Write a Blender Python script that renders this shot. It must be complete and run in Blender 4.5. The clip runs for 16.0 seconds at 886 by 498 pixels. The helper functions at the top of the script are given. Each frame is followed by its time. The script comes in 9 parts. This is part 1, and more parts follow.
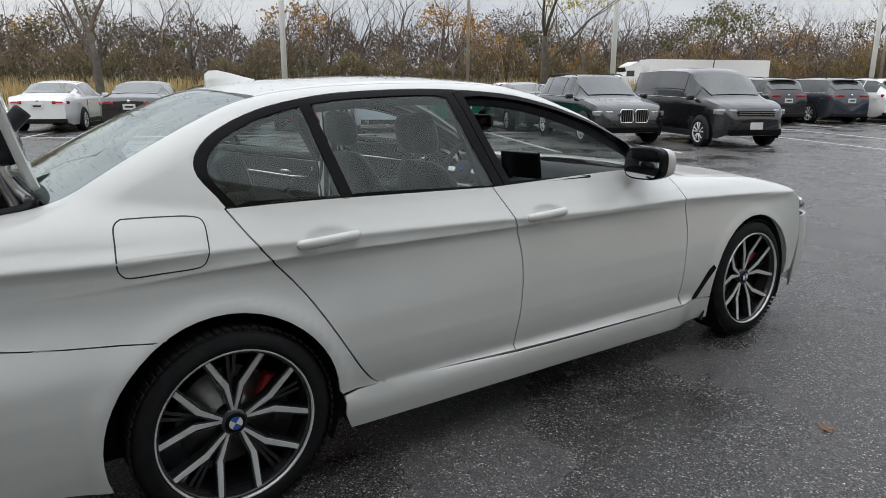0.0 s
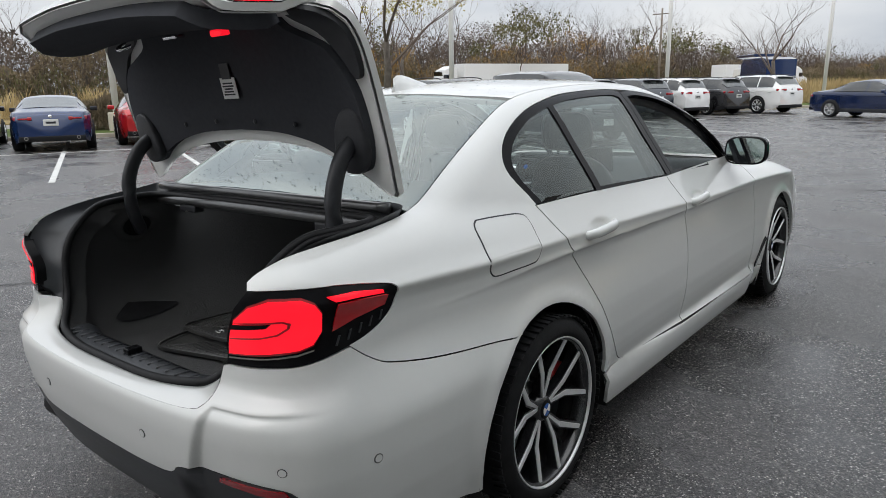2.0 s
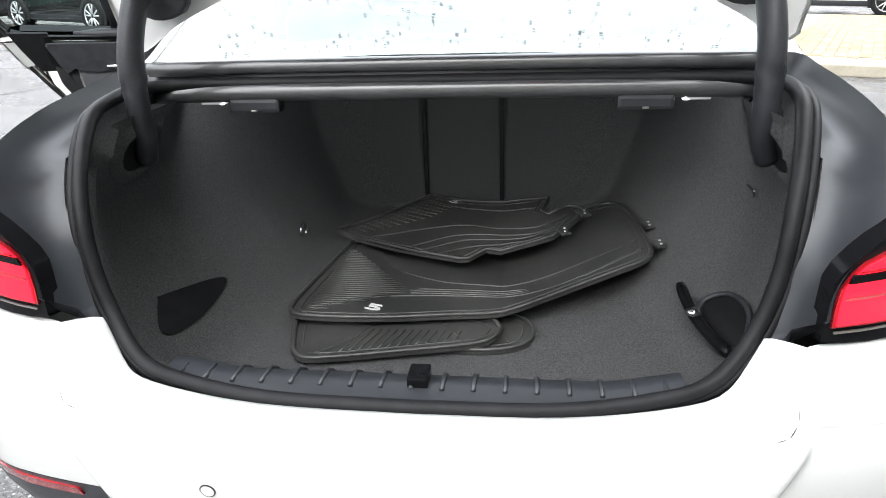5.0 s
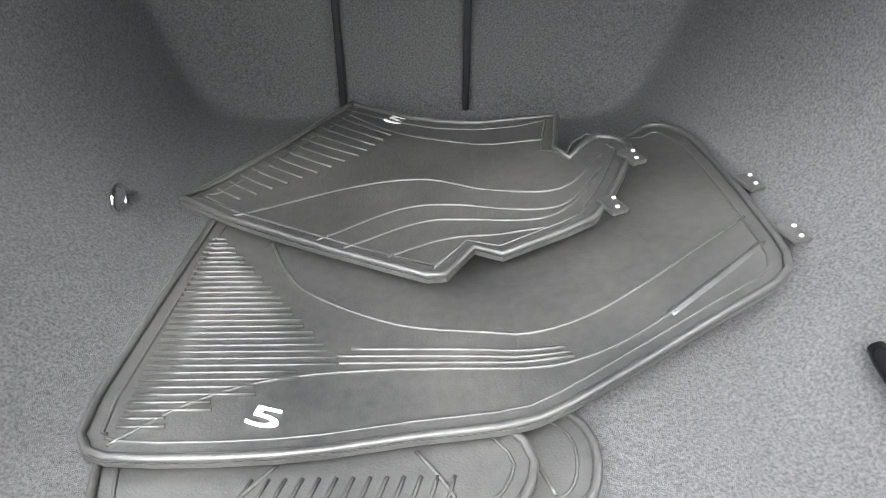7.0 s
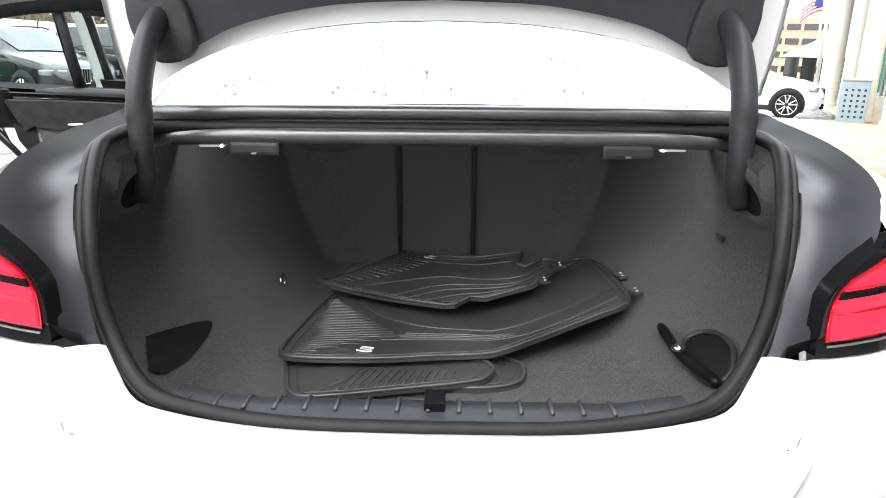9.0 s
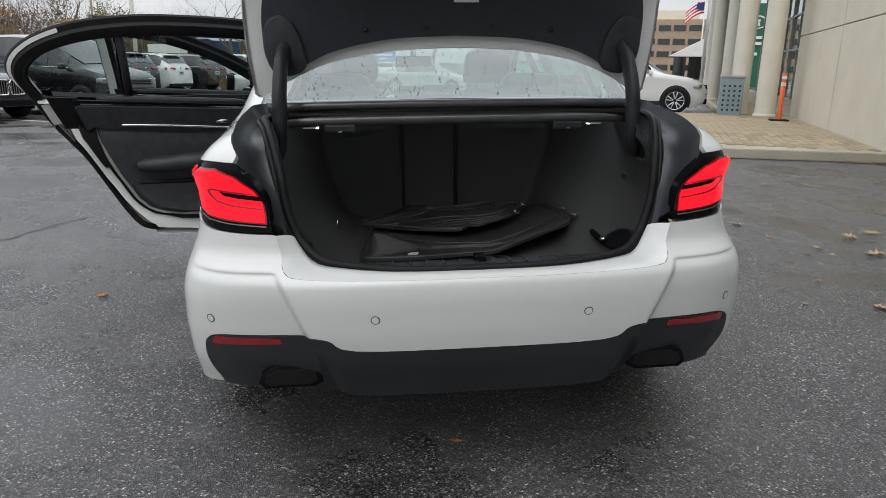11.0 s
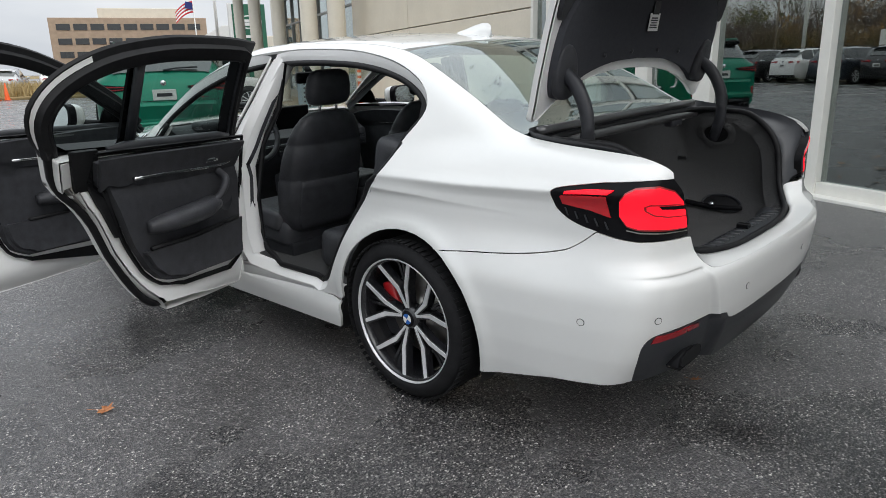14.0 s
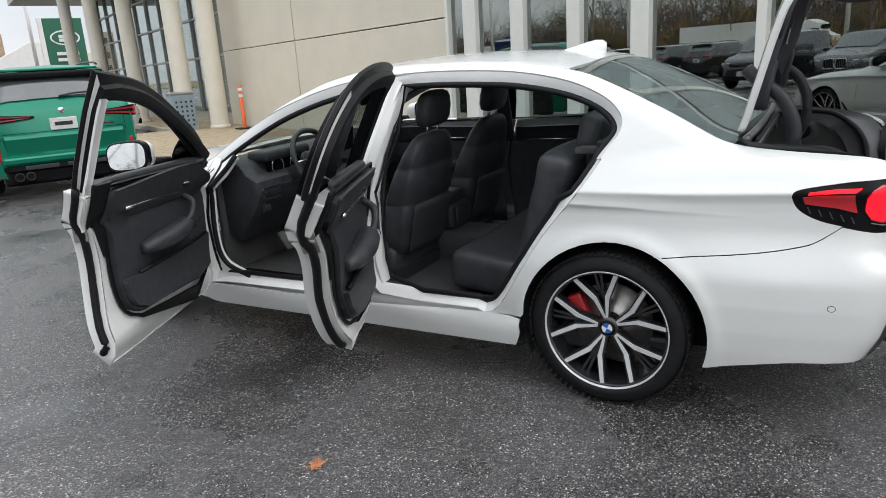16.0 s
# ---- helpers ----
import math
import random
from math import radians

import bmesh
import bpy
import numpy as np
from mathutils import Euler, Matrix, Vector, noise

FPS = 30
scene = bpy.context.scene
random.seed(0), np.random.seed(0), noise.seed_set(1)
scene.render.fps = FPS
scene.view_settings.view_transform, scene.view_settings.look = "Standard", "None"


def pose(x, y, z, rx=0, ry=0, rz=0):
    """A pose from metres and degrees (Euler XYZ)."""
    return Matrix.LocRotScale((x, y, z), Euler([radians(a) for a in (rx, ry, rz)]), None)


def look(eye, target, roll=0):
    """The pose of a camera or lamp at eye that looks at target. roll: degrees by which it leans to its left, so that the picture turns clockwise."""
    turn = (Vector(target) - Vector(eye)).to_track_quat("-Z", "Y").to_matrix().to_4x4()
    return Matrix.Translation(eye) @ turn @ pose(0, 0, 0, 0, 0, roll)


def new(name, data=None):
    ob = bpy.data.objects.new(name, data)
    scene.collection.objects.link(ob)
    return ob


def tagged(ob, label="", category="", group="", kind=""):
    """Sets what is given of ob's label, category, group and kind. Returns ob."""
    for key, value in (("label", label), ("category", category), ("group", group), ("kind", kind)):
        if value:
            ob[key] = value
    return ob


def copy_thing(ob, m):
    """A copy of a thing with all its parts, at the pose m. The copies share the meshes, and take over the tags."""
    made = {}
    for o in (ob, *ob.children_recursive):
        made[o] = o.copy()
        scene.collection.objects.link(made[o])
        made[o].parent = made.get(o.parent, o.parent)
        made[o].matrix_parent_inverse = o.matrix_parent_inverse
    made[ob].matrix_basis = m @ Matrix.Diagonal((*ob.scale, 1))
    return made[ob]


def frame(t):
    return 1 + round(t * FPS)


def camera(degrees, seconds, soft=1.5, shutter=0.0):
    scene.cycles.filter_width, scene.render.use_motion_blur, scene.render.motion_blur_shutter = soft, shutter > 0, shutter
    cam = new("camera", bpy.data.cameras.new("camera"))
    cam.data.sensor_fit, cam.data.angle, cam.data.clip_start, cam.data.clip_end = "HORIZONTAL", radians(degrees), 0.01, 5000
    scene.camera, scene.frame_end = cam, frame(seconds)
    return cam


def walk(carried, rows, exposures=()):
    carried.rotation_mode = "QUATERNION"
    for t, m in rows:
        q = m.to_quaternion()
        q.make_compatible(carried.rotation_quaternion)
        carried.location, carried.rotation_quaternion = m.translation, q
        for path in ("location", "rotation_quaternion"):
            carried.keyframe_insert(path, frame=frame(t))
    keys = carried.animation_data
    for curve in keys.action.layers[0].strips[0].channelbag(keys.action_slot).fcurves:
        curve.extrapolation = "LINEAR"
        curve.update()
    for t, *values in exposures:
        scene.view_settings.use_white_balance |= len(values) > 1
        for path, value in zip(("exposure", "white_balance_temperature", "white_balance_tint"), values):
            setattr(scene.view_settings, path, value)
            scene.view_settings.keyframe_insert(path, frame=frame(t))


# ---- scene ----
cam = camera(66.4, 16.0, 0.6)
PATH = [
    (0, (2.947, -0.624, 1.458), (1.362, 0.500, 0.981), 0.2),
    (0.5, (2.724, -1.002, 1.447), (1.211, 0.215, 0.971), 0.1),
    (1, (2.502, -1.318, 1.445), (1.055, -0.016, 0.987), 0.2),
    (1.5, (2.223, -1.593, 1.449), (0.862, -0.194, 1.012), -0.6),
    (2, (1.972, -1.898, 1.454), (0.745, -0.389, 0.989), -0.9),
    (2.5, (1.642, -2.060, 1.445), (0.488, -0.503, 0.952), -2.7),
    (3, (1.301, -2.238, 1.431), (0.316, -0.571, 0.934), -3.6),
    (3.5, (0.954, -2.274, 1.389), (0.150, -0.517, 0.871), -3.9),
    (4, (0.595, -2.223, 1.364), (0.006, -0.400, 0.791), -3.3),
    (4.2, (0.470, -2.202, 1.351), (-0.019, -0.355, 0.759), -3.8),
    (6.3, (-0.015, -1.166, 1.178), (-0.016, 0.483, 0.046), 4.3),
    (6.5, (-0.025, -1.110, 1.170), (-0.037, 0.513, 0.002), 2.9),
    (7, (-0.011, -1.049, 1.160), (0.053, 0.552, -0.036), 2.0),
    (7.5, (0.015, -1.081, 1.178), (0.060, 0.550, 0.022), 2.5),
    (8, (0.015, -1.267, 1.211), (-0.065, 0.522, 0.320), 2.2),
    (8.5, (0.014, -1.627, 1.213), (-0.039, 0.277, 0.603), 3.2),
    (8.7, (0.019, -1.773, 1.198), (-0.039, 0.154, 0.668), 2.4),
    (10.8, (-0.153, -2.809, 1.286), (-0.035, -0.886, 0.748), 0.1),
    (11, (-0.326, -2.882, 1.217), (-0.113, -0.961, 0.702), 0.9),
    (11.5, (-0.676, -2.821, 1.215), (-0.235, -0.961, 0.627), 1.7),
    (12, (-1.080, -2.683, 1.221), (-0.382, -0.887, 0.685), 2.4),
    (12.5, (-1.523, -2.571, 1.254), (-0.622, -0.864, 0.731), 0.5),
    (13, (-1.906, -2.343, 1.269), (-0.804, -0.760, 0.741), 0.4),
    (13.5, (-2.342, -2.176, 1.279), (-1.065, -0.719, 0.783), -1.4),
    (14, (-2.677, -1.901, 1.316), (-1.278, -0.572, 0.791), -1.4),
    (14.5, (-3.004, -1.637, 1.398), (-1.518, -0.412, 0.858), -2.5),
    (15, (-3.222, -1.310, 1.404), (-1.656, -0.193, 0.857), -2.9),
    (15.5, (-3.412, -1.006, 1.401), (-1.763, -0.004, 0.874), -3.4),
    (16, (-3.540, -0.759, 1.433), (-1.872, 0.211, 0.908), -3.6),
]
EXPO = [(0, 0.44), (2.0, 0.52), (3.0, 0.68), (3.6, 1.0), (4.2, 1.35), (5.4, 2.9), (6.3, 4.3), (7.5, 4.2), (8.7, 3.05), (9.6, 1.4), (10.8, 0.52), (12.0, 0.58), (14.0, 0.64), (15.0, 0.72), (16, 0.80)]
walk(cam, [(t, look(eye, target, roll)) for t, eye, target, roll in PATH], EXPO)

# overcast daylight
world = bpy.data.worlds.new("overcast")
scene.world = world
world.use_nodes = True
wn, wl = world.node_tree.nodes, world.node_tree.links
wn.clear()
w_out = wn.new("ShaderNodeOutputWorld")
w_bg = wn.new("ShaderNodeBackground")
w_sky = wn.new("ShaderNodeTexSky")
w_sky.sky_type = "NISHITA"
w_sky.sun_disc = False
w_sky.sun_elevation = radians(38)
w_sky.sun_rotation = radians(200)
w_sky.air_density, w_sky.dust_density, w_sky.ozone_density = 1.0, 6.0, 1.0
w_hsv = wn.new("ShaderNodeHueSaturation")
w_hsv.inputs["Saturation"].default_value = 0.25
# a veil of cloud over the whole sky
w_tc = wn.new("ShaderNodeTexCoord")
w_map = wn.new("ShaderNodeMapping")
w_map.inputs["Scale"].default_value = (1.2, 1.2, 4.0)
w_noise = wn.new("ShaderNodeTexNoise")
w_noise.inputs["Scale"].default_value = 2.2
w_noise.inputs["Detail"].default_value = 6
w_ramp = wn.new("ShaderNodeValToRGB")
w_ramp.color_ramp.elements[0].position, w_ramp.color_ramp.elements[0].color = 0.35, (6.6, 7.1, 7.8, 1)
w_ramp.color_ramp.elements[1].position, w_ramp.color_ramp.elements[1].color = 0.7, (9.6, 9.8, 10.0, 1)
w_mix = wn.new("ShaderNodeMixRGB")
w_mix.inputs[0].default_value = 0.85
wl.new(w_tc.outputs["Generated"], w_map.inputs[0])
wl.new(w_map.outputs[0], w_noise.inputs[0])
wl.new(w_noise.outputs[0], w_ramp.inputs[0])
wl.new(w_sky.outputs[0], w_hsv.inputs["Color"])
wl.new(w_hsv.outputs[0], w_mix.inputs[1])
wl.new(w_ramp.outputs[0], w_mix.inputs[2])
# an overcast sky is brightest overhead
w_sep = wn.new("ShaderNodeSeparateXYZ")
w_rise = wn.new("ShaderNodeMapRange")
w_rise.inputs[3].default_value, w_rise.inputs[4].default_value = 0.78, 2.1
w_mul = wn.new("ShaderNodeVectorMath")
w_mul.operation = "SCALE"
wl.new(w_tc.outputs["Generated"], w_sep.inputs[0])
wl.new(w_sep.outputs[2], w_rise.inputs[0])
wl.new(w_mix.outputs[0], w_mul.inputs[0])
wl.new(w_rise.outputs[0], w_mul.inputs["Scale"])
wl.new(w_mul.outputs[0], w_bg.inputs[0])
w_bg.inputs[1].default_value = 0.078
wl.new(w_bg.outputs[0], w_out.inputs[0])
sun = new("sun", bpy.data.lights.new("sun", "SUN"))
sun.data.energy, sun.data.angle, sun.data.color = 0.4, radians(70), (1.0, 0.97, 0.93)
sun.matrix_world = look((0, 0, 20), (-6, 9, 0))


# ---- materials ----
def material(name, color, rough=0.5, metal=0.0, vary=0.0, scale=8.0, bump=0.0, bump_scale=60.0, coat=0.0, second=None, spec=0.5, rough_vary=0.0, per_object=0.0):
    """A surface with colour varied at two scales and fine relief."""
    m = bpy.data.materials.new(name)
    m.use_nodes = True
    nt = m.node_tree
    n, l = nt.nodes, nt.links
    b = n["Principled BSDF"]
    b.inputs["Base Color"].default_value = (*color, 1)
    b.inputs["Roughness"].default_value = rough
    b.inputs["Metallic"].default_value = metal
    b.inputs["Specular IOR Level"].default_value = spec
    b.inputs["Coat Weight"].default_value = coat
    b.inputs["Coat Roughness"].default_value = 0.03
    tc = n.new("ShaderNodeTexCoord")
    if vary or second:
        big = n.new("ShaderNodeTexNoise")
        big.inputs["Scale"].default_value = scale
        big.inputs["Detail"].default_value = 5
        fine = n.new("ShaderNodeTexNoise")
        fine.inputs["Scale"].default_value = scale * 14
        fine.inputs["Detail"].default_value = 3
        add = n.new("ShaderNodeMath")
        add.operation = "MULTIPLY_ADD"
        add.inputs[1].default_value = 0.45
        l.new(tc.outputs["Object"], big.inputs[0])
        l.new(tc.outputs["Object"], fine.inputs[0])
        l.new(fine.outputs[0], add.inputs[0])
        l.new(big.outputs[0], add.inputs[2])
        ramp = n.new("ShaderNodeValToRGB")
        dark = tuple(c * (1 - vary) for c in color)
        light = second or tuple(min(1, c * (1 + vary)) for c in color)
        ramp.color_ramp.elements[0].position, ramp.color_ramp.elements[0].color = 0.5, (*dark, 1)
        ramp.color_ramp.elements[1].position, ramp.color_ramp.elements[1].color = 0.95, (*light, 1)
        l.new(add.outputs[0], ramp.inputs[0])
        out = ramp.outputs[0]
        if per_object:
            info = n.new("ShaderNodeObjectInfo")
            hsv = n.new("ShaderNodeHueSaturation")
            rng = n.new("ShaderNodeMapRange")
            rng.inputs[3].default_value, rng.inputs[4].default_value = 1 - per_object, 1 + per_object
            l.new(info.outputs["Random"], rng.inputs[0])
            l.new(rng.outputs[0], hsv.inputs["Value"])
            l.new(out, hsv.inputs["Color"])
            out = hsv.outputs[0]
        l.new(out, b.inputs["Base Color"])
        if rough_vary:
            rr = n.new("ShaderNodeMapRange")
            rr.inputs[1].default_value, rr.inputs[2].default_value = 0.4, 0.65
            rr.inputs[3].default_value, rr.inputs[4].default_value = max(0.02, rough - rough_vary), rough + rough_vary
            l.new(big.outputs[0], rr.inputs[0])
            l.new(rr.outputs[0], b.inputs["Roughness"])
    if bump:
        bn = n.new("ShaderNodeTexNoise")
        bn.inputs["Scale"].default_value = bump_scale
        bn.inputs["Detail"].default_value = 4
        bp = n.new("ShaderNodeBump")
        bp.inputs["Strength"].default_value = bump
        bp.inputs["Distance"].default_value = 0.01
        l.new(tc.outputs["Object"], bn.inputs[0])
        l.new(bn.outputs[0], bp.inputs["Height"])
        l.new(bp.outputs[0], b.inputs["Normal"])
    return m


def glass_material(name, tint, rough=0.0, reflect=1.0, ior=1.62):
    """A thin pane: it lets light straight through, tinted, and mirrors at its face."""
    m = bpy.data.materials.new(name)
    m.use_nodes = True
    nt = m.node_tree
    n, l = nt.nodes, nt.links
    n.clear()
    out = n.new("ShaderNodeOutputMaterial")
    mix = n.new("ShaderNodeMixShader")
    tr = n.new("ShaderNodeBsdfTransparent")
    tr.inputs[0].default_value = (*tint, 1)
    gl = n.new("ShaderNodeBsdfGlossy")
    gl.inputs["Roughness"].default_value = rough
    gl.inputs[0].default_value = (reflect * 0.94, reflect, reflect * 0.975, 1)
    lw = n.new("ShaderNodeLayerWeight")
    lw.inputs[0].default_value = 0.5
    pw = n.new("ShaderNodeMath")
    pw.operation = "POWER"
    pw.inputs[1].default_value = 4.0
    fr = n.new("ShaderNodeMath")
    fr.operation = "MULTIPLY_ADD"
    r0 = ((ior - 1) / (ior + 1)) ** 2
    fr.inputs[1].default_value, fr.inputs[2].default_value = 1 - r0, r0
    l.new(lw.outputs["Facing"], pw.inputs[0])
    l.new(pw.outputs[0], fr.inputs[0])
    l.new(fr.outputs[0], mix.inputs[0])
    l.new(tr.outputs[0], mix.inputs[1])
    l.new(gl.outputs[0], mix.inputs[2])
    l.new(mix.outputs[0], out.inputs[0])
    return m


PAINT = material("white_paint", (0.68, 0.685, 0.67), 0.30, coat=1.0, vary=0.012, scale=3, spec=0.4)
PAINT_INNER = material("white_jamb_paint", (0.78, 0.78, 0.77), 0.35, coat=0.3, vary=0.02, scale=6)
GLOSS_BLACK = material("gloss_black", (0.007, 0.007, 0.008), 0.10, vary=0.2, scale=9, spec=0.08)
SATIN_BLACK = material("satin_black_plastic", (0.026, 0.027, 0.031), 0.42, vary=0.25, scale=14, bump=0.05, bump_scale=400, spec=0.3)
VALANCE = material("dark_grey_plastic", (0.024, 0.026, 0.030), 0.38, vary=0.15, scale=5, bump=0.03, bump_scale=300)
RUBBER = material("tyre_rubber", (0.010, 0.010, 0.011), 0.7, vary=0.35, scale=22, bump=0.12, bump_scale=180, spec=0.22)
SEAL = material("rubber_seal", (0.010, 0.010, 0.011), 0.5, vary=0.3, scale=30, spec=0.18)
WELL = material("wheel_well_liner", (0.012, 0.012, 0.012), 0.85, vary=0.3, scale=12, bump=0.2, bump_scale=90)
ALLOY = material("machined_alloy", (0.74, 0.74, 0.75), 0.30, 0.40, vary=0.05, scale=30)
RIM_BLACK = material("rim_black", (0.016, 0.016, 0.018), 0.22, coat=0.5, vary=0.2, scale=20)
STEEL = material("brake_steel", (0.36, 0.34, 0.32), 0.35, 0.9, vary=0.18, scale=26)
RED_PAINT = material("caliper_red", (0.45, 0.010, 0.014), 0.35, coat=0.5, vary=0.1, scale=20)
CHROME = material("chrome", (0.75, 0.76, 0.78), 0.12, 1.0, vary=0.03, scale=20)
LAMP_RED = material("lamp_red", (0.70, 0.004, 0.010), 0.2, coat=0.08, vary=0.06, scale=18, spec=0.2)
LAMP_DEEP = material("lamp_deep_red", (0.28, 0.006, 0.012), 0.12, coat=1.0, vary=0.1, scale=18)
LAMP_FIN = material("lamp_outer_red", (0.45, 0.008, 0.014), 0.12, coat=1.0, vary=0.1, scale=18)
BLUE = material("emblem_blue", (0.02, 0.12, 0.45), 0.2, coat=0.8, vary=0.05, scale=40)
WHITE = material("white_plastic", (0.75, 0.75, 0.74), 0.4, vary=0.05, scale=30)
LEATHER = material("black_leather", (0.040, 0.041, 0.046), 0.40, vary=0.3, scale=16, bump=0.25, bump_scale=220, spec=0.35)
TRIM = material("black_door_trim", (0.040, 0.041, 0.046), 0.48, vary=0.25, scale=20, bump=0.15, bump_scale=350, spec=0.25)
CARPET = material("charcoal_carpet", (0.075, 0.075, 0.077), 0.95, vary=0.30, scale=280, second=(0.130, 0.129, 0.130), bump=0.7, bump_scale=900, spec=0.2)
FELT = material("black_felt", (0.050, 0.052, 0.060), 0.9, vary=0.08, scale=60, bump=0.08, bump_scale=900, spec=0.2)
lamp_bsdf = LAMP_RED.node_tree.nodes["Principled BSDF"]
lamp_bsdf.inputs["Emission Color"].default_value = (1.0, 0.012, 0.03, 1)
lamp_bsdf.inputs["Emission Strength"].default_value = 0.62
MIRROR = material("mirror_glass", (0.75, 0.77, 0.78), 0.03, 1.0, vary=0.02, scale=5)
HEADLINER = material("grey_headliner", (0.30, 0.30, 0.29), 0.9, vary=0.06, scale=40)
GLASS = glass_material("car_glass", (0.70, 0.76, 0.73))
GLASS_SIDE = glass_material("side_glass", (0.60, 0.67, 0.655), ior=1.55)
GLASS_TINT = glass_material("rear_glass", (0.56, 0.68, 0.65), ior=2.5)
LENS = glass_material("lens_glass", (0.9, 0.9, 0.9))


# ---- building tools ----
def link(name, bm, mat, parent=None, label="", smooth=True, m=None, normals=None):
    """One mesh object out of a bmesh."""
    me = bpy.data.meshes.new(name)
    bm.to_mesh(me)
    bm.free()
    for mm in (mat if isinstance(mat, (list, tuple)) else [mat]):
        me.materials.append(mm)
    if smooth:
        me.shade_smooth()
    ob = new(name, me)
    if m is not None:
        ob.matrix_world = m
    if parent is not None:
        ob.parent = parent
    if label:
        tagged(ob, label)
    return ob


def part(name, bm, mat, parent, label="", smooth=True):
    return link(name, bm, mat, parent, label, smooth)


def sharpen(ob, degrees=35):
    """Keeps edges sharper than this angle sharp under smooth shading."""
    me = ob.data
    bm = bmesh.new()
    bm.from_mesh(me)
    for e in bm.edges:
        e.smooth = not (len(e.link_faces) == 2 and e.calc_face_angle(0) > radians(degrees))
    bm.to_mesh(me)
    bm.free()
    return ob


def box(sx, sy, sz, at=(0, 0, 0), bevel=0.0, seg=2, bm=None, rot=None):
    """A box with rounded edges; at is its centre."""
    own = bm is None
    bm = bm or bmesh.new()
    r = bmesh.ops.create_cube(bm, size=1.0)
    vs = r["verts"]
    bmesh.ops.scale(bm, vec=(sx, sy, sz), verts=vs)
    if bevel:
        es = list({e for v in vs for e in v.link_edges})
        r = bmesh.ops.bevel(bm, geom=es, offset=bevel, segments=seg, affect="EDGES", profile=0.6)
        vs = list({v for f in r["faces"] for v in f.verts} | {v for v in vs if v.is_valid})
    if rot is not None:
        bmesh.ops.rotate(bm, verts=vs, matrix=Euler([radians(a) for a in rot]).to_matrix())
    bmesh.ops.translate(bm, vec=at, verts=vs)
    return bm


def lathe(profile, n=32, axis="x", bm=None, at=(0, 0, 0), caps=False):
    """Turns a profile of (radius, along) round an axis."""
    bm = bm or bmesh.new()
    rings = []
    for r, h in profile:
        ring = []
        for k in range(n):
            a = 2 * math.pi * k / n
            c, s = r * math.cos(a), r * math.sin(a)
            p = {"x": (h, c, s), "y": (c, h, s), "z": (c, s, h)}[axis]
            ring.append(bm.verts.new((p[0] + at[0], p[1] + at[1], p[2] + at[2])))
        rings.append(ring)
    for a, b in zip(rings, rings[1:]):
        for k in range(n):
            bm.faces.new((a[k], a[(k + 1) % n], b[(k + 1) % n], b[k]))
    for ring, rr in ((rings[0], profile[0][0]), (rings[-1], profile[-1][0])):
        if caps and rr > 1e-5:
            bm.faces.new(ring)
    bmesh.ops.remove_doubles(bm, verts=bm.verts, dist=1e-6)
    bmesh.ops.recalc_face_normals(bm, faces=bm.faces)
    return bm


def tube(points, radius, n=8, bm=None, closed=False, flat=1.0):
    """A round bar along points; radius may be a list."""
    bm = bm or bmesh.new()
    pts = [Vector(p) for p in points]
    rings = []
    up = Vector((0, 0, 1))
    for i, p in enumerate(pts):
        a = pts[i - 1] if i or closed else p
        b = pts[(i + 1) % len(pts)] if i < len(pts) - 1 or closed else p
        d = (b - a).normalized()
        s = d.cross(up)
        if s.length < 1e-3:
            s = d.cross(Vector((0, 1, 0)))
        s.normalize()
        u = s.cross(d).normalized()
        r = radius[i] if isinstance(radius, (list, tuple)) else radius
        rings.append([bm.verts.new(p + s * (r * math.cos(2 * math.pi * k / n)) + u * (r * flat * math.sin(2 * math.pi * k / n))) for k in range(n)])
    pairs = list(zip(rings, rings[1:])) + ([(rings[-1], rings[0])] if closed else [])
    for a, b in pairs:
        for k in range(n):
            bm.faces.new((a[k], a[(k + 1) % n], b[(k + 1) % n], b[k]))
    if not closed:
        bm.faces.new(rings[0][::-1])
        bm.faces.new(rings[-1])
    bmesh.ops.recalc_face_normals(bm, faces=bm.faces)
    return bm


def curve(pts, n=6, closed=False):
    """A smooth line through points (Catmull-Rom)."""
    P = [np.array(p, float) for p in pts]
    out = []
    m = len(P)
    for i in range(m if closed else m - 1):
        p0 = P[(i - 1) % m] if closed or i else 2 * P[0] - P[1]
        p1, p2 = P[i], P[(i + 1) % m]
        p3 = P[(i + 2) % m] if closed or i + 2 < m else 2 * P[-1] - P[-2]
        for k in range(n):
            t = k / n
            out.append(0.5 * ((2 * p1) + (p2 - p0) * t + (2 * p0 - 5 * p1 + 4 * p2 - p3) * t * t + (3 * p1 - p0 - 3 * p2 + p3) * t ** 3))
    if not closed:
        out.append(P[-1])
    return [tuple(p) for p in out]


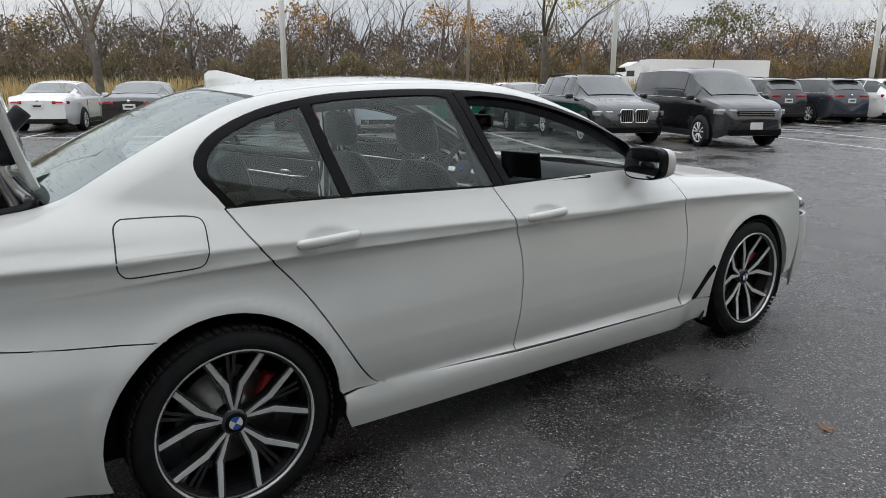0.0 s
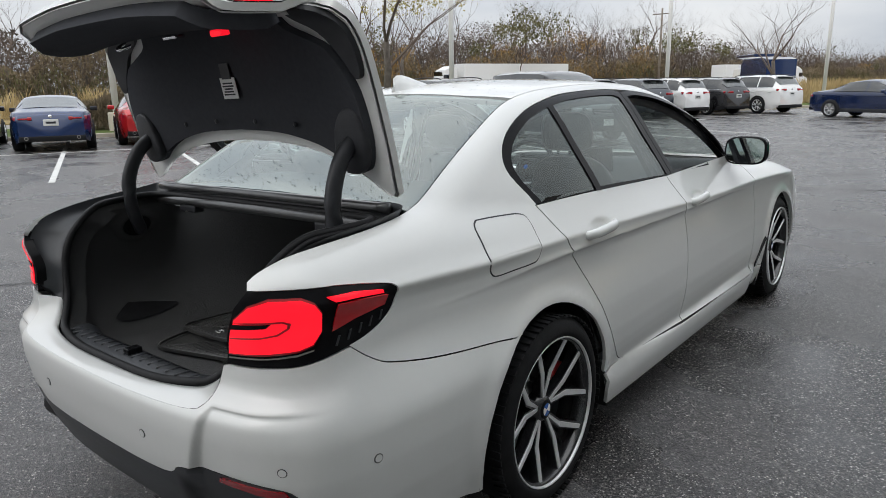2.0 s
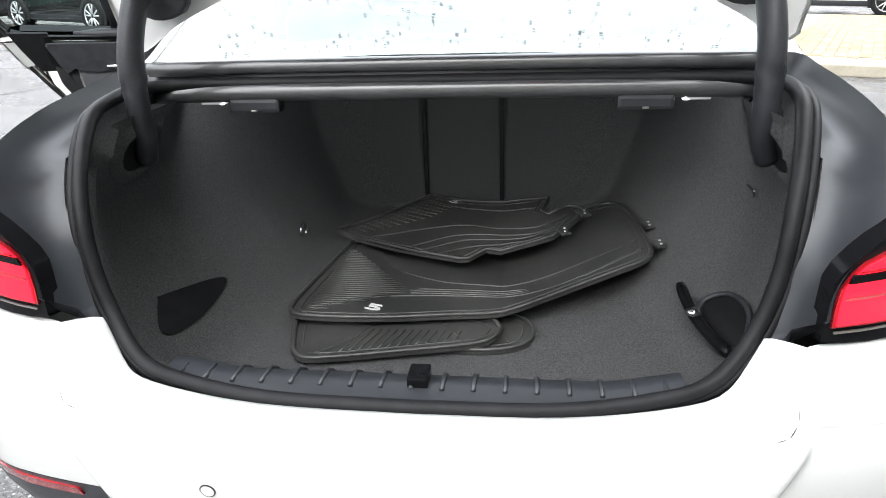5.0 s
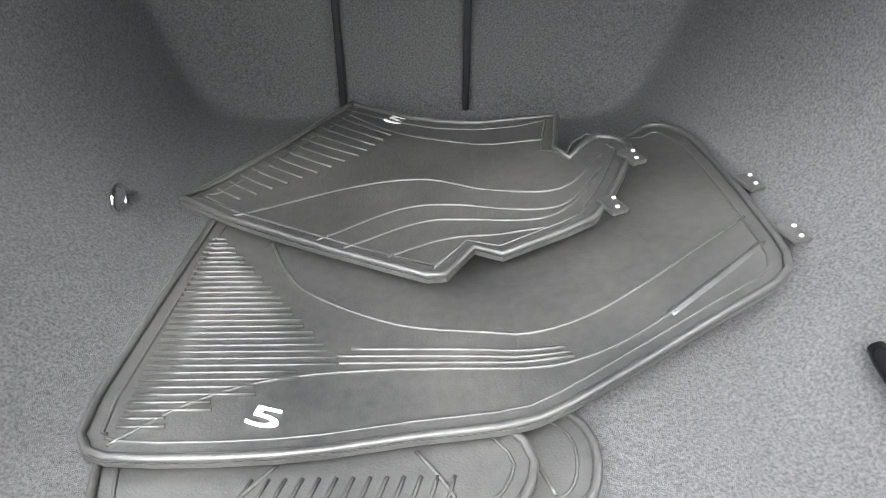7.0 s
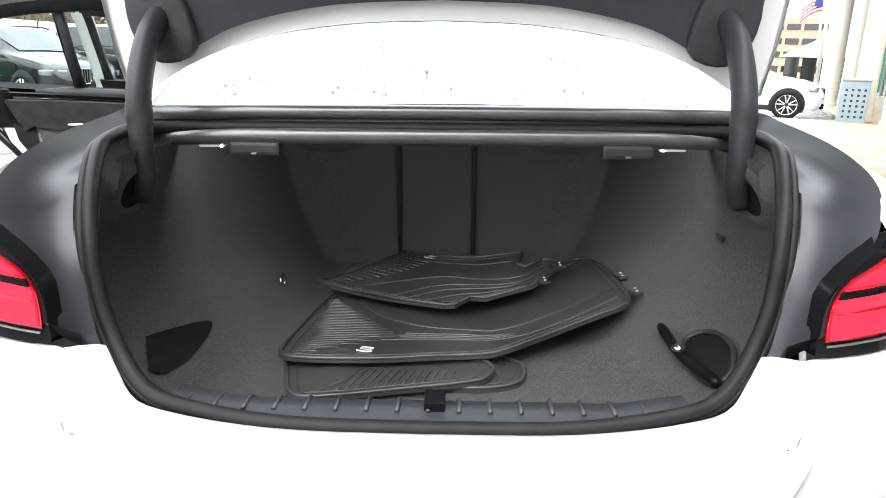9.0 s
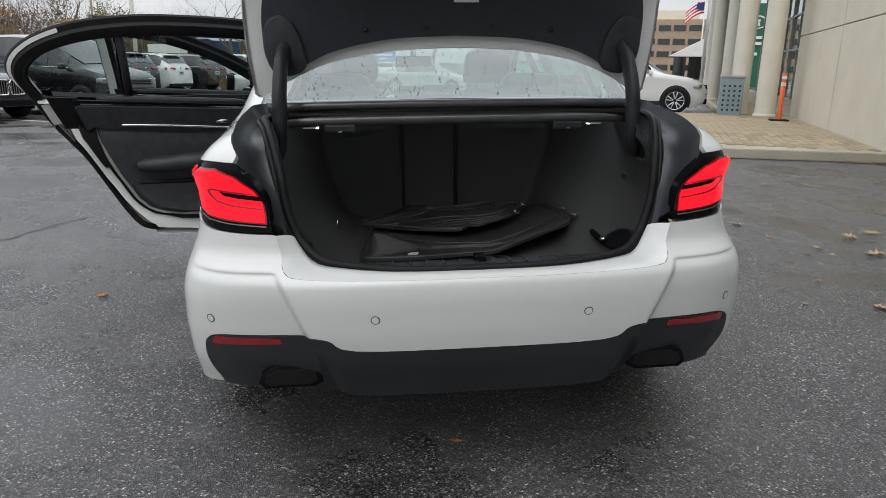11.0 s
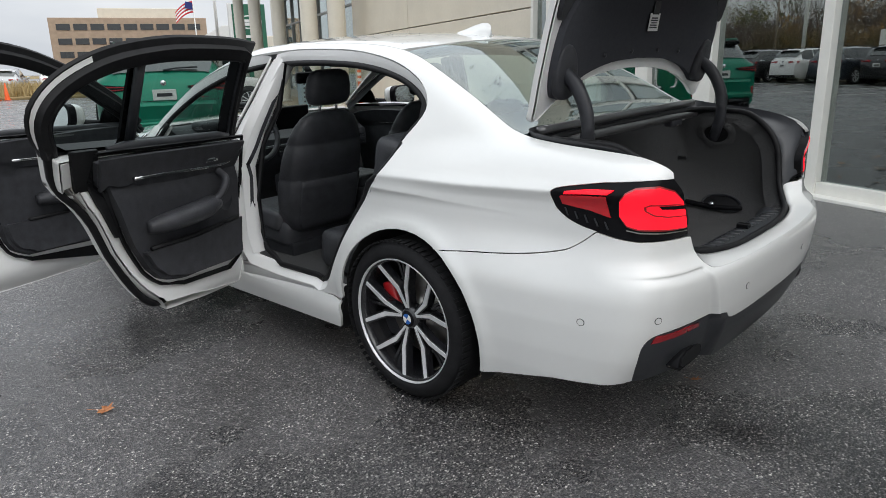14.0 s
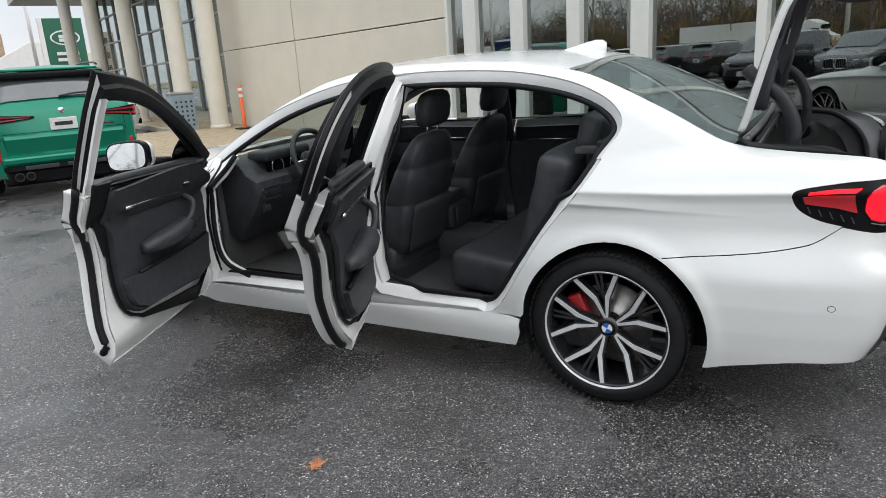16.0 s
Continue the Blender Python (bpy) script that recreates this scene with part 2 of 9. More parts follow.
def prism(outline, depth, axis="z", bevel=0.0, bm=None, at=0.0):
    """A flat outline given thickness: axis z takes (x, y), axis y (x, z), axis x (y, z)."""
    own = bmesh.new()
    def put(a, b, c):
        return {"z": (a, b, c), "y": (a, c, b), "x": (c, a, b)}[axis]
    lo = [own.verts.new(put(a, b, at)) for a, b in outline]
    hi = [own.verts.new(put(a, b, at + depth)) for a, b in outline]
    own.faces.new(lo)
    own.faces.new(hi[::-1])
    n = len(lo)
    for k in range(n):
        own.faces.new((lo[k], hi[k], hi[(k + 1) % n], lo[(k + 1) % n]))
    bmesh.ops.recalc_face_normals(own, faces=own.faces)
    if bevel:
        es = [e for e in own.edges if len(e.link_faces) == 2 and any(len(f.verts) > 4 or n == 4 for f in e.link_faces)]
        bmesh.ops.bevel(own, geom=es, offset=bevel, segments=2, affect="EDGES", profile=0.5)
    if bm is None:
        return own
    tmp = bpy.data.meshes.new("tmp")
    own.to_mesh(tmp)
    own.free()
    bm.from_mesh(tmp)
    bpy.data.meshes.remove(tmp)
    return bm


def empty(name, label, category, m=None, group="", kind=""):
    ob = new(name)
    ob.empty_display_size = 0.2
    if m is not None:
        ob.matrix_world = m
    return tagged(ob, label, category, group, kind)


def table(points, soft):
    """A smooth function through rows of (at, value)."""
    a = np.array(points, float)
    xs = np.arange(a[0, 0] - 1, a[-1, 0] + 1, 0.005)
    ys = np.interp(xs, a[:, 0], a[:, 1])
    lo = xs < a[0, 0]
    ys[lo] = a[0, 1] + (xs[lo] - a[0, 0]) * (a[1, 1] - a[0, 1]) / (a[1, 0] - a[0, 0])
    hi = xs > a[-1, 0]
    ys[hi] = a[-1, 1] + (xs[hi] - a[-1, 0]) * (a[-1, 1] - a[-2, 1]) / (a[-1, 0] - a[-2, 0])
    if soft:
        k = np.exp(-0.5 * (np.arange(-3 * soft, 3 * soft + 1e-9, 0.005) / soft) ** 2)
        pad = len(k) // 2
        ext = np.concatenate([ys[0] + (ys[1] - ys[0]) * np.arange(-pad, 0), ys, ys[-1] + (ys[-1] - ys[-2]) * np.arange(1, pad + 1)])
        ys = np.convolve(ext, k / k.sum(), "same")[pad:-pad]
    return lambda v: np.interp(v, xs, ys)


# ---- the lay of the place: u runs along the building, v towards it ----
UX, UY = 0.407, 0.913
def uv(u, v, z=0.0):
    return (UX * u + UY * v, UY * u - UX * v, z)


HEAD = math.degrees(math.atan2(-UX, UY))  # turn that takes +y onto u


# ---- ground ----
LEAN = 0.0239  # the pavement falls sideways where the white car stands
CAR = Matrix(((0.99971, -0.00026, -0.02389, 0), (-0.00026, 0.99977, -0.02159, 0), (0.02389, 0.02159, 0.99948, 0), (0, 0, 0, 1))) @ Matrix.Rotation(-0.0216, 4, "X")


def ground_height(x, y):
    dx = np.maximum(np.abs(x) - 1.6, 0)
    dy = np.maximum(np.abs(y - 1.4) - 3.2, 0)
    w = np.clip(1 - np.hypot(dx, dy) / 4.0, 0, 1)
    w = w * w * (3 - 2 * w)
    return LEAN * x * w + 0.005 * np.clip(y, 0, 3.4) * w


def asphalt_material():
    m = material("wet_asphalt", (0.045, 0.046, 0.048), 0.5, spec=0.5)
    n, l = m.node_tree.nodes, m.node_tree.links
    b = n["Principled BSDF"]
    tc = n.new("ShaderNodeTexCoord")
    stones = n.new("ShaderNodeTexVoronoi")
    stones.inputs["Scale"].default_value = 165
    l.new(tc.outputs["Object"], stones.inputs[0])
    tone = n.new("ShaderNodeSeparateColor")
    l.new(stones.outputs["Color"], tone.inputs[0])
    r1 = n.new("ShaderNodeValToRGB")
    e = r1.color_ramp.elements
    e[0].position, e[0].color = 0.0, (0.018, 0.018, 0.02, 1)
    e[1].position, e[1].color = 1.0, (0.30, 0.285, 0.268, 1)
    for p, c in ((0.5, (0.040, 0.0385, 0.039, 1)), (0.80, (0.066, 0.063, 0.062, 1)), (0.94, (0.120, 0.114, 0.109, 1))):
        k = e.new(p)
        k.color = c
    l.new(tone.outputs[0], r1.inputs[0])
    big = n.new("ShaderNodeTexNoise")
    big.inputs["Scale"].default_value = 0.9
    big.inputs["Detail"].default_value = 6
    big.inputs["Roughness"].default_value = 0.6
    l.new(tc.outputs["Object"], big.inputs[0])
    wear = n.new("ShaderNodeMapRange")
    wear.inputs[1].default_value, wear.inputs[2].default_value = 0.36, 0.66
    wear.inputs[3].default_value, wear.inputs[4].default_value = 0.75, 2.5
    l.new(big.outputs[0], wear.inputs[0])
    mul = n.new("ShaderNodeVectorMath")
    mul.operation = "SCALE"
    l.new(r1.outputs[0], mul.inputs[0])
    fine = n.new("ShaderNodeTexNoise")
    fine.inputs["Scale"].default_value = 170
    fine.inputs["Detail"].default_value = 2
    l.new(tc.outputs["Object"], fine.inputs[0])
    grit = n.new("ShaderNodeMapRange")
    grit.inputs[1].default_value, grit.inputs[2].default_value = 0.32, 0.68
    grit.inputs[3].default_value, grit.inputs[4].default_value = 0.35, 1.65
    l.new(fine.outputs[0], grit.inputs[0])
    both_scales = n.new("ShaderNodeMath")
    both_scales.operation = "MULTIPLY"
    l.new(wear.outputs[0], both_scales.inputs[0])
    l.new(grit.outputs[0], both_scales.inputs[1])
    l.new(both_scales.outputs[0], mul.inputs["Scale"])
    l.new(mul.outputs[0], b.inputs["Base Color"])
    damp = n.new("ShaderNodeTexNoise")
    damp.inputs["Scale"].default_value = 0.9
    damp.inputs["Detail"].default_value = 5
    l.new(tc.outputs["Object"], damp.inputs[0])
    ro = n.new("ShaderNodeMapRange")
    ro.inputs[1].default_value, ro.inputs[2].default_value = 0.35, 0.65
    ro.inputs[3].default_value, ro.inputs[4].default_value = 0.15, 0.42
    l.new(damp.outputs[0], ro.inputs[0])
    l.new(ro.outputs[0], b.inputs["Roughness"])
    bp = n.new("ShaderNodeBump")
    film = n.new("ShaderNodeMapRange")
    film.inputs[1].default_value, film.inputs[2].default_value = 0.38, 0.62
    film.inputs[3].default_value, film.inputs[4].default_value = 0.15, 0.75
    l.new(damp.outputs[0], film.inputs[0])
    l.new(film.outputs[0], bp.inputs["Strength"])
    bp.inputs["Distance"].default_value = 0.009
    l.new(stones.outputs["Distance"], bp.inputs["Height"])
    l.new(bp.outputs[0], b.inputs["Normal"])
    return m


ASPHALT = asphalt_material()
GRASS = material("verge_grass", (0.075, 0.10, 0.03), 0.9, vary=0.35, scale=1.2, bump=0.8, bump_scale=30, spec=0.1)
DRY = material("dry_grass_ground", (0.26, 0.20, 0.10), 0.95, vary=0.3, scale=0.7, bump=0.8, bump_scale=20, spec=0.1)
CONCRETE = material("pale_concrete", (0.42, 0.38, 0.30), 0.8, vary=0.14, scale=2.2, bump=0.3, bump_scale=120)
PAINT_LINE = material("road_marking", (0.55, 0.55, 0.53), 0.6, vary=0.22, scale=5, bump=0.3, bump_scale=150)
ROADWAY = material("worn_road", (0.20, 0.19, 0.175), 0.75, vary=0.15, scale=0.8, bump=0.2, bump_scale=90)

steps = np.concatenate([np.arange(0, 8, 0.4), np.arange(8, 30, 2), np.geomspace(30, 2500, 16)])
axis_pos = np.unique(np.concatenate([-steps, steps]))
bm = bmesh.new()
gx, gy = np.meshgrid(axis_pos, axis_pos + 1.4, indexing="ij")
gz = ground_height(gx, gy)
grid = [[bm.verts.new((gx[i, j], gy[i, j], gz[i, j])) for j in range(len(axis_pos))] for i in range(len(axis_pos))]
for i in range(len(axis_pos) - 1):
    for j in range(len(axis_pos) - 1):
        bm.faces.new((grid[i][j], grid[i + 1][j], grid[i + 1][j + 1], grid[i][j + 1]))
ground = tagged(link("ground", bm, ASPHALT), "damp dark asphalt parking lot with pale aggregate", "ground", kind="structure")

BM = Matrix.Rotation(radians(HEAD), 4, "Z")  # building axes: x towards the building (v), y along it (u)


def slab(name, v0, v1, u0, u1, z0, z1, mat, label, category, bevel=0.02):
    bm = box(v1 - v0, u1 - u0, z1 - z0, ((v0 + v1) / 2, (u0 + u1) / 2, (z0 + z1) / 2), bevel)
    return tagged(link(name, bm, mat, m=BM, smooth=False), label, category, kind="structure")


# stripes of the parking rows; each is a thin coat of paint
def stripe(v0, v1, u0, u1):
    bm = box(v1 - v0, u1 - u0, 0.006, ((v0 + v1) / 2, (u0 + u1) / 2, 0.004))
    return tagged(link("parking_stripe", bm, PAINT_LINE, m=BM, smooth=False), "worn white painted parking stripe on the asphalt", "marking", kind="structure")


for k in range(11):
    stripe(-22.6, -10.4 if k % 2 else -11.0, -9.35 + 2.55 * k, -9.25 + 2.55 * k)
stripe(-17.0, -16.9, -12, 16)
for k in range(7):
    stripe(-24.0, -17.5, 18.6 + 2.6 * k, 18.7 + 2.6 * k)

# verge, road and the land beyond
slab("verge_grass", -29.5, -23.1, -80, 160, -0.05, 0.10, GRASS, "strip of short green grass along the lot", "grass", 0.03)
slab("verge_kerb", -23.1, -22.9, -80, 160, -0.05, 0.13, CONCRETE, "long pale concrete kerb of the parking lot", "kerb", 0.02)
slab("island_grass", -24.0, -1.5, 41.5, 47.0, -0.05, 0.14, DRY, "planted island of tan grass between parking rows", "grass", 0.06)
slab("access_road", -36, -29.5, -300, 500, -0.05, 0.012, ROADWAY, "pale worn asphalt road beyond the grass", "road", 0)
slab("dry_field", -61, -36, -300, 600, -0.05, 0.10, DRY, "tan dry grass strip beside the road", "field", 0.05)
slab("highway", -75, -61, -400, 700, -0.05, 0.014, ROADWAY, "grey highway behind the dry grass", "road", 0)
slab("far_field", -400, -75, -600, 900, -0.1, 0.16, DRY, "dry brown ground below the far trees", "field", 0.05)


# ---- showroom building along v = 4 ----
STUCCO = material("cream_stucco", (0.66, 0.61, 0.51), 0.85, vary=0.05, scale=1.3, bump=0.25, bump_scale=160)
FRAME = material("white_aluminium", (0.72, 0.71, 0.66), 0.35, vary=0.03, scale=8)
COLUMN = material("cream_column_paint", (0.68, 0.64, 0.55), 0.5, vary=0.05, scale=2)
SHOWGLASS = glass_material("showroom_glass", (0.34, 0.40, 0.40), reflect=1.0, ior=3.2)
INNER_WALL = material("showroom_plaster", (0.55, 0.52, 0.46), 0.8, vary=0.05, scale=1)
INNER_FLOOR = material("showroom_tile", (0.32, 0.30, 0.27), 0.25, vary=0.08, scale=2)
SIGN_GREEN = material("sign_green", (0.012, 0.11, 0.06), 0.4, vary=0.06, scale=2)
ROOFING = material("roof_coping", (0.5, 0.48, 0.44), 0.6, vary=0.06, scale=2)
H = 6.2


def in_building(name, bm, mat, label="", category="", kind="structure", smooth=False):
    ob = link(name, bm, mat, m=BM, smooth=smooth)
    return tagged(ob, label, category, kind=kind)


# wall panels with open joints between them
wall_east = empty("wall_1", "cream stucco wall of large panels with shadow joints", "wall", BM, kind="structure")
for u0, u1 in ((6.98, 12.68), (12.72, 17.4)):
    for z0, z1 in ((0.0, 2.145), (2.165, 4.5), (4.52, H)):
        part("panel", box(0.30, u1 - u0, z1 - z0, (4.15, (u0 + u1) / 2, (z0 + z1) / 2), 0.004, 1), STUCCO, wall_east, smooth=False)
part("backing", box(0.22, 10.3, H - 0.02, (4.20, 12.2, H / 2), 0), SATIN_BLACK, wall_east, smooth=False)
part("end_wall", box(5.0, 0.3, H, (6.8, 17.56, H / 2), 0.01), STUCCO, wall_east, smooth=False)

# glazed front: mullions, rails and panes
front = empty("window_1", "tall showroom glazing in white aluminium frames", "window", BM, kind="structure")
MULL = [(6.90, 6.98), (6.22, 6.52), (5.17, 5.44), (4.12, 4.35), (3.06, 3.32), (1.64, 1.75), (0.05, 0.16), (-1.50, -1.39), (-3.05, -2.94), (-4.6, -4.49), (-6.2, -6.0)]
for a, b in MULL:
    part("mullion", box(0.14, b - a, H - 1.2, (4.03, (a + b) / 2, (H - 1.2) / 2), 0.006, 1), FRAME, front, smooth=False)
for (a, _), (_, b) in zip(MULL, MULL[1:]):
    w = a - b
    part("pane", box(0.012, w, H - 1.3, (4.05, (a + b) / 2, (H - 1.3) / 2 + 0.05), 0), SHOWGLASS, front, smooth=False)
    for z, h in ((0.10, 0.14), (3.05, 0.10), (4.6, 0.08)):
        part("rail", box(0.10, w, h, (4.03, (a + b) / 2, z), 0.004, 1), FRAME, front, smooth=False)
part("sill", box(0.30, 13.2, 0.06, (4.0, 0.4, 0.03), 0.01), FRAME, front, smooth=False)
part("spandrel", box(0.30, 13.2, 1.2, (4.15, 0.4, H - 0.6), 0.01), STUCCO, front, smooth=False)
for u in (5.62, 3.86):
    bm = tube(curve([(3.97, u, 1.5), (3.90, u, 1.47), (3.88, u, 1.3), (3.90, u, 1.02), (3.97, u, 0.99)], 5), 0.014, 8)
    part("door_pull", bm, CHROME, front)
tagged(in_building("wall_2", box(0.3, 22, H, (4.15, -17.2, H / 2), 0.02), STUCCO), "plain cream stucco wall further along", "wall")
# inside of the showroom
in_building("showroom_floor", box(9, 13.2, 0.05, (8.6, 0.4, -0.01), 0), INNER_FLOOR, "tan tiled showroom floor", "floor")
in_building("showroom_back", box(0.2, 13.2, H, (13.2, 0.4, H / 2), 0), INNER_WALL, "plain back wall inside the showroom", "wall")
in_building("showroom_side", box(9, 0.2, H, (8.7, 7.1, H / 2), 0), INNER_WALL, "plain side wall inside the showroom", "wall")
in_building("showroom_end", box(9, 0.2, H, (8.7, -6.2, H / 2), 0), INNER_WALL, "plain end wall inside the showroom", "wall")
in_building("ceiling", box(9.2, 13.2, 0.2, (8.7, 0.4, H - 1.0), 0), INNER_WALL, "pale showroom ceiling", "ceiling")
in_building("roof", box(9.4, 38, 0.25, (8.8, 1.0, H + 0.1), 0.02), ROOFING, "flat showroom roof with pale coping", "roof")

# entrance island with pavers
island = empty("entrance_island", "raised paver walk with a pale concrete kerb", "pavement", BM, kind="structure")
edge = [(4.0, 8.35)] + [(0.2 - 0.7 * math.sin(a), 8.55 - 0.7 * math.cos(a)) for a in np.linspace(0, math.pi / 2, 8)] + [(-0.5, 17.3), (2.35, 17.3), (2.35, 30.0), (4.0, 30.0)]
bm = prism(edge, 0.15, "z", 0.02)
part("kerb", bm, CONCRETE, island, smooth=False)
PAVER = material("tan_paver", (0.36, 0.29, 0.19), 0.8, vary=0.12, scale=6, bump=0.3, bump_scale=120, per_object=0.22)


# ---- the white saloon: its outer form as one function ----
WB = 2.975
plan = table([(-1.2, 0.81), (-0.95, 0.860), (-0.6, 0.906), (-0.2, 0.930), (0.4, 0.932), (1.5, 0.934), (2.4, 0.934), (3.0, 0.932), (3.4, 0.922), (3.7, 0.885), (3.9, 0.83)], 0.10)
deck = table([(-1.3, 1.02), (-1.05, 1.060), (-0.8, 1.093), (-0.44, 1.12), (0.0, 1.07), (0.5, 1.045), (1.5, 1.04), (2.2, 1.028), (2.6, 1.005), (3.1, 0.968), (3.5, 0.885), (3.75, 0.755), (3.95, 0.60)], 0.07)
roof_line = table([(-0.75, 0.97), (-0.44, 1.127), (-0.2, 1.258), (0.0, 1.352), (0.15, 1.416), (0.3, 1.449), (0.5, 1.470), (0.8, 1.485), (1.1, 1.487), (1.38, 1.474), (1.60, 1.430), (1.85, 1.340), (2.10, 1.216), (2.35, 1.080), (2.6, 0.94)], 0.035)
tail = table([(0.1, -1.02), (0.28, -1.05), (0.40, -1.105), (0.50, -1.125), (0.60, -1.135), (0.658, -1.132), (0.688, -1.096), (0.718, -1.060), (0.88, -1.045), (0.915, -1.06), (0.97, -1.085), (1.03, -1.09), (1.10, -1.06), (1.2, -1.0)], 0.012)
nose = table([(0.1, 3.72), (0.25, 3.84), (0.45, 3.875), (0.62, 3.868), (0.75, 3.80), (0.84, 3.68), (0.92, 3.50)], 0.03)
flank = table([(0.12, -0.075), (0.20, -0.042), (0.30, -0.018), (0.40, -0.003), (0.50, 0.004), (0.62, 0.001), (0.70, -0.005), (0.78, -0.012), (0.83, -0.0155), (0.865, -0.0155), (0.885, -0.0105), (0.8985, -0.0045), (0.903, -0.005), (0.935, -0.030), (0.98, -0.060), (1.02, -0.088), (1.10, -0.15), (1.2, -0.25)], 0.0035)
waist = table([(-1.1, 0.040), (-0.83, 0.046), (-0.66, 0.060), (-0.45, 0.050), (-0.3, 0.037), (0.0, 0.029), (0.25, 0.023), (0.5, 0.016), (0.9, 0.005), (1.2, 0.0), (1.5, 0.0)], 0.06)
crease = table([(-1.1, 0.935), (-0.65, 0.928), (-0.3, 0.921), (0.1, 0.922), (0.5, 0.917), (0.8, 0.910), (1.1, 0.900), (1.5, 0.882), (1.9, 0.873), (2.3, 0.872), (2.8, 0.852), (3.2, 0.83)], 0.08)
skirt = table([(0.10, 0.020), (0.18, 0.028), (0.25, 0.031), (0.318, 0.027), (0.330, 0.012), (0.342, -0.006), (0.37, -0.006), (0.44, 0.0), (0.6, 0.0)], 0.006)
green_z = table([(0.9, 0.900), (1.02, 0.858), (1.10, 0.818), (1.20, 0.762), (1.30, 0.708), (1.38, 0.660), (1.43, 0.625), (1.5, 0.56)], 0.02)


def smax(a, b, r):
    h = np.maximum(r - np.abs(a - b), 0)
    return np.maximum(a, b) + h * h / (4 * r)


def body_f(x, y, z):
    """Negative inside the car's outer skin."""
    ax = np.abs(x)
    w = np.clip((z - 0.62) / 0.20, 0, 1)
    g = np.clip((z - 0.58) / 0.22, 0, 1)
    side = ax - plan(y) - flank(z + (0.900 - crease(y)) * w) - 0.010 * np.exp(-((np.hypot(y + 0.018, z - 0.337) - 0.40) / 0.035) ** 2) - 0.010 * np.exp(-((np.hypot(y - WB, z - 0.337) - 0.39) / 0.035) ** 2)
    side = side + waist(y) * g * g * (3 - 2 * g)
    for hy, hz in ((0.3625, 0.917), (1.3675, 0.897)):
        side = side + 0.019 * np.exp(-(((y - hy) / 0.080) ** 2 + ((z - hz) / 0.033) ** 2) ** 2)
    side = side - skirt(z) * np.clip((y - 0.30) / 0.12, 0, 1) * np.clip((2.46 - y) / 0.12, 0, 1)
    top = z - deck(y) + 0.045 * (ax / 0.75) ** 2
    # the outer thirds of the bumper lie back behind a slanting edge
    d = np.clip((ax - 0.556 + np.maximum(0.676 - z, 0) * 0.42) / 0.024, 0, 1)
    q = np.clip((0.686 - z) / 0.012, 0, 1)
    facet = d * d * (3 - 2 * d) * q * q * (3 - 2 * q) * np.clip((0.84 - ax) / 0.07, 0, 1)
    back = tail(z) + 0.055 * ax ** 2 + 0.13 * ax ** 4 - y + (0.012 + 0.06 * np.maximum(0.688 - z, 0)) * facet
    front = y - nose(z) + 0.05 * ax ** 2 + 0.16 * ax ** 4
    low = smax(smax(side, top, 0.07), smax(back, front, 0.02), 0.16)
    gside = ax - green_z(z) + 0.13 * np.maximum(0.45 - y, 0) ** 2 + 0.20 * np.maximum(y - 1.75, 0) ** 2
    gtop = z - roof_line(y) + 0.048 * (ax / 0.65) ** 2
    high = np.maximum(smax(gside, gtop, 0.07), 0.88 - z)
    return -smax(-low, -high, 0.05)


def normal_f(p, e=0.004):
    g = np.stack([body_f(p[:, 0] + e, p[:, 1], p[:, 2]) - body_f(p[:, 0] - e, p[:, 1], p[:, 2]),
                  body_f(p[:, 0], p[:, 1] + e, p[:, 2]) - body_f(p[:, 0], p[:, 1] - e, p[:, 2]),
                  body_f(p[:, 0], p[:, 1], p[:, 2] + e) - body_f(p[:, 0], p[:, 1], p[:, 2] - e)], 1)
    return g / np.maximum(np.linalg.norm(g, axis=1, keepdims=True), 1e-9)


def cast(o, d, reach=1.6):
    """Where rays from inside leave the body."""
    lo, hi = np.zeros(len(o)), np.full(len(o), reach)
    for _ in range(34):
        mid = (lo + hi) / 2
        p = o + d * mid[:, None]
        inside = body_f(p[:, 0], p[:, 1], p[:, 2]) < 0
        lo, hi = np.where(inside, mid, lo), np.where(inside, hi, mid)
    return o + d * lo[:, None]


# ways to unroll the skin: side and shoulder, tail, and from above
def un_side(ab):
    a = np.asarray(ab, float)
    o = np.stack([np.full(len(a), 0.2), a[:, 0], np.full(len(a), 0.62)], 1)
    return cast(o, np.stack([np.cos(a[:, 1]), np.zeros(len(a)), np.sin(a[:, 1])], 1))


def un_tail(ab):
    a = np.asarray(ab, float)
    o = np.stack([np.zeros(len(a)), np.full(len(a), -0.30), a[:, 1]], 1)
    return cast(o, np.stack([np.sin(a[:, 0]), -np.cos(a[:, 0]), np.zeros(len(a))], 1))


def un_top(ab):
    a = np.asarray(ab, float)
    o = np.stack([a[:, 0], a[:, 1], np.full(len(a), 0.72)], 1)
    return cast(o, np.tile((0.0, 0.0, 1.0), (len(a), 1)))


def on_side(pts):
    """Points (y, z) of the side view, for un_side."""
    a = np.asarray(pts, float)
    o = np.stack([np.full(len(a), 0.15), a[:, 0], a[:, 1]], 1)
    p = cast(o, np.tile((1.0, 0.0, 0.0), (len(a), 1)))
    return [(q[1], math.atan2(q[2] - 0.62, q[0] - 0.2)) for q in p]


def on_tail(pts):
    """Points (x, y, z) near the skin, for un_tail."""
    return [(math.atan2(x, -(y + 0.30)), z) for x, y, z in pts]


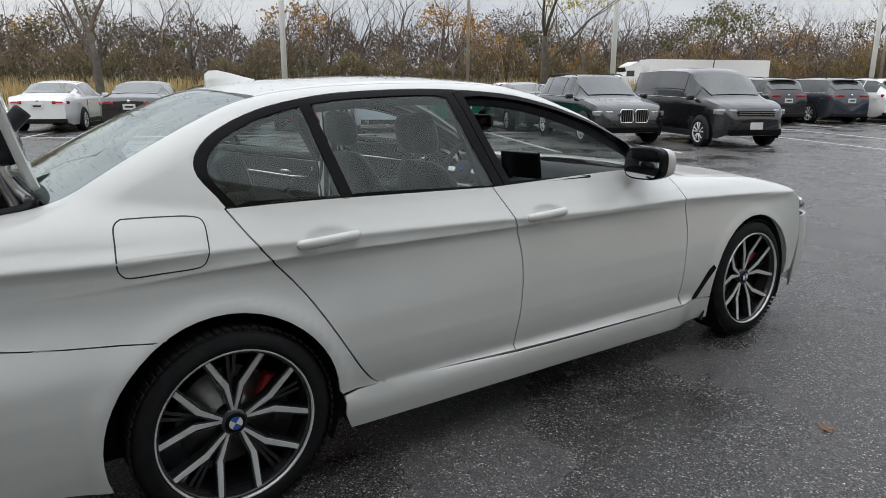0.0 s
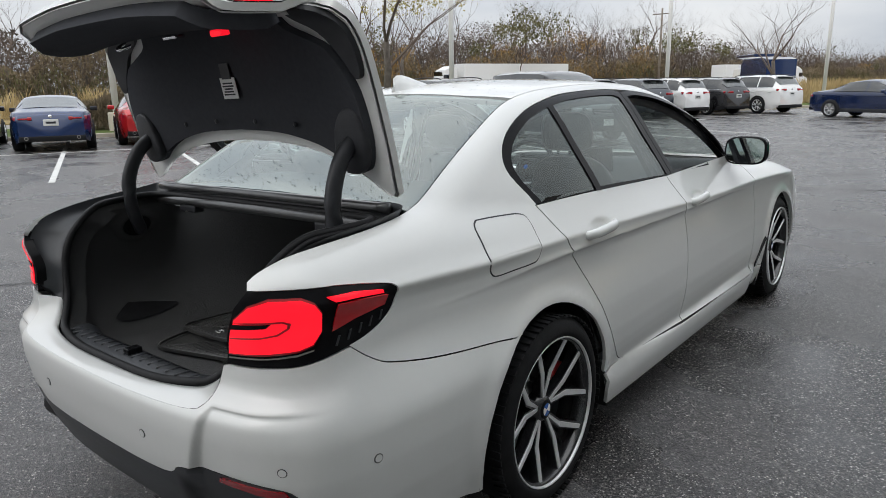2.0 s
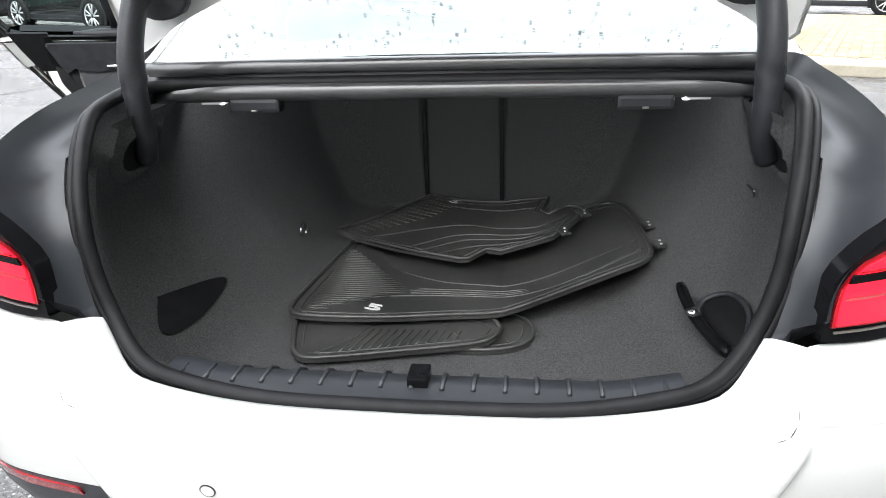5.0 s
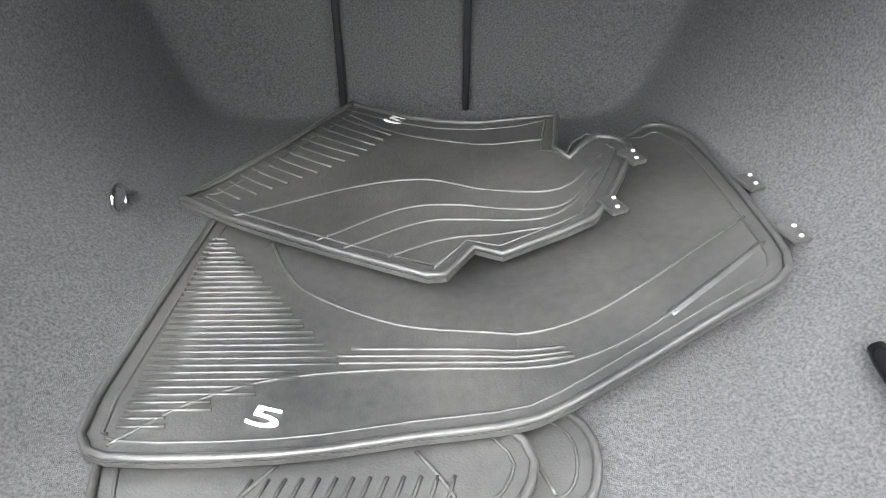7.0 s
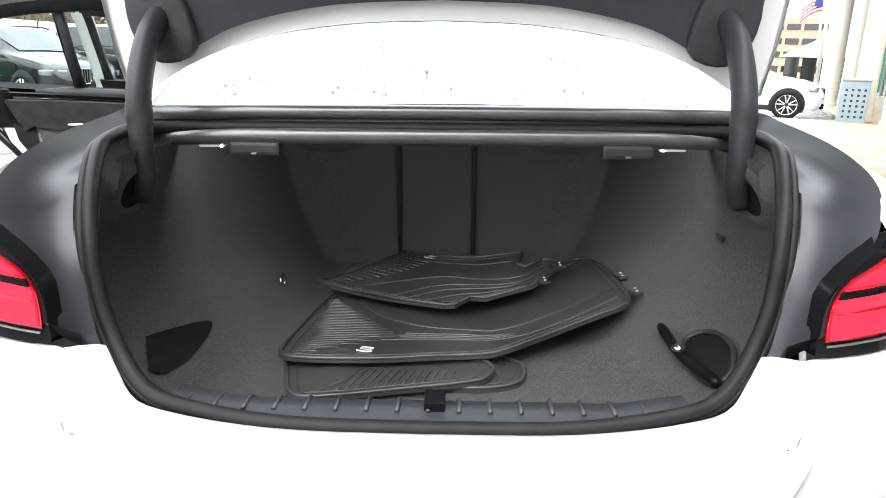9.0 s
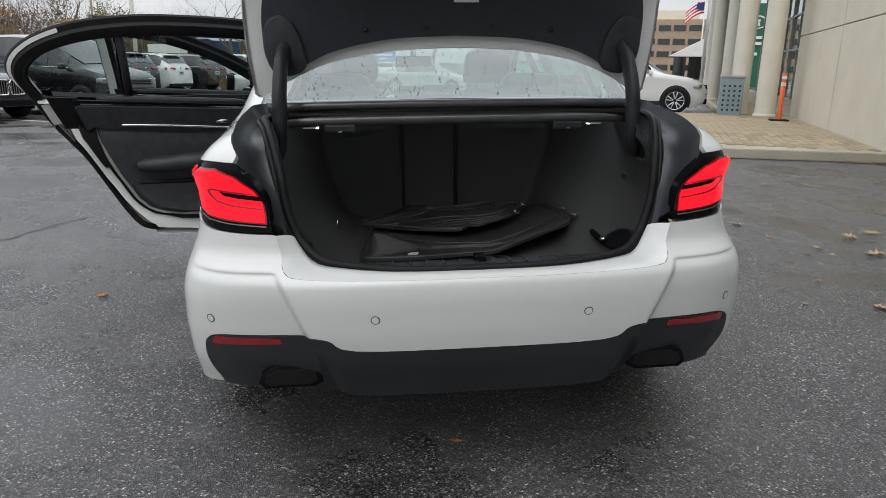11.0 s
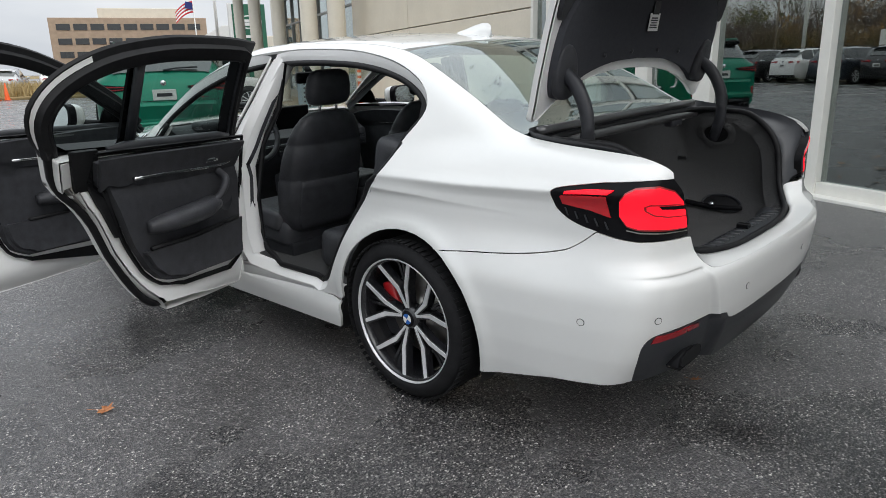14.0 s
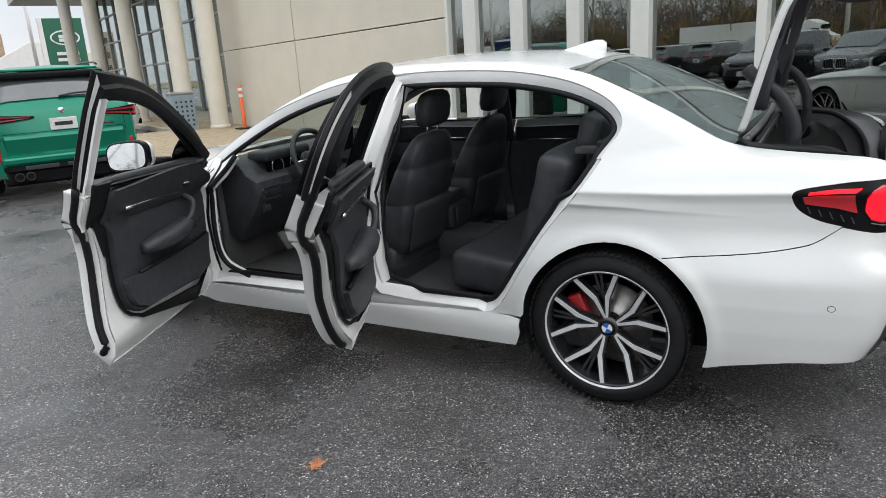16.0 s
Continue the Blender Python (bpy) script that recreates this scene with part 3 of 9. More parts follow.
def panel(name, outline, unroll, mat, parent, label="", step=0.06, lift=0.0, rim=0.014, flip=1, m=None, aspect=1.0, dense=None, dense_a=None):
    """A piece of the skin inside an outline, with a turned-in edge. flip -1 gives the left side."""
    bm = bmesh.new()
    pts = []
    for p in outline:
        if not pts or math.dist(p, pts[-1]) > 1e-4:
            pts.append(p)
    if math.dist(pts[0], pts[-1]) < 1e-4:
        pts.pop()
    bm.faces.new([bm.verts.new((a, b, 0)) for a, b in pts])
    lo, hi = np.min(pts, 0), np.max(pts, 0)
    for k, s in ((0, step), (1, step * aspect)):
        cuts = list(np.arange(math.floor(lo[k] / s) * s + s * 0.5, hi[k], s))
        if dense and k == 1:
            cuts = [c for c in cuts if not dense[0] < c < dense[1]] + list(np.arange(*dense))
        if dense_a and k == 0:
            fine = np.arange(*dense_a)
            cuts = [c for c in cuts if not dense_a[0] < abs(c) < dense_a[1]] + list(fine) + list(-fine)
        for c in cuts:
            no = (1, 0, 0) if k == 0 else (0, 1, 0)
            co = (c, 0, 0) if k == 0 else (0, c, 0)
            bmesh.ops.bisect_plane(bm, geom=bm.verts[:] + bm.edges[:] + bm.faces[:], plane_co=co, plane_no=no, dist=1e-5)
    bmesh.ops.triangulate(bm, faces=[f for f in bm.faces if len(f.verts) > 4])
    bm.verts.ensure_lookup_table()
    p = unroll([(v.co.x, v.co.y) for v in bm.verts])
    nn = normal_f(p)
    p = p + nn * lift
    for v, q in zip(bm.verts, p):
        v.co = (q[0] * flip, q[1], q[2])
    nn = nn * np.array([flip, 1, 1])
    bm.normal_update()
    bm.faces.ensure_lookup_table()
    f0 = max(bm.faces, key=lambda f: f.calc_area())
    if sum(f0.normal.dot(Vector(nn[v.index])) for v in f0.verts) < 0:
        bmesh.ops.reverse_faces(bm, faces=bm.faces[:])
    normals = [tuple(q) for q in nn]
    if rim:
        edge = [e for e in bm.edges if e.is_boundary]
        low, mid = {}, {}
        for e in edge:
            for v in e.verts:
                if v not in low:
                    i = v.index
                    n = Vector(nn[i])
                    low[v] = v.co - n * rim
        made = {}
        start = len(normals)
        for v, co in low.items():
            a, b = bm.verts.new(v.co), bm.verts.new(co)
            made[v] = (a, b)
        bm.verts.index_update()
        for v, (a, b) in made.items():
            normals += [None, None]
        for e in edge:
            f = e.link_faces[0]
            l = next(lp for lp in f.loops if lp.edge == e)
            v0, v1 = l.vert, l.link_loop_next.vert
            bm.faces.new((made[v1][0], made[v0][0], made[v0][1], made[v1][1]))
    me = bpy.data.meshes.new(name)
    bm.to_mesh(me)
    bm.free()
    me.materials.append(mat)
    me.shade_smooth()
    auto = [tuple(v.normal) for v in me.vertices]
    me.normals_split_custom_set_from_vertices([auto[i] if n is None else n for i, n in enumerate(normals)])
    ob = new(name, me)
    ob.parent = parent
    if m is not None:
        ob.matrix_basis = m
    if label:
        tagged(ob, label)
    return ob


def ribbon(name, outer, inner, unroll, mat, parent, lift=0.0, flip=1, rim=0.012, cut=3, m=None, lift_in=None):
    """A strip of the skin between two lines of equally many points."""
    rows = [[tuple(np.array(a) + (np.array(b) - np.array(a)) * k / cut) for a, b in zip(outer, inner)] for k in range(cut + 1)]
    flat = [q for r in rows for q in r]
    p = unroll(flat)
    nn = normal_f(p)
    lifts = np.repeat(np.linspace(lift, lift if lift_in is None else lift_in, cut + 1), len(outer))
    p = p + nn * lifts[:, None]
    q = p - nn * rim
    w = len(outer)
    bm = bmesh.new()
    f = np.array([flip, 1, 1])
    top = [bm.verts.new(v * f) for v in p]
    bot = [bm.verts.new(v * f) for v in np.concatenate([q[:w], q[-w:]])]
    for r in range(cut):
        for k in range(w - 1):
            bm.faces.new((top[r * w + k], top[r * w + k + 1], top[(r + 1) * w + k + 1], top[(r + 1) * w + k]))
    for k in range(w - 1):
        bm.faces.new((top[k], top[k + 1], bot[k + 1], bot[k]))
        bm.faces.new((top[cut * w + k], top[cut * w + k + 1], bot[w + k + 1], bot[w + k]))
    bmesh.ops.recalc_face_normals(bm, faces=bm.faces)
    ob = link(name, bm, mat, parent)
    sharpen(ob, 50)
    if m is not None:
        ob.matrix_basis = m
    return ob


# ---- outlines on the side view (y, z) ----
def arc(y0, z0, r, a0, a1, n=16):
    return [(y0 + r * math.cos(radians(a)), z0 + r * math.sin(radians(a))) for a in np.linspace(a0, a1, n)]


CREASE = (0.29, 0.46, 0.0065)
ARCH, ARCH_Y = 0.386, -0.018
DLO_TOP = curve([(0.046, 1.047), (-0.024, 1.165), (0.035, 1.260), (0.2, 1.340), (0.42, 1.388), (0.66, 1.410), (1.03, 1.416), (1.43, 1.384), (1.80, 1.283), (2.11, 1.144), (2.33, 1.020)], 5)
BELT = [(2.33, 1.018), (1.7, 1.022), (1.18, 1.030), (0.6, 1.040), (0.046, 1.047)]
REAR_CUT = curve([(0.042, 1.043), (0.124, 0.914), (0.259, 0.750), (0.370, 0.572), (0.450, 0.440), (0.508, 0.370), (0.565, 0.347)], 4)
MID_CUT = curve([(1.125, 1.026), (1.176, 0.92), (1.216, 0.80), (1.230, 0.68), (1.217, 0.53), (1.199, 0.42), (1.192, 0.333)], 4)
FRONT_CUT = curve([(2.30, 1.014), (2.308, 0.96), (2.318, 0.89), (2.346, 0.76), (2.350, 0.67), (2.332, 0.50), (2.32, 0.318)], 4)
GAP = 0.0035


def shift(pts, dy, dz=0.0):
    return [(y + dy, z + dz) for y, z in pts]


rear_door_line = shift(REAR_CUT, GAP) + shift(MID_CUT[::-1], -GAP)
front_door_line = shift(MID_CUT, GAP) + shift(FRONT_CUT[::-1], -GAP)
seam = curve([(-0.196, 0.675), (-0.34, 0.689), (-0.48, 0.702), (-0.60, 0.718), (-0.69, 0.737), (-0.735, 0.752), (-0.78, 0.781), (-0.822, 0.815)], 4)


def on_top(pts):
    """Points (x, y) seen from above, for un_side."""
    p = un_top(pts)
    return [(q[1], math.atan2(q[2] - 0.62, q[0] - 0.2)) for q in p]


RAIL = curve([(0.685, -0.44), (0.655, -0.2), (0.612, 0.12), (0.597, 0.25), (0.582, 0.5), (0.577, 0.9), (0.577, 1.3), (0.59, 1.58), (0.64, 1.88), (0.695, 2.13), (0.738, 2.33)], 5)
LID_SIDE = curve([(0.685, -0.44), (0.700, -0.6), (0.697, -0.8), (0.684, -0.93), (0.661, -0.995)], 4)
HOOD_SIDE = curve([(0.775, 2.36), (0.80, 2.5), (0.80, 2.9), (0.775, 3.25), (0.73, 3.5)], 4)
LAMP_LOW = curve([(0.815, -0.822, 0.815), (0.819, -0.77, 0.826), (0.821, -0.718, 0.845), (0.824, -0.675, 0.876), (0.828, -0.655, 0.917)], 4)
LAMP_TOP = curve([(0.828, -0.655, 0.917), (0.832, -0.665, 0.938), (0.825, -0.705, 0.950), (0.805, -0.82, 0.969), (0.797, -0.858, 0.973), (0.745, -0.958, 0.979), (0.668, -1.003, 0.978)], 4)
quarter_line = ([(y, z) for y, z in on_side(shift(DLO_TOP[::-1], 0, 0.003))] + on_side(shift(REAR_CUT, -GAP)) + on_side([(0.378, 0.352)] + arc(ARCH_Y, 0.337, ARCH, 4, 116.5))
                + on_side(seam) + on_side([(p[1], p[2]) for p in LAMP_LOW]) + on_side([(p[1], p[2]) for p in LAMP_TOP]) + on_top(LID_SIDE[::-1]) + on_top(RAIL[1:]))


# ---- the white saloon: panels ----
saloon = empty("saloon_car", "white four-door saloon with its boot and near-side doors open", "car", CAR)


def inset(pts, cy, cz, ky, kz):
    return [(cy + (y - cy) * ky, cz + (z - cz) * kz) for y, z in pts]


REAR_FRAME = [p for p in DLO_TOP if p[0] < 1.06] + [(1.08, 1.405), (1.098, 1.34), (1.12, 1.25), (1.15, 1.14), (1.185, 1.032)]
FRONT_FRAME = [(1.190, 1.032), (1.155, 1.14), (1.125, 1.25), (1.102, 1.34), (1.085, 1.405)] + [p for p in DLO_TOP if p[0] > 1.14]
REAR_IN = [(y - 0.022 if y > 1.0 else y, z) for y, z in inset(REAR_FRAME, 0.70, 1.045, 0.945, 0.94)]
FRONT_IN = [(y + 0.025 if y < 1.22 else y, z) for y, z in inset(FRONT_FRAME, 1.62, 1.03, 0.965, 0.95)]


def rear_glass_pair(parent, flip, mat, lift=-0.004):
    a = [p for p in REAR_IN if p[0] < 0.405] 
    c = [p for p in REAR_IN if p[0] >= 0.435]
    panel("quarter_pane", on_side(a + [(0.405, 1.30), (0.455, 1.05)]), un_side, mat, parent, flip=flip, rim=0.004, lift=lift)
    panel("pane", on_side([(0.435, 1.33)] + c + [(0.49, 1.05)]), un_side, mat, parent, flip=flip, rim=0.004, lift=lift)
    panel("divider_bar", on_side([(0.385, 1.365), (0.425, 1.372), (0.495, 1.04), (0.45, 1.04)]), un_side, GLOSS_BLACK, parent, flip=flip, rim=0.012, step=0.05)


def turn_at(x, y, deg):
    """The swing of a near-side door about its leaning hinge line; it lifts as it opens."""
    return Matrix.Translation((x, y, 0.6)) @ Matrix.Rotation(radians(deg), 4, Vector((0.062, 0, 1))) @ Matrix.Translation((-x, -y, -0.6))


for flip in (1, -1):
    panel("quarter_panel", quarter_line, un_side, PAINT, saloon, flip=flip, step=0.03, dense=CREASE)
    fender = (on_side(shift(FRONT_CUT, GAP)) + on_side([(2.60, 0.315)] + arc(WB, 0.337, ARCH, 183, -3)) + on_side([(3.46, 0.33), (3.50, 0.55), (3.50, 0.66)]) + on_top(HOOD_SIDE[::-1]))
    panel("front_wing", fender, un_side, PAINT, saloon, flip=flip, step=0.04, dense=CREASE)
    sill = on_side([(0.385, 0.343), (0.56, 0.349), (1.2, 0.325), (2.34, 0.309), (2.595, 0.307), (2.60, 0.25), (2.615, 0.185), (1.5, 0.195), (0.41, 0.208), (0.384, 0.27)])
    panel("sill", sill, un_side, PAINT, saloon, flip=flip)
    rear_m = turn_at(-0.870, 1.270, -62.5) if flip < 0 else None
    front_m = turn_at(-0.870, 2.405, -62.5) if flip < 0 else None
    rd = panel("rear_door", on_side(rear_door_line), un_side, PAINT, saloon, "open rear door with black inner trim" if flip < 0 else "closed white rear door", flip=flip, rim=0.09 if flip < 0 else 0.02, m=rear_m, step=0.022, dense=CREASE)
    fd = panel("front_door", on_side(front_door_line), un_side, PAINT, saloon, "open front door with black inner trim" if flip < 0 else "closed white front door with its window lowered", flip=flip, rim=0.09 if flip < 0 else 0.02, m=front_m, step=0.022, dense=CREASE)
    deep = 0.05 if flip < 0 else 0.02
    ribbon("window_frame", on_side(REAR_FRAME + [(0.6, 1.040), (0.07, 1.047)]), on_side(REAR_IN + [(0.62, 1.052), (0.118, 1.060)]), un_side, GLOSS_BLACK, rd, flip=flip, rim=deep)
    ribbon("window_frame", on_side(FRONT_FRAME + [(1.7, 1.022), (1.195, 1.030)]), on_side(FRONT_IN + [(1.7, 1.034), (1.225, 1.042)]), un_side, GLOSS_BLACK, fd, flip=flip, rim=deep)
    rear_glass_pair(rd, flip, GLASS_SIDE)
    # mirror corner
    panel("mirror_base", on_side([(2.06, 1.03), (2.285, 1.03), (2.10, 1.135), (2.06, 1.150)]), un_side, GLOSS_BLACK, fd, flip=flip, rim=0.01)

ROOF = [(x, y) for x, y in RAIL if 0.235 < y < 1.61]
panel("roof", [(x - GAP, y) for x, y in ROOF] + [(0.42, 1.645), (0, 1.655), (-0.42, 1.645)] + [(-x + GAP, y) for x, y in ROOF[::-1]] + [(-0.4, 0.215), (0, 0.205), (0.4, 0.215)], un_top, PAINT, saloon)
BACK = [(x, y) for x, y in RAIL if -0.44 <= y < 0.22]
panel("rear_window", [(x - 0.006, y) for x, y in BACK] + [(0.4, 0.205), (0, 0.195), (-0.4, 0.205)] + [(-x + 0.006, y) for x, y in BACK[::-1]] + [(-0.4, -0.475), (0, -0.49), (0.4, -0.475)], un_top, GLASS_TINT, saloon, rim=0.005, lift=-0.003)
WIND = [(x, y) for x, y in RAIL if y > 1.64]
panel("windscreen", [(x - 0.006, y) for x, y in WIND] + [(0.4, 2.47), (0, 2.50), (-0.4, 2.47)] + [(-x + 0.006, y) for x, y in WIND[::-1]] + [(-0.42, 1.655), (0, 1.665), (0.42, 1.655)], un_top, GLASS, saloon, rim=0.005, lift=-0.003)
panel("bonnet", [(x - 0.004, y) for x, y in HOOD_SIDE] + [(0.5, 3.62), (0, 3.66), (-0.5, 3.62)] + [(-x + 0.004, y) for x, y in HOOD_SIDE[::-1]] + [(-0.4, 2.485), (0, 2.515), (0.4, 2.485)], un_top, PAINT, saloon)


def un_nose(ab):
    a = np.asarray(ab, float)
    o = np.stack([np.zeros(len(a)), np.full(len(a), 3.0), a[:, 1]], 1)
    return cast(o, np.stack([np.sin(a[:, 0]), np.cos(a[:, 0]), np.zeros(len(a))], 1))


def on_nose(pts):
    return [(math.atan2(x, y - 3.0), z) for x, y, z in pts]


s35 = un_side(on_side([(3.505, 0.33), (3.505, 0.55), (3.505, 0.655)]))
corner = on_nose([tuple(p) for p in s35])
front_line = corner[::-1] + [(corner[0][0] - 0.05, 0.20), (0, 0.19), (-corner[0][0] + 0.05, 0.20)] + [(-a, z) for a, z in corner] + [(-0.5, 0.665), (0, 0.66), (0.5, 0.665)]
panel("front_bumper", front_line, un_nose, PAINT, saloon)
panel("grille", [(-0.36, 0.40), (0.36, 0.40), (0.33, 0.67), (-0.33, 0.67)], un_nose, GLOSS_BLACK, saloon, lift=0.006)
for flip in (1, -1):
    panel("headlamp", [(0.45, 0.64), (0.90, 0.685), (corner[-1][0] - 0.03, 0.745), (0.8, 0.775), (0.5, 0.74)], un_nose, CHROME, saloon, "clear headlamp", flip=flip, lift=0.007)

# tail: bumper, valance, lamps
low_edge = [(0.892, -0.392, 0.224), (0.892, -0.55, 0.258), (0.886, -0.70, 0.288), (0.86, -0.83, 0.302), (0.785, -0.955, 0.309)]
val_edge = curve([(0.785, -0.955, 0.309), (0.797, -0.97, 0.39), (0.790, -0.985, 0.462), (0.748, -1.02, 0.493), (0.62, -1.06, 0.499), (0.50, -1.09, 0.500), (0.43, -1.10, 0.490), (0.36, -1.11, 0.455), (0.0, -1.13, 0.452)], 4)
arch_back = [(0.918, y, z) for y, z in arc(ARCH_Y, 0.337, ARCH, 197, 118, 12)]
seam3 = [tuple(p) for p in un_side(on_side(shift(seam, 0, -0.004)))]
LAMP_UNDER = curve([(0.815, -0.822, 0.815), (0.797, -0.885, 0.800), (0.760, -0.94, 0.789), (0.70, -0.984, 0.786), (0.580, -1.017, 0.781)], 4)
half = on_tail(low_edge + val_edge[1:])
right = on_tail(arch_back) + on_tail(seam3[1:]) + on_tail(shift3 := [(x, y, z - 0.004) for x, y, z in LAMP_UNDER[1:]]) + on_tail(curve([(0.575, -1.03, 0.774), (0.565, -1.05, 0.72), (0.545, -1.07, 0.685), (0.48, -1.08, 0.668), (0.2, -1.09, 0.662), (0, -1.09, 0.662)], 4))
bumper_line = right[:-1] + [(-a, z) for a, z in right[::-1]] + [(-a, z) for a, z in half] + [(a, z) for a, z in half[::-1]][1:]
panel("rear_bumper", bumper_line, un_tail, PAINT, saloon, step=0.02, aspect=0.9, dense=(0.645, 0.70, 0.005), dense_a=(0.48, 0.67, 0.007))
val_low = [(0.785, -0.955, 0.305), (0.66, -1.02, 0.30), (0.5, -1.06, 0.300), (0.30, -1.08, 0.285), (0, -1.09, 0.285)]
v_top, v_low = on_tail([(x, y, z - 0.003) for x, y, z in val_edge]), on_tail(val_low)
valance_line = v_top + [(-a, z) for a, z in v_top[::-1]][1:] + [(-a, z) for a, z in v_low[1:]] + v_low[::-1][1:-1]
panel("valance", valance_line, un_tail, VALANCE, saloon, "dark grey lower bumper insert", step=0.05)
for flip in (1, -1):
    lamp_line = on_tail(LAMP_LOW) + on_tail(LAMP_TOP[1:]) + on_tail([(0.618, -1.01, 0.928), (0.592, -1.02, 0.87), (0.578, -1.02, 0.785)]) + on_tail(LAMP_UNDER[::-1][1:])
    lamp = panel("tail_lamp", lamp_line, un_tail, GLOSS_BLACK, saloon, "black and red tail lamp", flip=flip, lift=-0.004, step=0.03, rim=0.03)
    main = [(0.620, -1.012, 0.900), (0.672, -1.006, 0.937), (0.725, -0.984, 0.955), (0.778, -0.935, 0.953), (0.795, -0.908, 0.939), (0.796, -0.888, 0.915), (0.791, -0.888, 0.868), (0.780, -0.908, 0.838), (0.76, -0.935, 0.827), (0.70, -0.982, 0.820), (0.592, -1.014, 0.811), (0.594, -1.013, 0.838), (0.600, -1.012, 0.866)]
    rim_line = [(0.722 + (x - 0.722) * 1.03, y, 0.884 + (z - 0.884) * 1.09) if x > 0.61 else (x - 0.006, y, z - 0.004) for x, y, z in main]
    panel("lens", on_tail(rim_line), un_tail, LAMP_DEEP, lamp, "deep red lens", flip=flip, lift=0.001, step=0.03, rim=0.006)
    guide = panel("light_guide", on_tail(main), un_tail, LAMP_RED, lamp, "bright red lit lens", flip=flip, lift=0.004, step=0.03, rim=0.006)
    hook = [(0.610, -1.012, 0.891), (0.66, -1.0, 0.898), (0.738, -0.958, 0.906), (0.752, -0.945, 0.899), (0.748, -0.948, 0.884), (0.725, -0.965, 0.866), (0.68, -0.985, 0.856), (0.600, -1.013, 0.848), (0.600, -1.013, 0.851), (0.68, -0.985, 0.860), (0.722, -0.966, 0.870), (0.743, -0.951, 0.886), (0.745, -0.950, 0.897), (0.735, -0.958, 0.902), (0.66, -1.0, 0.894)]
    panel("lens_line", on_tail(hook), un_tail, LAMP_DEEP, lamp, flip=flip, lift=0.0065, step=0.03, rim=0.003)
    panel("slot", on_tail([(0.604, -1.012, 0.886), (0.66, -1.0, 0.892), (0.715, -0.975, 0.898), (0.702, -0.98, 0.886), (0.66, -1.0, 0.879), (0.602, -1.012, 0.873)]), un_tail, GLOSS_BLACK, lamp, flip=flip, lift=0.0068, step=0.03, rim=0.004)
    panel("light_tip", on_tail([(0.809, -0.878, 0.951), (0.820, -0.80, 0.948), (0.829, -0.71, 0.935), (0.827, -0.706, 0.926), (0.822, -0.80, 0.934), (0.816, -0.855, 0.936)]), un_tail, LAMP_RED, lamp, flip=flip, lift=0.002, step=0.03, rim=0.006)
    panel("lens", on_tail([(0.814, -0.85, 0.930), (0.821, -0.79, 0.928), (0.826, -0.69, 0.918), (0.822, -0.70, 0.892), (0.812, -0.80, 0.880), (0.802, -0.865, 0.862)]), un_tail, LAMP_FIN, lamp, "red outer lens", flip=flip, lift=0.002, step=0.03, rim=0.004)
    panel("chrome_line", on_tail([(0.590, -1.015, 0.799), (0.70, -0.982, 0.806), (0.757, -0.94, 0.812), (0.785, -0.91, 0.822), (0.785, -0.91, 0.825), (0.757, -0.94, 0.816), (0.70, -0.982, 0.809), (0.590, -1.015, 0.802)]), un_tail, STEEL, lamp, flip=flip, lift=0.003, step=0.05, rim=0.003)
    for k in range(5):
        c = on_tail([(0.820 - 0.004 * k, -0.715 - 0.034 * k, 0.868 - 0.008 * k)])[0]
        panel("lens_rib", [(c[0] - 0.007, c[1] - 0.012), (c[0] - 0.002, c[1] - 0.012), (c[0] + 0.008, c[1] + 0.012), (c[0] + 0.003, c[1] + 0.012)], un_tail, VALANCE, lamp, flip=flip, lift=0.002, step=0.03, rim=0.003)
    refl = on_tail([(0.76, -0.99, 0.462), (0.56, -1.06, 0.472), (0.565, -1.06, 0.488), (0.745, -1.0, 0.487)])
    panel("reflector", refl, un_tail, LAMP_DEEP, saloon, "dark red bumper reflector", flip=flip, lift=0.004, rim=0.004)

for flip in (1, -1):
    for y, t in ((0.415, 20), (2.60, -16)):
        part("mud_guard", box(0.26, 0.02, 0.24, (flip * 0.775, y, 0.29), 0.008, rot=(t, 0, 0)), WELL, saloon, smooth=False)

# wheel wells, floor pan and inner shell
bm = box(1.62, 3.6, 0.10, (0, 1.55, 0.24), 0.02)
part("floor_pan", bm, SATIN_BLACK, saloon, smooth=False)
for flip in (1, -1):
    for y in (0, WB):
        bm = bmesh.new()
        ring0, ring1 = [], []
        for a in np.linspace(-25, 205, 24):
            c, s = math.cos(radians(a)) * 0.40, math.sin(radians(a)) * 0.40
            yc = y if y else ARCH_Y
            ring0.append(bm.verts.new((flip * 0.895, yc + c, 0.337 + s)))
            ring1.append(bm.verts.new((flip * 0.58, yc + c * 0.97, 0.337 + s * 0.97)))
        for k in range(23):
            bm.faces.new((ring0[k], ring0[k + 1], ring1[k + 1], ring1[k]))
        bm.faces.new(ring1)
        part("wheel_well", bm, WELL, saloon)


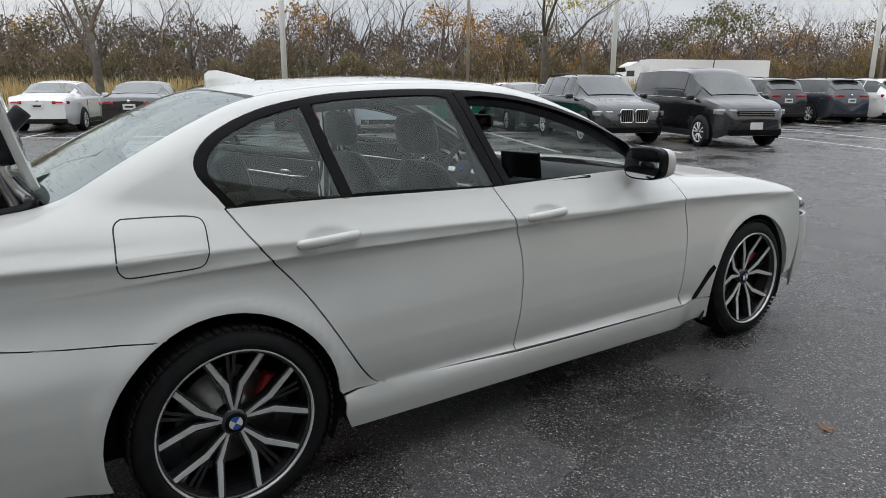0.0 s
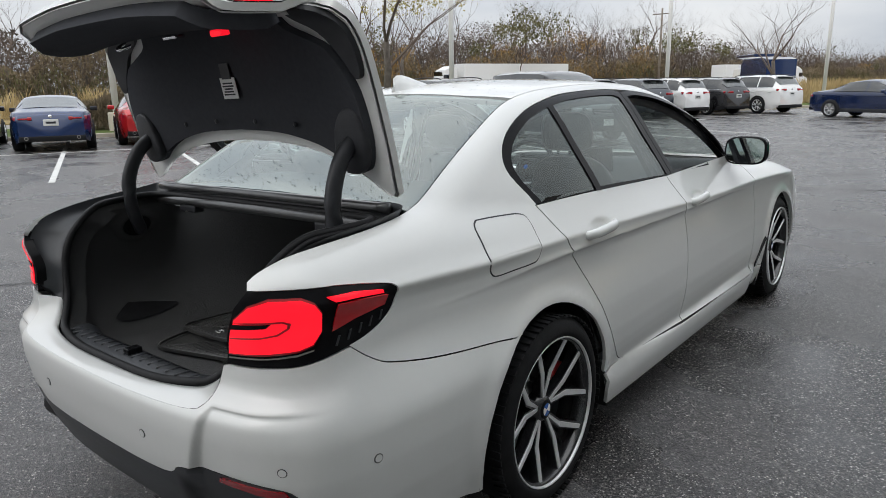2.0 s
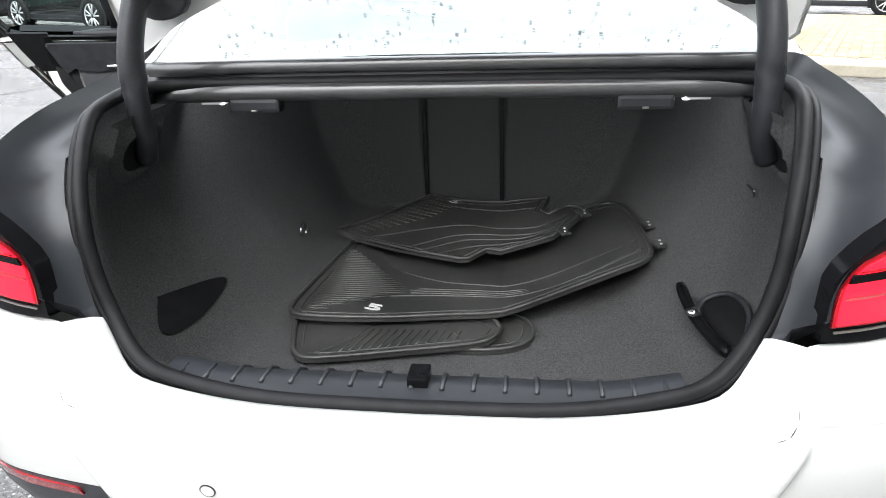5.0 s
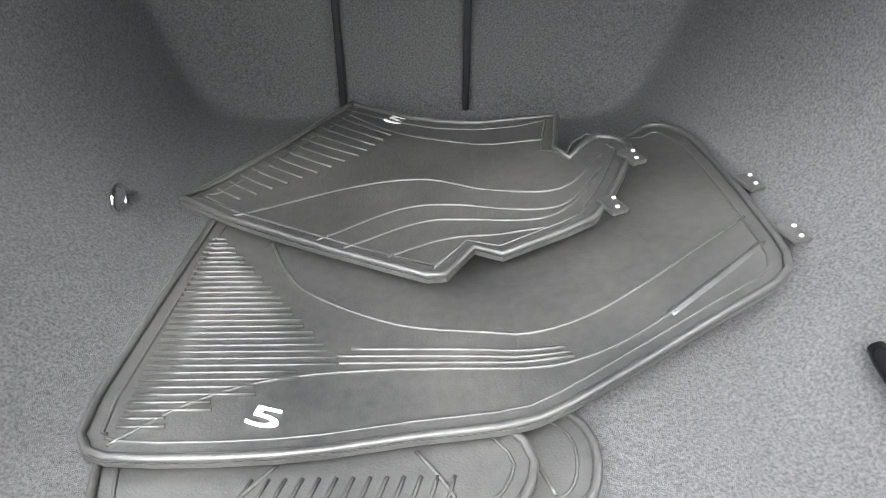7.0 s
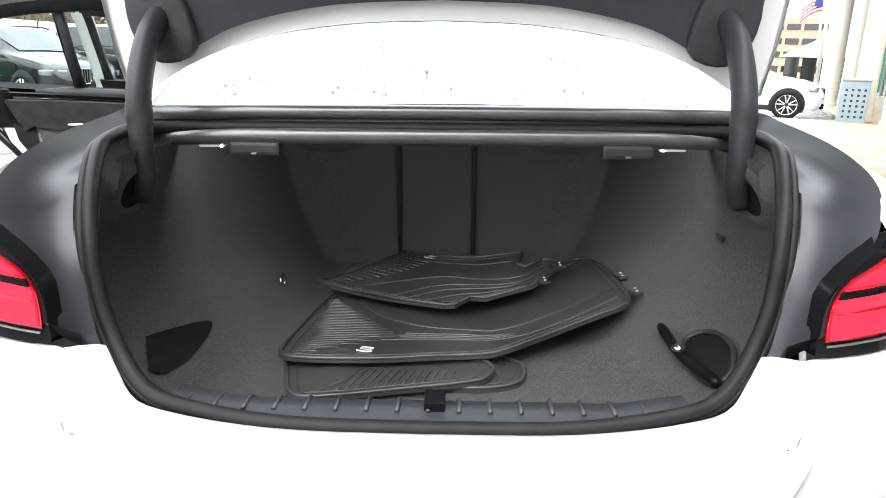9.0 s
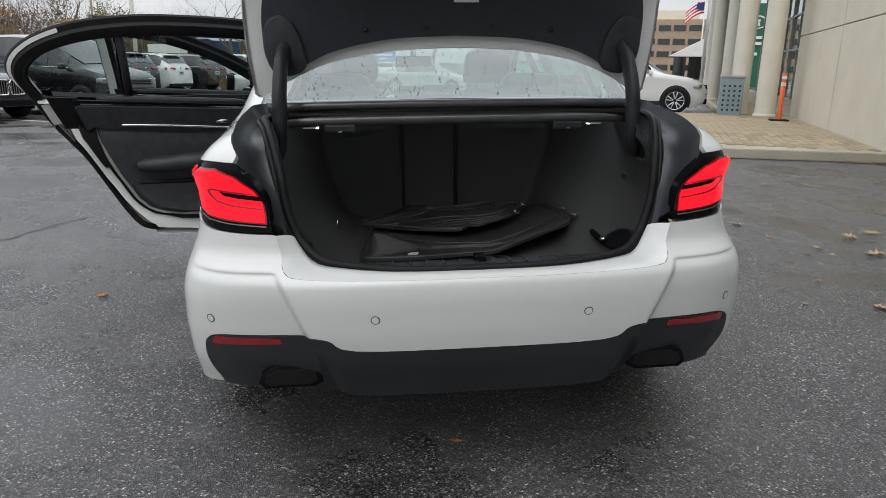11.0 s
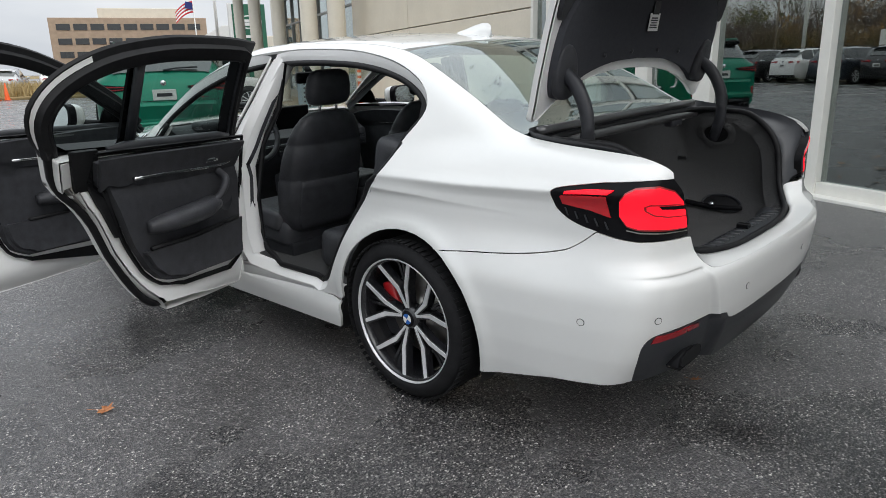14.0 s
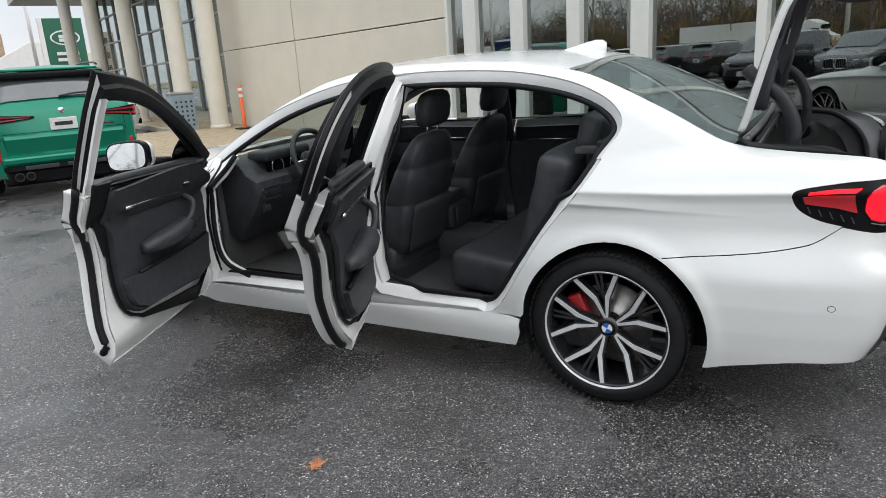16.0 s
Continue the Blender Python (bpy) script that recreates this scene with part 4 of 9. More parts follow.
# ---- wheels: twin five-spoke rims, machined faces on black ----
def wheel(at, flip, width):
    w0 = at[0]
    hub = part("wheel", lathe([(0.25, -0.11), (0.256, -0.115), (0.259, -0.09), (0.25, -0.07), (0.243, 0.05), (0.257, 0.085), (0.260, 0.10), (0.254, 0.104), (0.249, 0.098), (0.244, 0.06), (0.240, -0.10)], 56), RIM_BLACK, saloon, "black and machined alloy wheel")
    hub.matrix_basis = Matrix.Translation(at) @ Matrix.Rotation(0 if flip > 0 else math.pi, 4, "Z") @ Matrix.Rotation(radians(-38 if flip > 0 else -25), 4, "X")
    r, hw = 0.337, width / 2
    prof = [(0.25, -hw + 0.015), (0.262, -hw), (0.29, -hw - 0.006), (0.318, -hw + 0.008), (0.331, -hw + 0.022), (0.336, -hw + 0.05), (0.337, 0.0), (0.336, hw - 0.05), (0.331, hw - 0.022), (0.318, hw - 0.008), (0.285, hw + 0.006), (0.270, hw + 0.003), (0.261, hw - 0.006), (0.256, hw - 0.02), (0.25, hw - 0.03)]
    tyre = part("tyre", lathe([(a, b - 0.018) for a, b in prof], 72), RUBBER, hub, "black low-profile tyre")
    # tread blocks on the shoulder
    bm = bmesh.new()
    for k in range(72):
        a = 2 * math.pi * k / 72
        q = box(0.05, 0.017, 0.006, (hw - 0.045, 0, 0.3355), 0.0)
        bmesh.ops.rotate(q, verts=q.verts, cent=(0, 0, 0), matrix=Matrix.Rotation(a, 3, "X"))
        me = bpy.data.meshes.new("t")
        q.to_mesh(me)
        q.free()
        bm.from_mesh(me)
        bpy.data.meshes.remove(me)
    part("tread", bm, RUBBER, hub, smooth=False)
    # spokes: five pairs, each forked towards the rim
    for k in range(5):
        for s in (1, -1):
            def spoke(r0, r1, a0, a1, w0, w1, x0, x1, mat, lift=0.0, nm="spoke"):
                bm = bmesh.new()
                rows = []
                for t in np.linspace(0, 1, 6):
                    ww = w0 + (w1 - w0) * t
                    xx = x0 + (x1 - x0) * t
                    e0, e1 = (Vector((0, math.sin(radians(a)) * q, math.cos(radians(a)) * q)) for a, q in ((a0, r0), (a1, r1)))
                    c = e0.lerp(e1, t)
                    g = (e1 - e0).normalized()
                    n = Vector((0, g.z, -g.y))
                    d = 0.032 if mat is RIM_BLACK else 0.006
                    rows.append([bm.verts.new(Vector((xx + lift, 0, 0)) + c + n * ww), bm.verts.new(Vector((xx + lift, 0, 0)) + c - n * ww), bm.verts.new(Vector((xx + lift - d, 0, 0)) + c - n * ww * 1.25), bm.verts.new(Vector((xx + lift - d, 0, 0)) + c + n * ww * 1.25)])
                for p, q in zip(rows, rows[1:]):
                    for i in range(4):
                        bm.faces.new((p[i], p[(i + 1) % 4], q[(i + 1) % 4], q[i]))
                bm.faces.new(rows[0])
                bm.faces.new(rows[-1][::-1])
                bmesh.ops.recalc_face_normals(bm, faces=bm.faces)
                return part(nm, bm, mat, hub, smooth=False)
            base = 72 * k
            spoke(0.040, 0.142, base + s * 31, base + s * 25, 0.0135, 0.0150, 0.060, 0.072, RIM_BLACK)
            spoke(0.040, 0.139, base + s * 31, base + s * 25, 0.0042, 0.0080, 0.060, 0.072, ALLOY, 0.004, "spoke_face")
            spoke(0.136, 0.252, base + s * 25, base + s * 14.5, 0.0150, 0.0135, 0.072, 0.094, RIM_BLACK)
            spoke(0.136, 0.2625, base + s * 25, base + s * 14.5, 0.0090, 0.0072, 0.072, 0.096, ALLOY, 0.004, "spoke_face")
            spoke(0.080, 0.25, base + s * 35.5, base + s * 33, 0.006, 0.006, 0.040, 0.055, RIM_BLACK)
    part("rim_lip", lathe([(0.2575, 0.104), (0.2585, 0.1120), (0.2630, 0.1145), (0.2642, 0.1135), (0.2642, 0.105)], 72), ALLOY, hub)
    part("hub_face", lathe([(0.0, 0.072), (0.036, 0.072), (0.046, 0.062), (0.056, 0.045), (0.056, 0.0)], 40), RIM_BLACK, hub)
    part("cap_ring", lathe([(0.0, 0.0745), (0.033, 0.0745), (0.035, 0.072)], 32), GLOSS_BLACK, hub)
    for q in range(4):
        bm = bmesh.new()
        c = bm.verts.new((0.077, 0, 0))
        ring = [bm.verts.new((0.0768, 0.023 * math.cos(a), 0.023 * math.sin(a))) for a in np.linspace(q * math.pi / 2, (q + 1) * math.pi / 2, 8)]
        for i in range(7):
            bm.faces.new((c, ring[i], ring[i + 1]))
        part("cap_quarter", bm, BLUE if q % 2 else WHITE, hub)
    disc = part("brake_disc", lathe([(0.07, -0.02), (0.172, -0.02), (0.174, -0.012), (0.172, -0.004), (0.09, -0.004), (0.085, 0.02), (0.0, 0.02)], 48), STEEL, saloon)
    disc.matrix_basis = Matrix.Translation(at) @ Matrix.Rotation(0 if flip > 0 else math.pi, 4, "Z")
    cal = box(0.05, 0.068, 0.135, (0, 0, 0), 0.014, 3)
    caliper = part("brake_caliper", cal, RED_PAINT, saloon, "red brake caliper")
    caliper.matrix_basis = Matrix.Translation((at[0] + flip * 0.012, at[1] + 0.135, at[2] + 0.055)) @ Matrix.Rotation(radians(-22), 4, "X")


for flip in (1, -1):
    wheel((flip * 0.815, 0, 0.337), flip, 0.262)
    wheel((flip * 0.818, WB + 0.008, 0.352), flip, 0.245)


from mathutils.bvhtree import BVHTree

LIT = material("lit_white_lens", (0.45, 0.45, 0.45), 0.3)
lit_bsdf = LIT.node_tree.nodes["Principled BSDF"]
lit_bsdf.inputs["Emission Color"].default_value = (0.92, 0.96, 1.0, 1)
lit_bsdf.inputs["Emission Strength"].default_value = 0.06


# ---- details of the saloon ----
def side_x(y, z):
    return float(un_side(on_side([(y, z)]))[0][0])


doors = [o for o in saloon.children if "door" in o.name]
DOOR = {}
for o in doors:
    kind = "front" if o.name.startswith("front") else "rear"
    DOOR[(kind, -1 if o.matrix_basis.translation.length > 0.01 else 1)] = o

for flip in (1, -1):
    # pull handles in their hollows
    for kind, y0, y1, z in (("rear", 0.25, 0.475, 0.925), ("front", 1.255, 1.48, 0.905)):
        d = DOOR[(kind, flip)]
        xs = side_x((y0 + y1) / 2, z)
        pts = [(flip * (xs + dx), y0 + (y1 - y0) * t, z - 0.008 + 0.012 * (t - 0.5)) for t, dx in ((0, -0.002), (0.06, 0.016), (0.25, 0.026), (0.75, 0.026), (0.94, 0.016), (1, -0.002))]
        radii = [0.008 + 0.0085 * math.sin(math.pi * k / 20) ** 0.45 for k in range(21)]
        part("handle", tube(curve(pts, 4), radii, 12, flat=1.15), PAINT, d)
    # mirror
    d = DOOR[("front", flip)]
    bm = box(0.200, 0.12, 0.135, (0, 0, 0), 0.055, 4)
    for v in bm.verts:
        if v.co.y > 0:
            v.co.x *= 1 - 1.6 * v.co.y
            v.co.z *= 1 - 2.2 * v.co.y
    mz = 1.08 if flip > 0 else 1.095
    bmesh.ops.translate(bm, vec=(flip * 0.975, 1.995, mz), verts=bm.verts)
    part("mirror_shell", bm, PAINT, d)
    rim = [(0.975 + 0.106 * math.copysign(abs(math.cos(a)) ** 0.55, math.cos(a)), mz + 0.074 * math.copysign(abs(math.sin(a)) ** 0.6, math.sin(a))) for a in np.linspace(0, 2 * math.pi, 28)[:-1]]
    shell_rim = prism([(flip * x, z) for x, z in rim], 0.055, "y", 0.008, at=1.905)
    pane_ = prism([(flip * (0.975 + (x - 0.975) * 0.9), mz + (z - mz) * 0.88) for x, z in rim], 0.003, "y", 0, at=1.902)
    for v in shell_rim.verts[:] + pane_.verts[:]:
        v.co.y += 0.085 * (v.co.z - mz)
    part("mirror_rim", shell_rim, GLOSS_BLACK, d, smooth=False)
    part("mirror_glass", pane_, MIRROR, d, smooth=False)
    part("mirror_arm", tube([(flip * 0.83, 2.07, 1.035), (flip * 0.89, 2.04, mz - 0.048), (flip * 0.94, 2.0, mz - 0.05)], [0.03, 0.026, 0.022], 8), GLOSS_BLACK, d)
    # wing vent
    vent = on_side([(2.43, 0.325), (2.475, 0.325), (2.60, 0.475), (2.585, 0.495), (2.555, 0.475)])
    panel("wing_vent", vent, un_side, GLOSS_BLACK, saloon, flip=flip, lift=0.004, rim=0.006)
    # parking sensors: small flush discs with a dark ring
    for x, y, z in ((0.30, -1.12, 0.552), (0.755, -1.01, 0.543), (0.862, -0.80, 0.525)):
        c = on_tail([(x, y, z)])[0]
        r = 0.0125 / max(0.55, math.hypot(x, y + 0.3))
        ring = [(c[0] + r * math.cos(a), c[1] + 0.0125 * math.sin(a)) for a in np.linspace(0, 2 * math.pi, 17)[:-1]]
        disc = [(c[0] + 0.82 * r * math.cos(a), c[1] + 0.82 * 0.0125 * math.sin(a)) for a in np.linspace(0, 2 * math.pi, 17)[:-1]]
        o = panel("parking_sensor", ring, un_tail, SATIN_BLACK, saloon, flip=flip, lift=0.0012, rim=0.002, step=0.01)
        panel("sensor_face", disc, un_tail, PAINT, o, flip=flip, lift=0.002, rim=0.001, step=0.01)
    # tailpipe trim
    y_val = float(un_tail(on_tail([(0.555, -1.0, 0.357)]))[0][1])
    ex = [(flip * x, z) for x, z in ((0.46, 0.335), (0.485, 0.322), (0.625, 0.322), (0.645, 0.34), (0.635, 0.372), (0.60, 0.392), (0.49, 0.392), (0.465, 0.375))]
    o = part("exhaust_trim", prism(ex, 0.08, "y", 0.006, at=y_val - 0.020), GLOSS_BLACK, saloon)
    sharpen(o, 40)
    hole = [(flip * 0.553 + (x - flip * 0.553) * 0.82, 0.357 + (z - 0.357) * 0.66) for x, z in ex]
    part("exhaust_pipe", prism(hole, 0.02, "y", 0, at=y_val - 0.0225), SEAL, saloon, smooth=False)

# fuel flap on the off side
flap = curve([(-0.298, 0.915), (-0.292, 0.97), (-0.286, 1.016), (-0.268, 1.034), (-0.245, 1.036), (-0.15, 1.034), (-0.065, 1.028), (-0.036, 1.010), (-0.037, 0.955), (-0.044, 0.915), (-0.058, 0.889), (-0.09, 0.881), (-0.18, 0.879), (-0.263, 0.877), (-0.287, 0.887)], 4, True)
def widen(pts, k):
    out = []
    for i, p in enumerate(pts):
        a, b = pts[i - 1], pts[(i + 1) % len(pts)]
        ty, tz = b[0] - a[0], b[1] - a[1]
        w = math.hypot(ty, tz)
        out.append((p[0] - tz / w * k, p[1] + ty / w * k))
    return out


dark = widen(flap, 0.0045)
panel("flap_gap", on_side(dark), un_side, SATIN_BLACK, saloon, lift=0.0012, rim=0.002, step=0.03)
panel("fuel_flap", on_side(flap), un_side, PAINT, saloon, lift=0.0024, rim=0.002, step=0.03)

# roof aerial
bm = bmesh.new()
rows = []
for y, h, w in ((0.255, 0.052, 0.004), (0.275, 0.062, 0.010), (0.31, 0.058, 0.017), (0.36, 0.042, 0.024), (0.42, 0.02, 0.028), (0.47, 0.004, 0.02)):
    zb = float(un_top([(0, y)])[0][2]) - 0.012
    rows.append([bm.verts.new(p) for p in ((-w - 0.012, y, zb), (-w * 0.5 - 0.002, y, zb + h * 0.55), (0, y, zb + h + 0.012), (w * 0.5 + 0.002, y, zb + h * 0.55), (w + 0.012, y, zb))])
for a, b in zip(rows, rows[1:]):
    for k in range(4):
        bm.faces.new((a[k], a[k + 1], b[k + 1], b[k]))
bm.faces.new(rows[0])
part("roof_aerial", bm, PAINT, saloon, "white shark-fin aerial")

def padded(sx, sy, sz, at, rot=(0, 0, 0), bevel=0.05, pinch=0.0, crown=0.0, seams=0):
    """A cushion: a rounded block, fuller in the middle, with sewn channels."""
    bm = bmesh.new()
    bmesh.ops.create_cube(bm, size=1.0)
    bmesh.ops.scale(bm, vec=(sx, sy, sz), verts=bm.verts)
    bmesh.ops.bevel(bm, geom=bm.edges[:], offset=bevel, segments=4, affect="EDGES", profile=0.6)
    for axis, size in ((0, sx), (1, sy), (2, sz)):
        no = [0, 0, 0]
        no[axis] = 1
        for c in np.linspace(-0.5, 0.5, 9)[1:-1]:
            co = [0, 0, 0]
            co[axis] = c * size
            bmesh.ops.bisect_plane(bm, geom=bm.verts[:] + bm.edges[:] + bm.faces[:], plane_co=co, plane_no=no, dist=1e-5)
    for v in bm.verts:
        u, w, h = v.co.x / sx * 2, v.co.y / sy * 2, v.co.z / sz * 2
        k = 1 - pinch * h
        v.co.x *= k
        f = (1 - min(1, u * u)) * crown
        if sz < sy:
            v.co.z += f * h * (1 - w * w * 0.5)
            if seams and h > 0.5:
                v.co.z -= 0.006 * max(0, math.cos(w * seams * math.pi) ** 12)
        else:
            v.co.y += f * w
            if seams:
                v.co.y -= 0.006 * math.copysign(1, w) * max(0, math.cos(h * seams * math.pi) ** 12)
    bmesh.ops.rotate(bm, verts=bm.verts, matrix=Euler([radians(a) for a in rot]).to_matrix())
    bmesh.ops.translate(bm, vec=at, verts=bm.verts)
    return bm


# ---- boot: rim, cavity, sill trim ----
outer_h = curve([(0, -0.488, 1.112), (0.4, -0.475, 1.110), (0.66, -0.452, 1.107), (0.700, -0.55, 1.090), (0.695, -0.78, 1.064), (0.680, -0.93, 1.025), (0.656, -0.988, 0.965), (0.616, -1.008, 0.92), (0.588, -1.014, 0.86), (0.582, -1.025, 0.79), (0.555, -1.058, 0.715), (0.50, -1.078, 0.675), (0.3, -1.09, 0.664), (0, -1.095, 0.662)], 5)
seal_h = curve([(0, -0.500, 1.068), (0.35, -0.498, 1.067), (0.57, -0.505, 1.066), (0.632, -0.56, 1.066), (0.628, -0.66, 1.062), (0.600, -0.77, 1.050), (0.573, -0.865, 0.985), (0.556, -0.912, 0.913), (0.543, -0.93, 0.83), (0.513, -0.95, 0.752), (0.458, -0.988, 0.697), (0.38, -1.02, 0.682), (0.22, -1.045, 0.670), (0, -1.05, 0.668)], 5)


def both(half):
    return half + [(-x, y, z) for x, y, z in half[::-1][1:-1]]


o_loop, s_loop = both(outer_h), both(seal_h)
bm = bmesh.new()
rings = []
for t, drop in ((0, 0.0), (0.12, 0.02), (0.45, 0.045), (0.8, 0.03), (1.0, 0.0)):
    rings.append([bm.verts.new(Vector(a).lerp(Vector(b), t if a[2] > 0.81 else 0.5 + 0.5 * t) + Vector((0, 0.3 * drop if a[2] < 1.0 else 0, -drop if a[2] > 0.80 else -0.02 - 0.2 * drop))) for a, b in zip(o_loop, s_loop)])
n = len(o_loop)
for a, b in zip(rings, rings[1:]):
    for k in range(n):
        bm.faces.new((a[k], a[(k + 1) % n], b[(k + 1) % n], b[k]))
part("boot_gutter", bm, VALANCE, saloon, "dark channel round the boot opening")
part("boot_seal", tube(s_loop, 0.013, 10, closed=True), SEAL, saloon, "black rubber boot seal")
part("boot_seal_lip", tube([(x * 1.03, y, z - 0.006) for x, y, z in s_loop], 0.008, 8, closed=True), SEAL, saloon)

bm = bmesh.new()
rings = [[bm.verts.new((x + (0.05 * x if z < 1.0 else 0), y + d, z - h)) for x, y, z in s_loop] for d, h in ((0.0, 0.0), (0.03, 0.012), (0.075, 0.04))]
for a, b in zip(rings, rings[1:]):
    for k in range(n):
        bm.faces.new((a[k], a[(k + 1) % n], b[(k + 1) % n], b[k]))
part("boot_flange", bm, CARPET, saloon)

# white lip of the bumper reaching in to the seal
bm = bmesh.new()
def resample(pts, n):
    p = np.array(pts, float)
    d = np.concatenate([[0], np.cumsum(np.linalg.norm(np.diff(p, axis=0), axis=1))])
    return [Vector([float(np.interp(t, d, p[:, k])) for k in range(3)]) for t in np.linspace(0, d[-1], n)]


edge_line = un_tail(on_tail(curve([(0.575, -1.03, 0.774), (0.565, -1.05, 0.72), (0.545, -1.07, 0.685), (0.48, -1.08, 0.668), (0.2, -1.09, 0.662), (0, -1.09, 0.662)], 4)))
low_o = resample(edge_line, 26)
low_s = resample([p for p, o in zip(seal_h, outer_h) if o[2] < 0.80], 26)
low_o = low_o + [Vector((-q.x, q.y, q.z)) for q in low_o[::-1][1:]]
low_s = low_s + [Vector((-q.x, q.y, q.z)) for q in low_s[::-1][1:]]
rows = []
for t, h in ((0.0, 0.0005), (0.10, 0.003), (0.35, 0.005), (0.65, 0.005), (0.80, 0.002), (0.84, -0.008)):
    rows.append([bm.verts.new(a.lerp(b, t) + Vector((0, 0, h))) for a, b in zip(low_o, low_s)])
for a, b in zip(rows, rows[1:]):
    for k in range(len(a) - 1):
        bm.faces.new((a[k], a[k + 1], b[k + 1], b[k]))
bmesh.ops.recalc_face_normals(bm, faces=bm.faces)
part("bumper_lip", bm, PAINT, saloon)

# boot lining, lofted from the tail to the seat back
bm = bmesh.new()
FLOOR = 0.548
stations = [(-1.04, 0.36, 0.46, 0.50, 0.64), (-0.99, 0.43, 0.52, 0.56, 0.58), (-0.955, 0.45, 0.55, 0.59, FLOOR), (-0.91, 0.475, 0.60, 0.63, FLOOR), (-0.87, 0.485, 0.63, 0.645, FLOOR), (-0.80, 0.50, 0.67, 0.655, FLOOR), (-0.70, 0.48, 0.69, 0.60, FLOOR), (-0.62, 0.46, 0.70, 0.565, FLOOR), (-0.52, 0.43, 0.69, 0.565, FLOOR), (-0.45, 0.41, 0.67, 0.60, FLOOR), (-0.25, 0.39, 0.60, 0.61, FLOOR), (0.0, 0.385, 0.53, 0.56, FLOOR), (0.205, 0.38, 0.50, 0.53, FLOOR), (0.215, 0.38, 0.50, 0.53, FLOOR)]
rows = []
for y, a, b, c, f in stations:
    top = float(np.interp(y, [-1.04, -0.98, -0.94, -0.92, -0.90, -0.855, -0.77, -0.5, 0.25], [0.655, 0.69, 0.74, 0.82, 0.90, 0.97, 1.03, 1.04, 1.03]))
    mid = f + (top - f) * 0.55
    half = [(c if y > -0.78 else float(np.interp(y, [-1.04, -0.98, -0.94, -0.90, -0.855], [0.42, 0.485, 0.54, 0.585, 0.61])), top), (b, mid), (b - 0.04, f + (top - f) * 0.32), (a + 0.05, f + (top - f) * 0.12), (a, f + 0.012), (a - 0.05, f), (0.0, f)]
    prof = half + [(-x, z) for x, z in half[::-1][1:]]
    rows.append([bm.verts.new((x, y, z)) for x, z in prof])
for p, q in zip(rows, rows[1:]):
    for k in range(len(p) - 1):
        bm.faces.new((p[k], p[k + 1], q[k + 1], q[k]))
bm.faces.new(rows[-1])
boot_liner = o = part("boot_lining", bm, CARPET, saloon, "charcoal carpet boot lining")
m = o.modifiers.new("soft", "SUBSURF")
m.levels = m.render_levels = 2
for x in (-0.155, 0.088):
    part("seat_seam", box(0.014, 0.016, 0.46, (x, 0.208, 0.80), 0.004), SEAL, saloon, smooth=False)
part("shelf_underside", box(1.25, 0.72, 0.03, (0, -0.14, 1.045), 0.01), CARPET, saloon, smooth=False)
# greyer base and more gloss, so the strips carry the sky's reflection
SKYLIT_RUBBER = material("skylit_rubber_strip", (0.055, 0.055, 0.057), 0.28, vary=0.2, scale=20, coat=0.6, spec=0.6)
part("shelf_edge", tube(curve([(-0.62, -0.495, 1.045), (-0.3, -0.50, 1.05), (0.3, -0.50, 1.05), (0.62, -0.495, 1.045)], 6), 0.02, 12), SKYLIT_RUBBER, saloon)
part("scuttle_strip", tube(curve([(-0.64, -0.475, 1.095), (-0.3, -0.49, 1.100), (0.3, -0.49, 1.100), (0.64, -0.475, 1.095)], 6), 0.016, 12), SKYLIT_RUBBER, saloon)
# rear sill trim with ribs
bm = bmesh.new()
rows = []
for x in np.linspace(-0.42, 0.42, 25):
    e = max(0, abs(x) - 0.3) * 0.3
    rows.append([bm.verts.new((x, y + e, z)) for y, z in ((-1.035, 0.667), (-1.00, 0.676), (-0.965, 0.672), (-0.935, 0.650), (-0.92, 0.59), (-0.92, 0.55))])
for p, q in zip(rows, rows[1:]):
    for k in range(5):
        bm.faces.new((p[k], p[k + 1], q[k + 1], q[k]))
trim = part("boot_sill_trim", bm, VALANCE, saloon, "ribbed grey plastic boot sill trim")
for x in np.linspace(-0.39, 0.39, 17):
    part("rib", tube([(x, -1.01, 0.6755), (x, -0.965, 0.6735), (x, -0.935, 0.652)], 0.004, 6), VALANCE, trim)
part("latch_striker", box(0.034, 0.045, 0.02, (0.01, -0.985, 0.682), 0.004), GLOSS_BLACK, saloon, smooth=False)
for s in (1, -1):
    arm = curve([(s * 0.612, -0.600, 0.935), (s * 0.590, -0.625, 0.985), (s * 0.584, -0.640, 1.05), (s * 0.580, -0.635, 1.15), (s * 0.572, -0.585, 1.25), (s * 0.562, -0.50, 1.315), (s * 0.555, -0.455, 1.36)], 6)
    part("boot_hinge", tube(arm, 0.023, 12, flat=1.15), SATIN_BLACK, saloon, "curved black boot hinge arm")
    part("shelf_clip", box(0.11, 0.04, 0.030, (s * 0.40, -0.496, 1.022), 0.008), SATIN_BLACK, saloon, smooth=False)
    part("boot_light", box(0.055, 0.018, 0.008, (s * 0.50, -0.485, 1.026), 0.003), LIT, saloon, "small white boot light", smooth=False)
    lamp_ = new("boot_lamp", bpy.data.lights.new("boot_lamp", "AREA"))
    lamp_.data.shape, lamp_.data.size, lamp_.data.size_y, lamp_.data.energy, lamp_.data.color = "RECTANGLE", 0.05, 0.016, 0.24, (0.92, 0.96, 1.0)
    lamp_.matrix_world = CAR @ look((s * 0.50, -0.485, 1.018), (s * 0.12, 0.20, 0.78))
    part("clip_tab", box(0.012, 0.006, 0.004, (s * 0.40, -0.517, 1.012), 0.001), STEEL, saloon, smooth=False)
